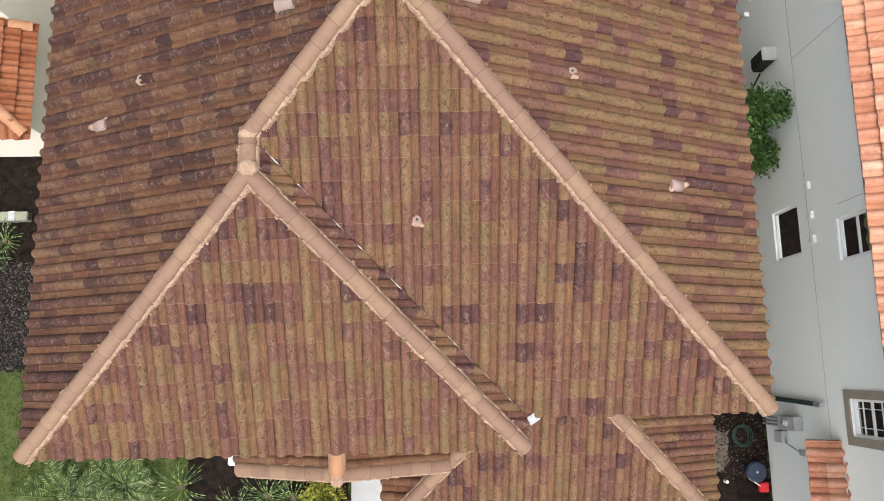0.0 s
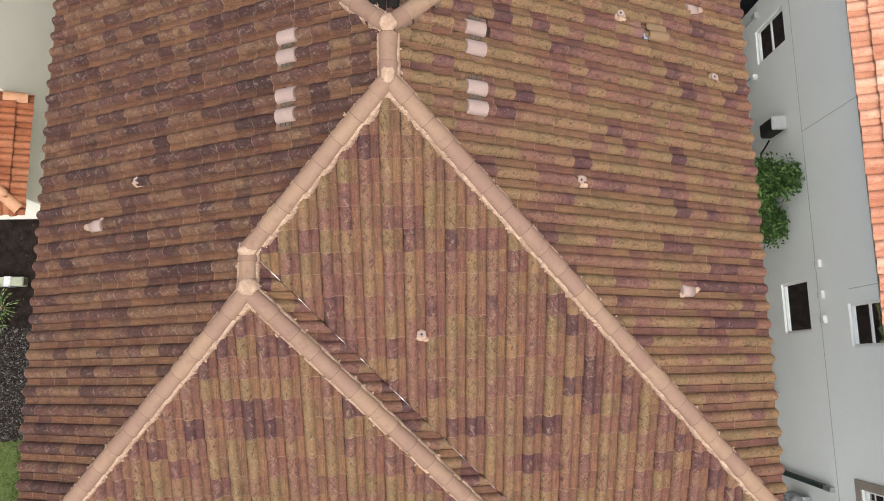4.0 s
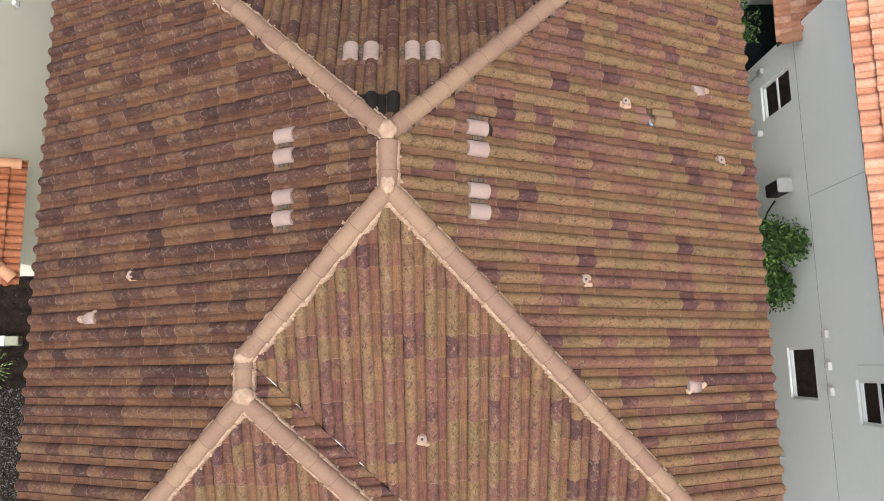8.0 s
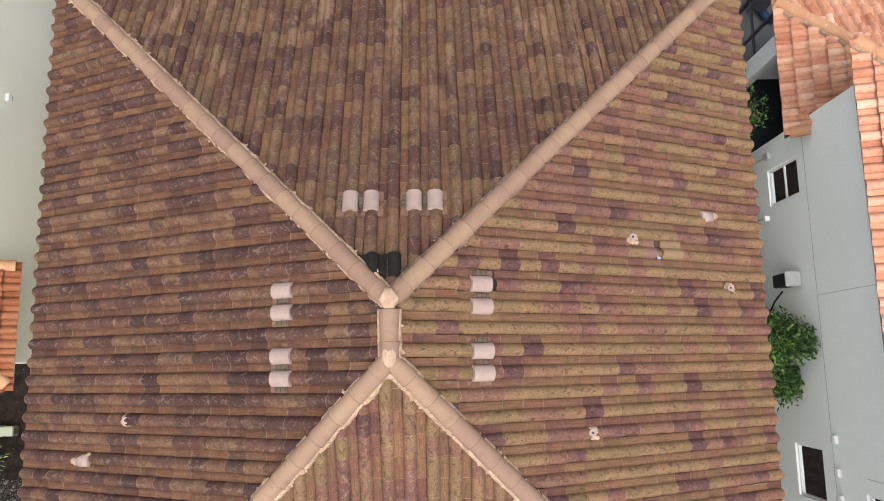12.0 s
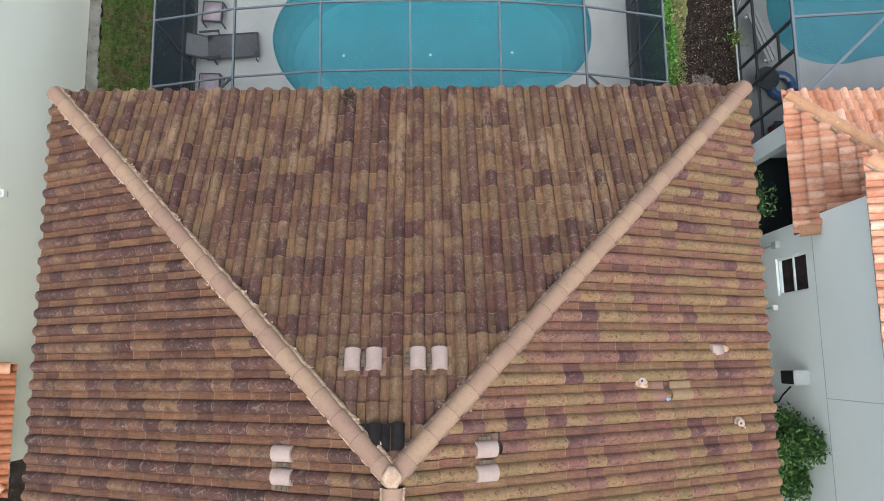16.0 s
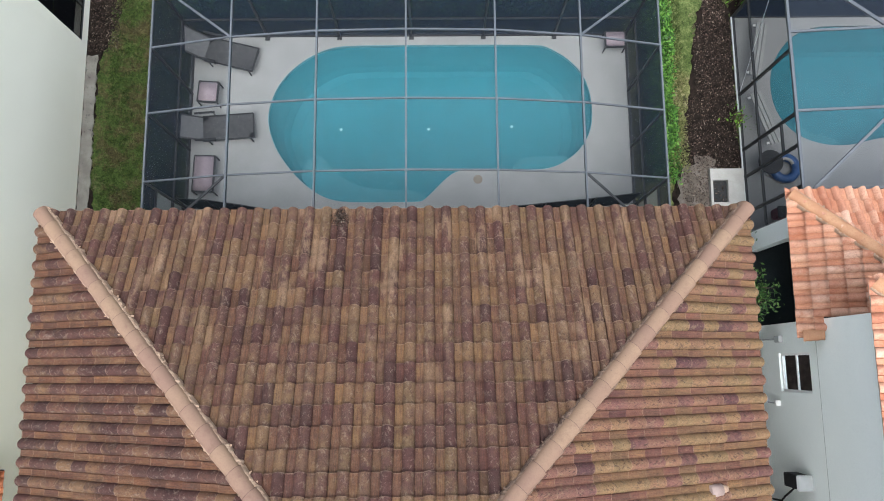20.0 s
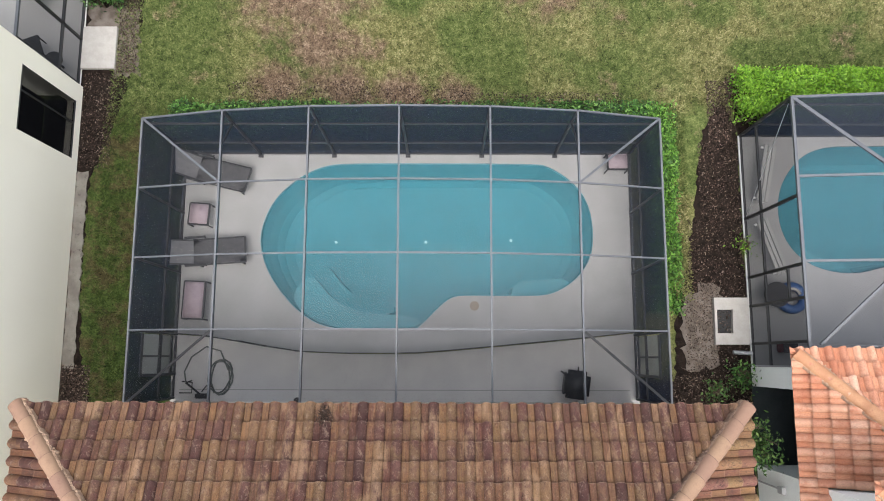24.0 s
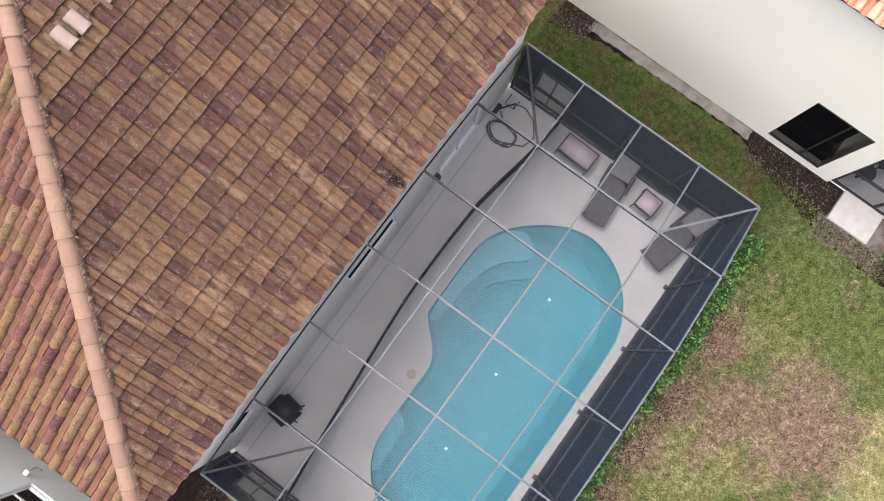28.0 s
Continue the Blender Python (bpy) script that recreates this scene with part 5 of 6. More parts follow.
# neighbouring enclosure
cage_2 = thing("pool_enclosure", "neighbouring screened pool enclosure with dark bronze bars", "pool enclosure")
_x2, _rows2 = 8.38, [11.14, 9.4, 7.6, 5.85]
_cols2 = [(8.38, 2.75), (12.4, 3.2), (16.4, 3.2), (20.0, 2.75)]
for _x, _z in _cols2:
    part("roof_beam", bar((_x, _rows2[0], _z), (_x, 5.75, _z), 0.06, 0.06), ALU, cage_2)
    part("post", bar((_x, _rows2[0], 0), (_x, _rows2[0], _z), 0.06), BRONZE, cage_2)
for _y in _rows2 + [5.75]:
    for (_xa, _za), (_xb, _zb) in zip(_cols2, _cols2[1:]):
        part("purlin", bar((_xa, _y, _za), (_xb, _y, _zb), 0.05, 0.05), ALU, cage_2)
for (_xa, _za), (_xb, _zb) in zip(_cols2, _cols2[1:]):
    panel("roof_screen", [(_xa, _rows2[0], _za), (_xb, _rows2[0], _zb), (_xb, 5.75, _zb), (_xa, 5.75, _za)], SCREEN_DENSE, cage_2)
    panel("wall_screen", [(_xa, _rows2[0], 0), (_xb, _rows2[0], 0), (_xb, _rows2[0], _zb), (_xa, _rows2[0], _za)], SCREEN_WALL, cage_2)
    for _h in (0.04, 0.95, 2.3):
        part("rail", bar((_xa, _rows2[0], _h), (_xb, _rows2[0], _h), 0.05), BRONZE, cage_2)
part("corner_brace", bar((8.4, 11.12, 2.76), (10.4, 9.42, 2.98), 0.07, 0.05), ALU, cage_2)
part("corner_brace", bar((8.6, 5.88, 2.77), (10.4, 7.58, 2.98), 0.06, 0.05), ALU, cage_2)
for _y in (9.0, 7.55, 6.85, 5.95):
    part("post", bar((_x2, _y, 0), (_x2, _y, 2.73), 0.06), BRONZE, cage_2)
for _h in (0.04, 0.95):
    part("rail", bar((_x2, 11.1, _h), (_x2, 5.45, _h), 0.05, 0.05), BRONZE, cage_2)
part("rail", bar((_x2, 7.55, 2.05), (_x2, 6.85, 2.05), 0.05), BRONZE, cage_2)
part("base_channel", bar((_x2 - 0.03, 11.14, 0.01), (_x2 - 0.03, 5.4, 0.01), 0.05, 0.04), GREY_BOX, cage_2)
panel("wall_screen", [(_x2, 11.14, 0), (_x2, 5.45, 0), (_x2, 5.45, 2.75), (_x2, 11.14, 2.75)], SCREEN_CLEAR, cage_2)
part("tie_cable", rod((_x2, 11.05, 2.6), (_x2, 9.05, 0.1), 0.008, sides=6), METAL, cage_2)


# ---- neighbouring house to the east ----
RX = 8.32
east_house = thing("neighbouring_house", "pale grey stucco two-storey house with orange clay tile roofs", "house")
# along the wall from its south end
_holes = [(-4.78 + 11.6, -3.68 + 11.6, 1.28, 2.4), (1.62 + 11.6, 2.46 + 11.6, 1.15, 2.5), (-5.15 + 11.6, -4.34 + 11.6, 3.8, 4.95), (-8.45 + 11.6, -7.75 + 11.6, 3.6, 4.75)]
_w, _m = wall_with_holes("wall_west", (RX, -11.6), (RX, 3.12), 0, 5.62, 0.22, _holes, SAGE, east_house, side=-1)
window(east_house, _m, *_holes[0], panes=1, sill=False, label="white-framed window with dark glass")
window(east_house, _m, *_holes[1], panes=2, blind=(1,), stacked=True, label="white-framed sliding window with a green-tinted pane")
window(east_house, _m, *_holes[2], panes=2, blind=(1,), stacked=True, label="white-framed upper sliding window")
_wp = window(east_house, _m, *_holes[3], panes=2, stacked=True, label="white-framed gridded window with taupe surround")
_bm = bmesh.new()
_u0, _u1, _z0, _z1 = _holes[3]
for _a in (box(_u0 - 0.16, -0.03, _z0 - 0.16, _u1 + 0.16, 0.0, _z0), box(_u0 - 0.16, -0.03, _z1, _u1 + 0.16, 0.0, _z1 + 0.16), box(_u0 - 0.16, -0.03, _z0, _u0, 0.0, _z1), box(_u1, -0.03, _z0, _u1 + 0.16, 0.0, _z1)):
    merge(_bm, _a)
_bm.transform(_m)
part("surround", _bm, TAUPE, _wp, "taupe stucco window surround")
for _k in (1, 2, 3):
    _bm = box(_u0 + 0.05, 0.06, _z0 + (_z1 - _z0) * _k / 4 - 0.005, _u1 - 0.05, 0.07, _z0 + (_z1 - _z0) * _k / 4 + 0.005)
    _bm.transform(_m)
    part("glazing_bar", _bm, WHITE, _wp)
for _k in (1, 3):
    _bm = box(_u0 + (_u1 - _u0) * _k / 4 - 0.005, 0.057, _z0 + 0.05, _u0 + (_u1 - _u0) * _k / 4 + 0.005, 0.067, _z1 - 0.05)
    _bm.transform(_m)
    part("glazing_bar", _bm, WHITE, _wp)
GROOVE = surface("stucco_joint", (0.42, 0.43, 0.4), (0.46, 0.47, 0.44), 3, 40, 0.9)
_bm = box(RX - 0.004, -11.6, 2.8, RX + 0.01, 3.1, 2.815)
box(RX - 0.004, -0.6, 2.82, RX + 0.01, -0.588, 4.95, bm=_bm)
box(RX - 0.004, -4.07, 3.9, RX + 0.01, -4.058, 4.95, bm=_bm)
part("control_joint", _bm, GROOVE, east_house, "thin stucco control joint")
wall_with_holes("wall_north", (RX + 0.22, 3.12), (20, 3.12), 0, 5.62, 0.22, [], SAGE, east_house, side=-1)
wall_with_holes("wall_pier", (RX, 4.95), (RX, 5.4), 0, 2.85, 0.22, [], SAGE, east_house, side=-1)
wall_with_holes("wall_patio", (RX + 0.22, 5.4), (20, 5.4), 0, 2.85, 0.2, [], SAGE, east_house, side=-1)
# Alcove wall and floor carry their shade as the near-black lining colour.
wall_with_holes("wall_alcove", (10.2, 3.12), (10.2, 5.2), 0, 3.3, 0.2, [], INSIDE, east_house, "recessed entry with its shade in the dark colour", side=-1)
part("alcove_floor", box(RX, 3.12, -0.05, 10.2, 5.2, 0.0), INSIDE, east_house)
part("soffit", box(7.92, -11.6, 5.55, RX, 3.5, 5.57), WHITE, east_house)
_bm = bar((7.91, -11.6, 5.56), (7.91, 3.55, 5.56), 0.03, 0.2)
bar((7.91, 3.55, 5.56), (20, 3.55, 5.56), 0.03, 0.2, _bm)
part("fascia", _bm, TAUPE, east_house, "brown fascia board")
roof_plane(east_house, "roof_west", [[(7.87, -11.6), (12.5, -11.6), (12.5, -1.05), (7.87, 3.58)]], (1, 0), (7.87, 0), 5.62, "clay", phase=0.05, limit=250, centre=(8, -3), label="orange clay barrel tiles")
roof_plane(east_house, "roof_north", [[(7.87, 3.58), (12.5, -1.05), (17.13, 3.58)]], (0, -1), (12, 3.58), 5.62, "clay", limit=30, centre=(8, 3), label="orange clay barrel tiles")
hip(east_house, "hip_north_west", (7.89, 3.56, 5.68), (12.5, -1.05, 8.0), CAP_CLAY, seed=21, label="clay hip tiles")
LW, LN, LZ = 7.95, 5.72, 2.95
roof_plane(east_house, "low_roof_west", [[(LW, 3.15), (LW, LN), (10.0, LN - 2.05), (10.0, 3.15)]], (1, 0), (LW, 0), LZ, "clay", phase=0.08, limit=150, centre=(8.5, 4.5), label="pinkish-orange clay barrel tiles")
roof_plane(east_house, "low_roof_edge", [[(LW, 2.75), (LW, 3.15), (RX, 3.15), (RX, 2.75)]], (1, 0), (LW, 0), LZ, "clay", phase=0.08, limit=20, centre=(8.2, 3), label="clay tiles turning the corner")
roof_plane(east_house, "low_roof_north", [[(LW, LN), (20, LN), (20, 3.15), (LW + 2.57, 3.15)]], (0, -1), (9, LN), LZ, "clay", phase=0.02, limit=120, centre=(9, 5), label="pinkish-orange clay barrel tiles")
hip(east_house, "low_hip", (LW + 0.02, LN - 0.02, LZ + 0.06), (LW + 2.57, LN - 2.57, LZ + 1.285 + 0.06), CAP_CLAY, seed=22, mortar=True, label="clay hip tiles")
hip(east_house, "low_verge", (LW + 0.02, 2.8, LZ + 0.05), (RX, 2.8, LZ + 0.22), CAP_CLAY, seed=23, mortar=False, label="rounded clay verge tile")
part("low_fascia", bar((LW + 0.04, 2.75, LZ - 0.1), (LW + 0.04, LN - 0.04, LZ - 0.1), 0.03, 0.18), BRONZE, east_house, "dark fascia board")
part("low_fascia", bar((LW + 0.04, LN - 0.04, LZ - 0.1), (20, LN - 0.04, LZ - 0.1), 0.03, 0.18), BRONZE, east_house, "dark fascia board")
# south porch roof of the same house
roof_plane(east_house, "porch_roof", [[(7.83, -11.6), (RX, -11.6), (RX, -8.56), (7.83, -8.56)]], (1, 0), (7.83, 0), 2.88, "clay", phase=-8.56, limit=40, centre=(8, -9), label="orange clay tiles along the wall")
roof_plane(east_house, "porch_roof_south", [[(RX, -11.6), (11, -11.6), (11, -8.95), (RX, -8.95)]], (1, 0), (7.83, 0), 2.88, "clay", phase=-8.95, limit=60, centre=(9, -9), label="orange clay tiles")

# things on that wall
condenser = thing("wall_unit", "black wall-mounted box with a pale grey lid and loose cable", "utility box")
part("body", box(8.0, -0.33, 1.6, 8.3, -0.05, 2.2, 0.015), BLACK, condenser)
part("lid", box(7.97, -0.35, 2.203, 8.31, -0.03, 2.26, 0.02), GREY_BOX, condenser, "pale grey lid")
part("bracket", box(8.1, -0.3, 1.45, 8.318, -0.08, 1.545), BLACK, condenser)
part("cable", tube([(8.2, -0.4, 1.6), (8.15, -0.6, 1.3), (8.2, -0.75, 1.0), (8.28, -0.8, 0.6), (8.25, -0.85, 0.1)], 0.02), BLACK, condenser)
for _y in (-3.45, -4.08, -4.58):
    v = thing("wall_vent", "small square white vent cover on the stucco wall", "vent cover", group="white vent covers")
    part("cover", box(8.24, _y - 0.08, 2.9, 8.318, _y + 0.08, 3.05, 0.01), WHITE, v)
    part("louvre", box(8.232, _y - 0.06, 2.92, 8.239, _y + 0.06, 2.95), GREY_BOX, v)
_t = thing("junction_box", "pale electrical box with conduit on the wall", "junction box")
part("box", box(8.22, 2.7, 1.2, 8.318, 2.85, 1.42, 0.008), GREY_BOX, _t)
part("conduit", rod((8.28, 2.78, 0), (8.28, 2.78, 1.2), 0.02), GREY_BOX, _t)
_t = thing("hose_tap", "small white outdoor tap box on the wall", "tap")
part("box", box(8.2, 1.3, 0.98, 8.318, 1.42, 1.1, 0.01), WHITE, _t)
part("pipe", tube([(8.22, 1.36, 0.98), (8.18, 1.36, 0.8), (8.18, 1.5, 0.72)], 0.02), METAL, _t)
_t = thing("pipe_stub", "short grey pipe bend on the wall", "pipe")
part("pipe", tube([(8.3, -6.1, 0.75), (8.18, -6.1, 0.75), (8.14, -6.2, 0.6), (8.14, -6.5, 0.5)], 0.03), METAL, _t)
_t = thing("downpipe_cover", "long dark green wall conduit with a silver end", "conduit")
part("channel", bar((8.27, -7.84, 0.45), (8.27, -7.9, 2.45), 0.12, 0.09, bevel=0.01), surface("dark_green_metal", (0.025, 0.045, 0.04), (0.035, 0.055, 0.05), 6, 60, 0.4), _t)
part("end_cap", bar((8.27, -7.9, 2.452), (8.27, -7.91, 2.7), 0.125, 0.095), METAL, _t, "silver end cap")
_t = thing("electric_meter", "grey electric meter box with round dial and pipes", "electric meter")
part("box", box(8.12, -8.5, 1.0, 8.318, -8.2, 1.75, 0.015), GREY_BOX, _t)
part("dial", rod((8.12, -8.33, 1.4), (8.05, -8.33, 1.4), 0.09, sides=20), GREY_BOX, _t)
part("glass_dome", rod((8.05, -8.33, 1.4), (8.02, -8.33, 1.4), 0.08, 0.06, sides=20), METAL, _t)
part("switch_box", box(8.16, -8.8, 0.7, 8.318, -8.55, 1.05, 0.01), GREY_BOX, _t)
for _k in range(3):
    part("pipe", rod((8.26, -8.28 - 0.08 * _k, 0), (8.26, -8.28 - 0.08 * _k, 1.0), 0.022), METAL, _t)
part("cable", tube([(8.24, -8.7, 1.05), (8.2, -8.8, 1.2), (8.2, -8.85, 1.4), (8.28, -8.95, 1.6)], 0.018), METAL, _t)
part("cover_plate", box(8.3, -9.02, 1.5, 8.318, -8.88, 1.75), GREY_BOX, _t)
_t = thing("hose_coil", "coiled dark green garden hose on the soil", "garden hose")
for _k in range(3):
    part("loop", tube([(7.72 + (0.16 + 0.04 * _k) * math.cos(a), -8.72 + (0.19 + 0.03 * _k) * math.sin(a), 0.0 + 0.025 * _k) for a in (math.tau * i / 28 for i in range(28))], 0.014, 6, True), surface("hose_green", (0.01, 0.03, 0.022), (0.015, 0.04, 0.03), 8, 60, 0.5), _t)
_t = thing("bin_lid", "round navy blue plastic container on the soil", "container")
part("tub", rod((7.9, -9.52, -0.03), (7.9, -9.52, 0.22), 0.2, 0.22, 24), NAVY, _t)
part("lid", rod((7.9, -9.52, 0.222), (7.9, -9.52, 0.26), 0.235, 0.2, 24), NAVY, _t)
part("knob", rod((7.9, -9.52, 0.262), (7.9, -9.52, 0.29), 0.03, 0.02, 12), GREY_BOX, _t)
_t = thing("dustpan", "red plastic scoop with a pale handle", "scoop")
part("pan", box(8.0, -10.0, -0.02, 8.22, -9.78, 0.1, 0.02), RED, _t)
part("handle", rod((8.02, -9.86, 0.08), (7.72, -9.66, 0.2), 0.014), WHITE, _t)
_t = thing("ground_tap", "small white capped pipe standing in mulch", "pipe")
part("pipe", rod((7.25, -9.75, -0.04), (7.25, -9.75, 0.1), 0.04), WHITE, _t)

# ---- neighbouring house to the west ----
LX = -8.3
west_house = thing("neighbouring_house", "cream stucco two-storey house with orange clay tile roofs", "house")
_holes = [(10.47 - 0.35, 11.95 - 0.35, 0.28, 2.6), (5.1 - 0.35, 6.16 - 0.35, 4.7, 5.45)]
_w, _m = wall_with_holes("wall_east", (LX, 0.35), (LX, 12.42), 0, 5.75, 0.22, _holes, CREAM, west_house, side=1)
window(west_house, _m, *_holes[1], panes=2, stacked=True, label="small white-framed upper window")
_bm = bmesh.new()
box(10.12, 0.0, 0.28, 11.6, 0.04, 0.33, bm=_bm)
box(10.12, 0.0, 2.55, 11.6, 0.04, 2.6, bm=_bm)
box(11.0, 0.0, 0.33, 11.04, 0.04, 2.55, bm=_bm)
_bm.transform(_m)
_o = part("screen_opening", _bm, BRONZE, west_house, "dark screened wall opening")
_bm = box(10.12, 0.012, 0.33, 11.6, 0.016, 2.55)
_bm.transform(_m)
part("screen", _bm, SCREEN_BLACK, _o)
_bm = box(10.05, 0.9, 0.1, 11.7, 0.93, 2.8)
box(10.05, 0.24, 0.02, 11.7, 0.9, 0.06, bm=_bm)
_bm.transform(_m)
part("dark_room", _bm, INSIDE, _o)
wall_with_holes("wall_north", (-20, 12.42), (LX - 0.22, 12.42), 0, 5.75, 0.22, [], CREAM, west_house, side=-1)
wall_with_holes("wall_south", (-20, 0.35), (LX - 0.22, 0.35), 2.6, 5.75, 0.22, [], CREAM, west_house, side=1)
wall_with_holes("low_wall_east", (LX, -1.66), (LX, 0.35), 0, 2.85, 0.22, [], CREAM, west_house, side=1)
wall_with_holes("low_wall_south", (-20, -1.66), (LX - 0.22, -1.66), 0, 2.85, 0.22, [], CREAM, west_house, side=1)
part("low_soffit", box(-20, -2.1, 2.78, -7.92, 0.34, 2.8), WHITE, west_house)
_bm = bar((-7.94, -2.08, 2.8), (-7.94, 0.33, 2.8), 0.03, 0.16)
bar((-20, -2.08, 2.8), (-7.94, -2.08, 2.8), 0.03, 0.16, _bm)
part("low_fascia", _bm, WHITE, west_house, "white fascia board")
roof_plane(west_house, "low_roof_east", [[(-7.9, -2.12), (-7.9, 0.33), (-10.35, 0.33)]], (-1, 0), (-7.9, 0), 2.88, "terracotta", phase=0.02, limit=120, centre=(-8, -1), label="orange clay barrel tiles")
roof_plane(west_house, "low_roof_south", [[(-7.9, -2.12), (-10.35, 0.33), (-20, 0.33), (-20, -2.12)]], (0, 1), (-9, -2.12), 2.88, "terracotta", phase=0.02, limit=120, centre=(-8, -2), label="orange clay barrel tiles")
hip(west_house, "low_hip", (-7.92, -2.1, 2.94), (-10.3, 0.28, 4.14), CAP_CLAY, seed=31, mortar=False, label="clay hip tiles")
hip(west_house, "low_verge", (-7.92, 0.24, 2.95), (-8.35, 0.24, 3.16), CAP_CLAY, seed=32, mortar=False, label="rounded clay verge tile")
roof_plane(west_house, "roof_east", [[(-8.12, 0.0), (-8.12, 12.85), (-12, 8.97), (-12, 3.88)]], (-1, 0), (-8.12, 0), 5.85, "clay", phase=0.1, limit=200, centre=(-8, 7), label="orange clay barrel tiles")
part("fascia", bar((-8.16, 0.05, 5.74), (-8.16, 12.8, 5.74), 0.03, 0.18), WHITE, west_house, "white fascia board")
_t = thing("wall_vent", "small square white vent cover on the cream wall", "vent cover", group="white vent covers")
part("cover", box(-8.298, 3.67, 2.98, -8.22, 3.83, 3.14, 0.01), WHITE, _t)
part("louvre", box(-8.219, 3.69, 3.0, -8.212, 3.81, 3.03), GREY_BOX, _t)
cage_3 = thing("pool_enclosure", "dark bronze screened enclosure behind the cream house", "pool enclosure")
for _y in (12.5, 13.7, 15.0, 16.3, 17.6):
    part("post", bar((-8.42, _y, 0), (-8.42, _y, 2.75), 0.06), BRONZE, cage_3)
    part("roof_beam", bar((-8.42, _y, 2.75), (-14, _y, 3.0), 0.06), ALU, cage_3)
for _h in (0.04, 0.95, 2.75):
    part("rail", bar((-8.42, 12.45, _h), (-8.42, 18, _h), 0.06), BRONZE if _h < 2 else ALU, cage_3)
part("base_channel", bar((-8.4, 12.45, 0.0), (-8.4, 18, 0.0), 0.05, 0.04), WHITE, cage_3)
panel("wall_screen", [(-8.43, 12.45, 0), (-8.43, 18, 0), (-8.43, 18, 2.75), (-8.43, 12.45, 2.75)], SCREEN_CLEAR, cage_3)
panel("roof_screen", [(-8.43, 12.45, 2.77), (-8.43, 18, 2.77), (-14, 18, 3.0), (-14, 12.45, 3.0)], SCREEN_DENSE, cage_3)
_d = part("pool_deck", slab([(-14, 12.6), (-8.45, 12.6), (-8.45, 18), (-14, 18)], -0.06, -0.002), SLAB)
tagged(_d, "grey patio floor inside the far enclosure", "patio floor", kind="structure")
_t = thing("patio_table", "round dark patio table inside the far enclosure", "table")
part("top", rod((-8.85, 12.95, 0.45), (-8.85, 12.95, 0.49), 0.22, sides=24), BLACK, _t)
part("stem", rod((-8.85, 12.95, 0), (-8.85, 12.95, 0.45), 0.03), BLACK, _t)
for _y, _r in ((13.3, 20), (14.9, -30)):
    _t = thing("patio_chair", "dark patio chair inside the far enclosure", "chair", pose(-9.5, _y, 0, 0, 0, _r))
    part("seat", box(-0.28, -0.28, 0.38, 0.28, 0.28, 0.43, 0.02), BLACK, _t)
    part("backrest", bar((-0.3, 0, 0.42), (-0.55, 0, 0.95), 0.05, 0.5), BLACK, _t)
    for _x in (-0.24, 0.24):
        for _yy in (-0.24, 0.24):
            part("leg", rod((_x, _yy, 0), (_x, _yy, 0.38), 0.018), BLACK, _t)

# ---- pads and boxes ----
_t = thing("concrete_pad", "square concrete slab with a dark square opening", "concrete pad")
_bm = slab([(7.47, 5.93), (8.29, 5.93), (8.33, 7.06), (7.48, 7.06)], -0.05, 0.09, ([(7.53, 6.2), (7.9, 6.2), (7.92, 6.77), (7.54, 6.77)],))
part("slab", _bm, PAD, _t)
part("pit", box(7.5, 6.18, -0.05, 7.95, 6.8, -0.02), BLACK, _t, "dark opening in the slab")
_t = thing("concrete_pad", "plain pale square concrete slab beside the mulch", "concrete pad")
part("slab", box(-8.4, 12.91, -0.05, -7.52, 14.05, 0.05, 0.01), PAD, _t)
_t = thing("drain_pipe", "short grey pipe lying on soil", "pipe")
part("pipe", rod((7.9, 5.75, 0.02), (8.36, 5.72, 0.02), 0.05), METAL, _t)
_t = thing("planter_pot", "pale grey ceramic pot lying beside weeds", "pot")
part("body", rod((8.05, 4.42, -0.02), (8.05, 4.42, 0.28), 0.09, 0.13, 20), PAD, _t)
part("rim", rod((8.05, 4.42, 0.28), (8.05, 4.42, 0.31), 0.145, 0.145, 20), PAD, _t)
_t = thing("downspout_block", "white splash block on dark soil", "splash block")
part("block", box(-4.25, -9.15, -0.04, -4.0, -8.92, 0.28, 0.03), WHITE, _t)
_t = thing("garden_sleeper", "pale green painted timber beam with metal strap", "timber beam")
part("beam", box(-11.5, -3.32, -0.04, -9.3, -3.1, 0.2, 0.015), surface("pale_green_paint", (0.22, 0.235, 0.17), (0.27, 0.28, 0.21), 4, 50, 0.7), _t)
# Dark plate on the solid end stands for the shade of the hollow.
part("hollow_end", box(-9.302, -3.29, 0.0, -9.292, -3.13, 0.17, 0.002), BARK, _t, "dark plate coloured as the shade in the hollow beam end")
part("strap", box(-9.75, -3.33, -0.04, -9.6, -3.09, 0.21, 0.004), METAL, _t)
_d = part("walkway", slab([(-1.46, -9.3), (-0.5, -9.3), (-0.5, -14), (-1.46, -14)], -0.06, -0.01), WALK)
tagged(_d, "smooth grey concrete walkway", "walkway", kind="structure")

# ---- things on the roof ----
ROOF_AT = {"n": (roof_n, (0, -1)), "e": (roof_e, (-1, 0)), "w": (roof_w, (1, 0)), "s": (roof_s, (0, 1))}


def on_slope(side, x, y, lift=0.0):
    high, up = ROOF_AT[side]
    across = Vector((up[1], -up[0], 0))
    climb = Vector((up[0] * COS, up[1] * COS, SLOPE * COS))
    m = Matrix((across, climb, across.cross(climb))).transposed().to_4x4()
    m.translation = Vector((x, y, high(x, y))) + across.cross(climb) * lift
    return m


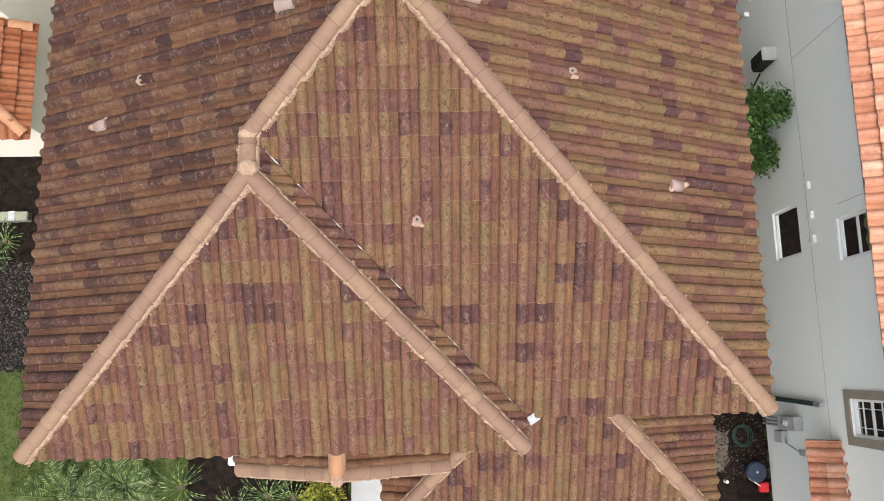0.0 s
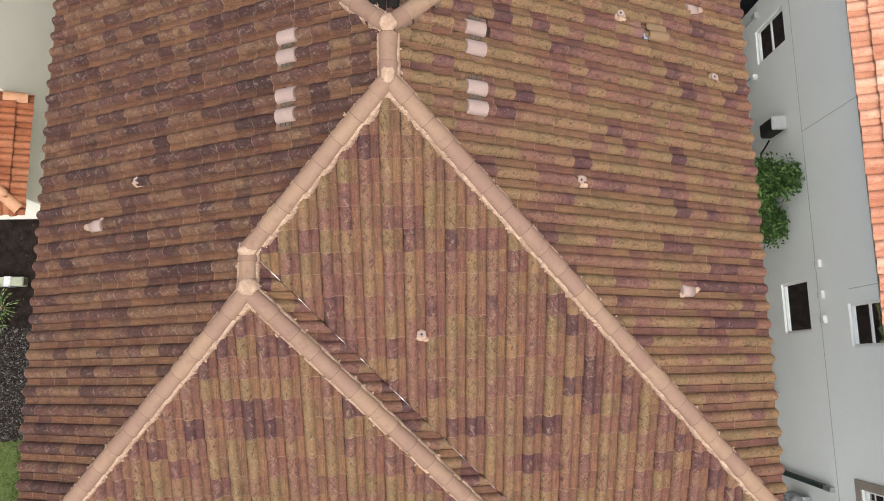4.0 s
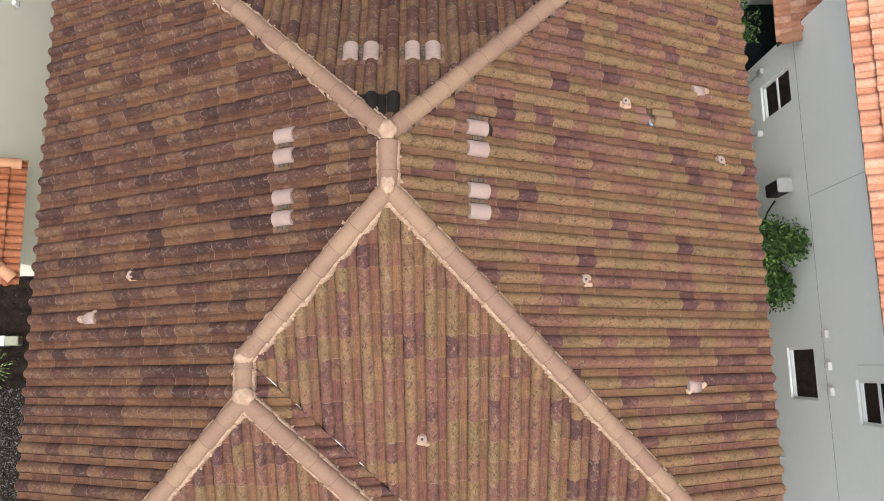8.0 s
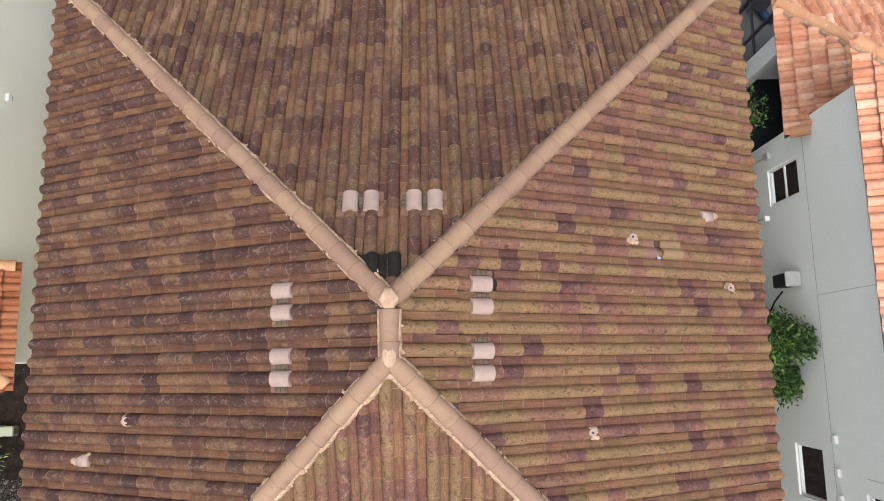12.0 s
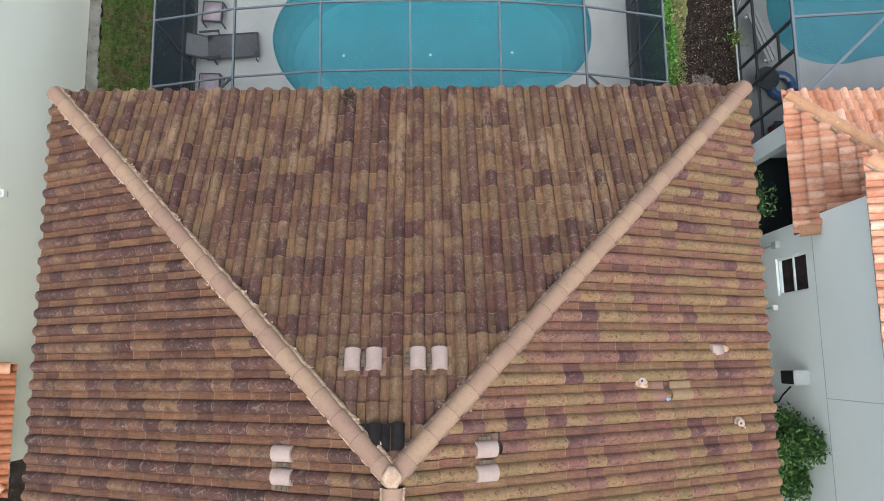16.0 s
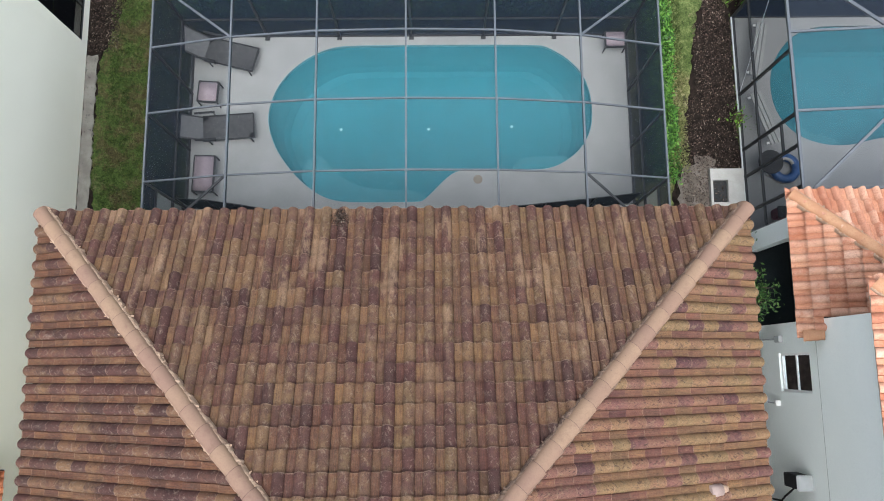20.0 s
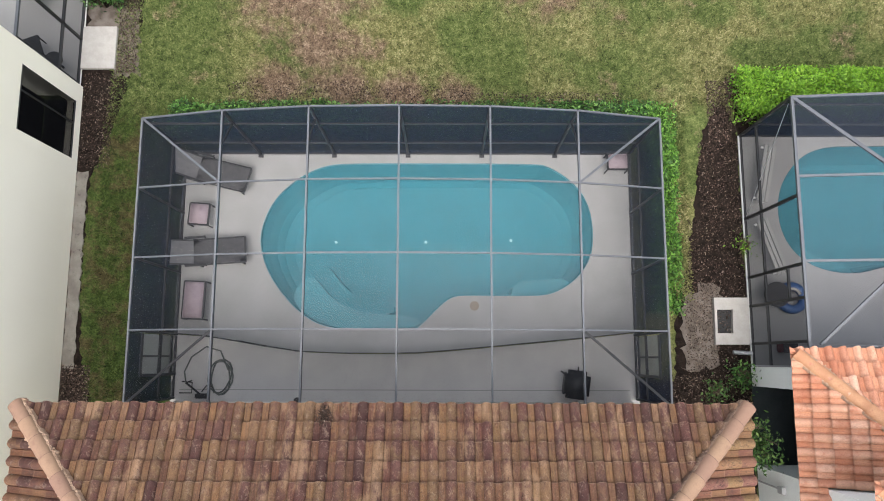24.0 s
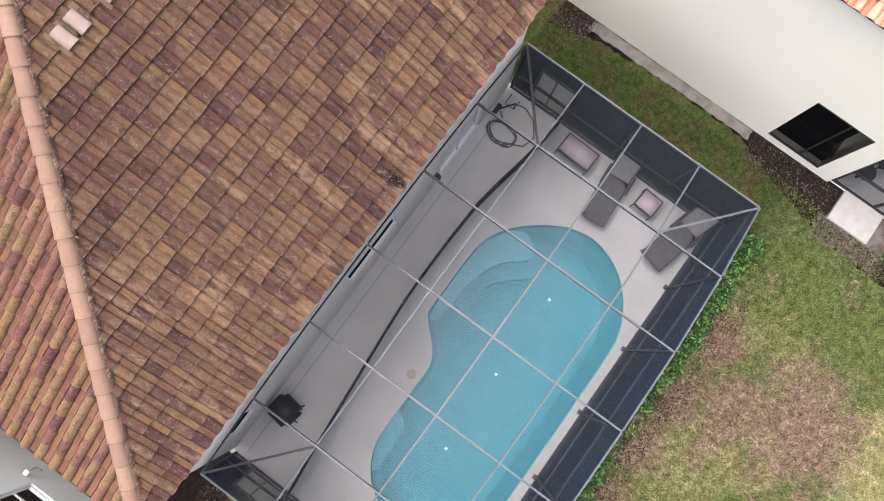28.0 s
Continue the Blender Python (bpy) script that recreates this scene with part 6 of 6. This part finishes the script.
def vent_tile():
    t = thing("vent_tile", "pale pink barrel-shaped roof vent tile above a dark slot", "roof vent", group="pale vent tiles near the ridge")
    bm = bmesh.new()
    rows = []
    for y, k in ((-0.15, 1.0), (0.15, 0.97)):
        rows.append([bm.verts.new((0.108 * k * math.cos(math.pi * j / 12), y, 0.03 + 0.088 * k * math.sin(math.pi * j / 12))) for j in range(13)])
    for j in range(12):
        bm.faces.new((rows[0][j + 1], rows[0][j], rows[1][j], rows[1][j + 1]))
    bm.faces.new(rows[0])
    bm.faces.new(rows[1][::-1])
    bm.faces.new((rows[0][0], rows[0][12], rows[1][12], rows[1][0]))
    part("cover", bm, PALE_TILE, t)
    bm = box(0.112, -0.1, 0.05, 0.16, 0.1, 0.06)
    part("slot", bm, BARK, t, "dark vent slot")
    for k in range(3):
        part("rib", box(0.115, -0.08 + 0.075 * k, 0.061, 0.16, -0.072 + 0.075 * k, 0.066), UNDERLAY, t)
    part("base", box(-0.16, -0.21, -0.04, 0.185, 0.21, 0.008, 0.008), surface("vent_base_tile", MAUVE, OLIVE, 8, 50, 0.85), t)
    return t


_first = vent_tile()
_list = [("n", *p) for p in VENT_N] + [("e", *p) for p in VENT_E] + [("w", *p) for p in VENT_W]
_first.matrix_basis = on_slope(*_list[0], 0.035)
for _p in _list[1:]:
    copy_thing(_first, on_slope(*_p, 0.035))


def pipe_vent(side, x, y, seed):
    t = thing("plumbing_vent", "short vent pipe in a rough collar of pale mortar", "vent pipe", group="plumbing vents on the roof")
    m = on_slope(side, x, y, 0.05)
    c = m.translation
    blob(t, c, (0.095, 0.095, 0.055), MORTAR, seed, "mortar_collar")
    blob(t, c + Vector((0.06, -0.07, 0.01)), (0.045, 0.035, 0.03), MORTAR, seed + 5, "mortar_collar")
    part("pipe", rod(c, c + Vector((0, 0, 0.085)), 0.05, sides=16), PALE_TILE, t)
    # Black disc on the closed pipe top, coloured as the shade of its bore.
    part("opening", rod(c + Vector((0, 0, 0.084)), c + Vector((0, 0, 0.089)), 0.018, sides=16), BLACK, t)


for _k, _p in enumerate((("s", 0.28, -4.93), ("w", -3.95, -2.57), ("e", 2.56, -2.81), ("e", 5.12, -0.75), ("e", 3.38, -0.06))):
    pipe_vent(*_p, _k + 3)


def patch_tile(side, x, y, seed, turn=0):
    t = thing("patch_tile", "newer pale replacement tile set in mortar", "roof tile", group="pale replacement tiles")
    m = on_slope(side, x, y, 0.075) @ pose(0, 0, 0, 0, 0, turn)
    bm = bmesh.new()
    rows = []
    for v, k in ((-0.12, 1.0), (0.12, 0.93)):
        rows.append([bm.verts.new((0.1 * k * math.cos(math.pi * a / 10), v, 0.075 * k * math.sin(math.pi * a / 10) - 0.02)) for a in range(11)])
    for k in range(10):
        bm.faces.new((rows[0][k], rows[0][k + 1], rows[1][k + 1], rows[1][k])).smooth = True
    bm.faces.new(rows[0])
    bm.faces.new(rows[1])
    bmesh.ops.recalc_face_normals(bm, faces=bm.faces[:])
    bm.transform(m)
    part("tile", bm, PALE_TILE, t)
    blob(t, m @ Vector((0.02, -0.14, 0.0)), (0.095, 0.06, 0.045), MORTAR, seed, "mortar_bed")
    blob(t, m @ Vector((-0.07, 0.1, -0.01)), (0.05, 0.045, 0.03), MORTAR, seed + 1, "mortar_bed")


patch_tile("w", -4.7, -3.16, 2)
patch_tile("e", 4.27, -4.32, 4)
patch_tile("e", 4.76, 0.37, 6)
_t = thing("slipped_tile", "slipped tan tile beside a dark gap in the roof", "roof tile")
_m2 = on_slope("e", 4.05, -0.216, 0.075)
_own = tile_bmesh()
_own.transform(_m2 @ Matrix.Translation((-0.14, -0.15, 0)))
part("tile", _own, surface("slipped_tile_tan", TAN, OLIVE, 6, 50, 0.8), _t)
_own = tile_bmesh(length=0.25)
_own.transform(on_slope("e", 3.75, -0.216, 0.03) @ Matrix.Translation((-0.14, 0, 0)))
part("tile", _own, surface("broken_tile_mauve", MAUVE, RUST, 6, 50, 0.8), _t, "broken mauve tile end")
_m2 = on_slope("e", 3.83, -0.26, 0.02)
_bm = box(-0.1, -0.1, 0, 0.1, 0.1, 0.03)
_bm.transform(_m2)
part("gap", _bm, UNDERLAY, _t, "dark hole with torn underlay")
_bm = box(-0.1, -0.03, 0.032, 0.01, 0.05, 0.05, 0.005)
_bm.transform(_m2 @ pose(0, 0, 0, 0, 0, 15))
part("torn_sheet", _bm, BLUE_SHEET, _t, "torn blue underlay")

# ---- patio furniture ----
def lounger(m, label, back=38):
    t = thing("sun_lounger", label, "sun lounger", group="grey sun loungers")
    L, W, H, B = 1.25, 0.62, 0.33, 0.72
    part("frame", bar((0, -W / 2, H), (L, -W / 2, H), 0.03, 0.045), BRONZE, t)
    part("frame", bar((0, W / 2, H), (L, W / 2, H), 0.03, 0.045), BRONZE, t)
    part("crossbar", bar((L, -W / 2, H), (L, W / 2, H), 0.035), BRONZE, t)
    part("crossbar", bar((0, -W / 2, H - 0.04), (0, W / 2, H - 0.04), 0.035), BRONZE, t)
    bm = bmesh.new()
    n = 8
    rows = []
    for k in range(n + 1):
        x = L * k / n
        rows.append([bm.verts.new((x, y * (W / 2 - 0.02), H + 0.012 - 0.03 * (1 - y * y) * math.sin(math.pi * k / n))) for y in (-1, -0.5, 0, 0.5, 1)])
    for a, b in zip(rows, rows[1:]):
        for k in range(4):
            bm.faces.new((a[k], b[k], b[k + 1], a[k + 1])).smooth = True
    bmesh.ops.solidify(bm, geom=bm.faces[:], thickness=0.012)
    bmesh.ops.recalc_face_normals(bm, faces=bm.faces[:])
    part("sling", bm, SLING, t)
    e = Vector((-B * math.cos(radians(back)), 0, H + B * math.sin(radians(back))))
    bk = part("backrest", bar((0, 0, H + 0.01), (e.x, 0, e.z), W - 0.05, 0.018, bevel=0.004), SLING, t)
    bk2 = part("back_frame", bar((0, -W / 2 + 0.02, H), (e.x, -W / 2 + 0.02, e.z), 0.035), BRONZE, t)
    part("back_frame", bar((0, W / 2 - 0.02, H), (e.x, W / 2 - 0.02, e.z), 0.035), BRONZE, t)
    part("back_top", bar((e.x, -W / 2, e.z), (e.x, W / 2, e.z), 0.035), BRONZE, t)
    for x in (0.12, L - 0.1):
        for y in (-W / 2, W / 2):
            part("leg", rod((x, y, 0), (x, y, H), 0.017), BRONZE, t)
    for y in (-W / 2 - 0.03, W / 2 + 0.03):
        part("armrest", bar((-0.15, y, H + 0.2), (0.35, y, H + 0.2), 0.05, 0.025), BRONZE, t)
        part("arm_post", rod((0.3, y, H), (0.3, y, H + 0.2), 0.014), BRONZE, t)
    t.matrix_basis = m
    return t


lounger(pose(-5.1, 10.2, 0, 0, 0, -14), "grey sling sun lounger turned towards the pool corner")
lounger(pose(-5.12, 8.1, 0, 0, 0, 4), "grey sling sun lounger beside a mauve footstool")


def stool(x, y, w, l, rot, label, h=0.36):
    t = thing("footstool", label, "footstool", group="mauve cushioned footstools")
    for a, b in (((-w, -l), (w, -l)), ((w, -l), (w, l)), ((w, l), (-w, l)), ((-w, l), (-w, -l))):
        part("frame", bar((*a, h), (*b, h), 0.035, 0.05), BRONZE, t)
    for a in (-w, w):
        for b in (-l, l):
            part("leg", rod((a, b, 0), (a, b, h), 0.018), BRONZE, t)
    c = part("cushion", box(-w + 0.02, -l + 0.02, h - 0.02, w - 0.02, l - 0.02, h + 0.06, 0.03), CUSHION, t, "faded mauve cushion", smooth=True)
    part("piping", tube([(-w + 0.03, -l + 0.03, h + 0.045), (w - 0.03, -l + 0.03, h + 0.045), (w - 0.03, l - 0.03, h + 0.045), (-w + 0.03, l - 0.03, h + 0.045)], 0.008, 6, True), CUSHION, c)
    t.matrix_basis = pose(x, y, 0, 0, 0, rot)


stool(-5.03, 9.05, 0.24, 0.26, -4, "mauve cushioned footstool between two loungers")
stool(-5.05, 6.95, 0.25, 0.45, -2, "long mauve cushioned bench with dark frame")
stool(5.2, 10.38, 0.25, 0.2, 0, "mauve cushioned footstool in the enclosure corner")

_t = thing("covered_grill", "black fabric-covered patio stove with small handles", "grill", pose(4.05, 4.98, 0, 0, 0, -8))
part("cover", box(-0.29, -0.33, 0.06, 0.29, 0.33, 0.62, 0.1), BLACK, _t, smooth=True)
for _x, _y in ((-0.22, -0.24), (0.22, -0.24), (-0.22, 0.24), (0.22, 0.24)):
    part("foot", rod((_x, _y, 0), (_x, _y, 0.07), 0.025), BLACK, _t)
part("handle", rod((-0.28, 0.2, 0.5), (-0.42, 0.26, 0.52), 0.02), BLACK, _t)
part("handle", rod((-0.02, 0.33, 0.52), (-0.03, 0.42, 0.52), 0.018), BLACK, _t)

_t = thing("vacuum_hose", "coiled grey-green pool vacuum hose on the patio", "hose")
part("coil", tube([(-4.42 + (0.26 + 0.05 * math.sin(0.7 * i)) * math.cos(0.42 * i), 5.15 + (0.4 + 0.05 * math.cos(0.5 * i)) * math.sin(0.42 * i), 0.02 + 0.0008 * i) for i in range(48)], 0.018, 6), HOSE, _t)
part("tail", tube([(-4.25, 5.3, 0.02), (-4.45, 5.75, 0.02), (-4.8, 5.85, 0.02), (-5.15, 5.6, 0.02), (-5.3, 5.25, 0.02), (-5.25, 5.0, 0.02)], 0.018, 6), HOSE, _t)
_t = thing("pool_cleaner", "dark pool cleaning head with jointed handle", "pool cleaner")
part("head", box(-5.0, 4.62, 0.0, -4.68, 4.74, 0.1, 0.02), BLACK, _t)
part("handle", rod((-4.85, 4.7, 0.08), (-5.15, 5.0, 0.3), 0.022), BLACK, _t)
part("grip", rod((-5.15, 5.0, 0.3), (-5.0, 5.05, 0.34), 0.016), BLACK, _t)
part("loop", tube([(-4.85, 4.78, 0.05), (-4.75, 4.92, 0.05), (-4.6, 4.9, 0.05), (-4.55, 4.75, 0.05)], 0.014, 6), BLACK, _t)
_t = thing("wire_stand", "small dark wire stand on the patio", "stand")
part("wire", tube([(-5.4, 4.75, 0.02), (-5.1, 4.75, 0.02), (-5.1, 5.0, 0.02), (-5.35, 5.02, 0.02)], 0.014, 6), BLACK, _t)
_t = thing("wall_lamp", "small black outdoor wall lamp", "lamp")
part("body", box(-2.42, 4.56, 0.9, -2.3, 4.7, 1.15, 0.02), BLACK, _t)
_bm = bar((-5.4, 4.83, -0.002), (5.4, 4.83, -0.002), 0.02, 0.006)
tagged(part("slab_joint", _bm, surface("dark_joint", (0.25, 0.25, 0.245), (0.28, 0.28, 0.27), 4, 40, 0.9)), "thin joint in the concrete patio", "joint", kind="structure")

# neighbour's pool things
BENCH = surface("faded_bench_plastic", (0.3, 0.3, 0.29), (0.34, 0.335, 0.32), 6, 60, 0.6)
for _p, _q in (((9.05, 10.75), (8.75, 9.35)), ((8.72, 8.95), (9.15, 7.65))):
    _t = thing("pool_bench", "long faded grey slatted bench beside the pool", "bench")
    _a, _b = Vector((*_p, 0.4)), Vector((*_q, 0.4))
    _n = (_b - _a).cross(Vector((0, 0, 1))).normalized()
    for _k in range(3):
        part("slat", bar(_a + _n * 0.1 * _k, _b + _n * 0.1 * _k, 0.08, 0.03), BENCH, _t)
    for _c in (_a + (_b - _a) * 0.05, _a + (_b - _a) * 0.95):
        part("leg", bar(_c + Vector((0, 0, -0.4)), _c + Vector((0, 0, -0.02)), 0.05), WHITE, _t)
        part("foot", bar(_c - _n * 0.05 + Vector((0, 0, -0.05)), _c + _n * 0.3 + Vector((0, 0, -0.05)), 0.05, 0.04), WHITE, _t)
_t = thing("float_ring", "blue and white inflatable ring in the enclosure corner", "pool float")
part("ring", tube([(9.35 + 0.28 * math.cos(a), 7.05 + 0.28 * math.sin(a), 0.12) for a in (math.tau * i / 24 for i in range(24))], 0.11, 10, True), BLUE, _t, smooth=True)
part("stripe", tube([(9.33 + 0.2 * math.cos(a), 7.07 + 0.2 * math.sin(a), 0.2) for a in (0.3 + 2.6 * i / 12 for i in range(12))], 0.04, 8), PAD, _t)
_t = thing("round_table", "round black table in the enclosure corner", "table")
part("top", rod((8.82, 7.1, 0.5), (8.82, 7.1, 0.54), 0.3, sides=24), BLACK, _t)
part("stem", rod((8.82, 7.1, 0), (8.82, 7.1, 0.5), 0.04), BLACK, _t)
_t = thing("storage_bin", "dark red plastic bin behind the screen", "bin")
part("body", box(8.95, 5.75, 0, 9.25, 6.0, 0.4, 0.03), surface("dark_red_plastic", (0.12, 0.015, 0.025), (0.15, 0.02, 0.03), 8, 60, 0.5), _t)
part("lid", box(8.93, 5.73, 0.402, 9.27, 6.02, 0.44, 0.015), BLACK, _t)

# ---- plants ----
def hedge(name, boxes, count, material, size, label, seed, thin=None):
    """A clipped hedge: a woody core with many leaves over its faces."""
    t = thing(name, label, "hedge")
    r, rows = random.Random(seed), []
    core = bmesh.new()
    total = sum((b[2] - b[0]) * (b[3] - b[1]) for b in boxes)
    for x0, y0, x1, y1, h in boxes:
        for _ in range(int(count * (x1 - x0) * (y1 - y0) / total)):
            x, y = r.uniform(x0, x1), r.uniform(y0, y1)
            edge = min(x - x0, x1 - x, y - y0, y1 - y)
            if edge < 0.13 + 0.2 * noise.noise(Vector((x * 1.3, y * 1.3, seed + 9))) and r.random() < 0.8:
                continue
            if thin and thin[0] < x < thin[1] and r.random() < 0.75:
                continue
            top = h * (0.72 + 0.28 * min(1, edge / 0.18)) * (0.9 + 0.25 * noise.noise(Vector((x * 2.1, y * 2.1, seed))))
            z = top - abs(r.gauss(0, 0.09)) if r.random() < 0.75 else r.uniform(0.05, top)
            jit = 0.06 * noise.noise(Vector((x * 3, y * 3, 5)))
            rows.append((Vector((x + jit + r.gauss(0, 0.03), y + jit + r.gauss(0, 0.03), max(0.02, z))), *leaf_axes(r, size * r.uniform(0.6, 1.3))))
        k = 0.35
        x = x0 + 0.15
        while x < x1:
            y = y0 + 0.15
            while y < y1:
                p = Vector((x + r.uniform(-0.05, 0.05), y + r.uniform(-0.05, 0.05), -0.05))
                for _ in range(3):
                    rod(p, p + Vector((r.uniform(-0.12, 0.12), r.uniform(-0.12, 0.12), h * 0.7)), 0.014, 0.005, 5, core)
                y += k
            x += k
    tagged(part("woody_core", core, BARK, t), kind="stuff")
    cards("leaves", rows, material, t)
    return t


hedge("hedge", [(-5.95, 10.95, 6.2, 11.95, 0.62)], 26000, LEAF_DARK, 0.046, "low clipped dark green hedge along the pool enclosure", 41, (-0.9, 0.5))
hedge("hedge", [(5.85, 6.6, 6.68, 11.9, 0.6)], 13500, LEAF_MID, 0.046, "low clipped green hedge beside the enclosure wall", 42)
hedge("hedge", [(8.1, 11.35, 14, 12.75, 0.95)], 38000, LEAF_LIME, 0.042, "bright lime-green hedge beside the neighbouring enclosure", 43)
hedge("hedge", [(-8.35, 14.45, -7.25, 17, 0.8)], 9000, LEAF_DARK, 0.046, "dense green hedge beside the far enclosure", 44)


def shrub(name, x, y, height, spread, count, material, size, label, seed, long=1.0):
    """Several stems with twigs and clumps of leaves, open in places."""
    t = thing(name, label, "shrub")
    r, rows = random.Random(seed), []
    wood = bmesh.new()
    for k in range(9):
        a = r.uniform(0, math.tau)
        tip = Vector((x + spread * r.uniform(0.3, 1.0) * math.cos(a), y + spread * long * r.uniform(0.3, 1.0) * math.sin(a), height * r.uniform(0.6, 1.05)))
        base = Vector((x + r.uniform(-0.1, 0.1), y + r.uniform(-0.2, 0.2) * long, -0.05))
        mid = base.lerp(tip, 0.5) + Vector((r.uniform(-0.1, 0.1), r.uniform(-0.1, 0.1), 0.15))
        rod(base, mid, 0.025, 0.016, 6, wood)
        rod(mid, tip, 0.016, 0.006, 6, wood)
        for j in range(7):
            f = r.uniform(0.3, 1.0)
            c = base.lerp(tip, f) + Vector((r.gauss(0, 0.16) * spread, r.gauss(0, 0.16) * spread * long, r.gauss(0, 0.12)))
            rod(base.lerp(tip, max(0, f - 0.15)), c, 0.006, 0.003, 4, wood)
            for _ in range(int(count / 63)):
                p = c + Vector((r.gauss(0, 0.13), r.gauss(0, 0.13), r.gauss(0, 0.11)))
                rows.append((p, *leaf_axes(r, size * r.uniform(0.6, 1.3), 0.2)))
    tagged(part("wood", wood, BARK, t), kind="stuff")
    cards("leaves", rows, material, t)


shrub("shrub", 7.95, -1.8, 2.75, 0.5, 14000, LEAF_SHRUB, 0.055, "tall leafy green shrub against the stucco wall", 51, 1.9)
shrub("shrub", 7.72, 3.85, 2.2, 0.32, 1500, LEAF_SHRUB, 0.05, "sparse leggy green shrub in the gap between houses", 52, 1.6)
shrub("weed", 7.35, 4.85, 0.4, 0.18, 190, LEAF_SHRUB, 0.05, "straggly weeds at the roof corner", 53)
shrub("weed", 8.05, 5.2, 0.45, 0.2, 400, LEAF_DARK, 0.05, "small green weed clump by the wall", 54)
shrub("weed", 8.25, 8.35, 0.35, 0.12, 160, LEAF_LIME, 0.04, "small weed at the enclosure base", 55)
shrub("gold_shrub", -2.05, -9.95, 0.9, 0.5, 3000, LEAF_GOLD, 0.045, "yellow-green variegated shrub by the walkway", 56)


def fronds(name, x, y, count, length, material, label, seed, width=0.02, arch=0.5, pinnate=False):
    """Arching strap leaves or feather fronds from one crown."""
    t = thing(name, label, "plant")
    r, rows = random.Random(seed), []
    stalks = bmesh.new()
    for k in range(count):
        a = math.tau * k / count + r.uniform(-0.3, 0.3)
        ln = length * r.uniform(0.7, 1.1)
        d = Vector((math.cos(a), math.sin(a), 0))
        pts = [Vector((x, y, 0.15)) + d * ln * f + Vector((0, 0, ln * arch * math.sin(2.2 * f))) for f in (0, 0.2, 0.4, 0.6, 0.8, 1.0)]
        side = Vector((-d.y, d.x, 0))
        for p, q in zip(pts, pts[1:]):
            if pinnate:
                rod(p, q, 0.012, 0.009, 4, stalks)
                for j in range(5):
                    c = p.lerp(q, j / 5)
                    for s in (-1, 1):
                        w = (side * s * 0.8 + d * 0.5 + Vector((0, 0, -0.2))).normalized() * 0.1 * r.uniform(0.7, 1.1)
                        rows.append((c + w, w, w.cross(Vector((0, 0, 1))).normalized() * 0.009))
            else:
                rows.append(((p + q) / 2, (q - p) * 0.55, side * width))
    rod((x, y, -0.05), (x, y, 0.25), 0.09 if pinnate else 0.05, 0.06, 8, stalks)
    part("stalk", stalks, LEAF_PALM if pinnate else BARK, t)
    cards("leaves", rows, material, t)


fronds("cycad", -7.85, -9.75, 20, 1.0, LEAF_PALM, "feathery pale green cycad on the lawn", 61, pinnate=True)
fronds("cycad", -6.6, -9.55, 18, 0.85, LEAF_PALM, "feathery pale green cycad below the roof edge", 62, pinnate=True)
fronds("cycad", -7.2, -10.3, 18, 1.0, LEAF_PALM, "feathery pale green cycad", 63, pinnate=True)
for _k, (_x, _y, _c, _l) in enumerate(((-3.35, -9.85, 46, 0.7), (-4.0, -10.1, 40, 0.65), (-5.3, -9.6, 36, 0.7), (-2.75, -9.9, 36, 0.55), (-9.75, -3.85, 30, 0.55), (-9.95, -4.25, 30, 0.5))):
    fronds("strap_plant", _x, _y, _c, _l, LEAF_PALM, "clump of narrow arching green leaves", 70 + _k, 0.014, 0.55)

# moss and dead grass caught in the north eave
_t = thing("moss_clump", "dark clump of moss and dead grass in the eave tiles", "moss")
_r, _rows = random.Random(81), []
for _k in range(420):
    _x = -0.95 + _r.gauss(0, 0.05)
    _y = min(4.83, 4.7 + _r.gauss(0, 0.08))
    _a, _b = leaf_axes(_r, _r.uniform(0.012, 0.04), 0.0, 0.25)
    _rows.append((Vector((_x, _y, roof_n(_x, _y) + 0.1 + abs(_r.gauss(0, 0.025)))), _a, _b))
cards("tuft", _rows, CHIP, _t)
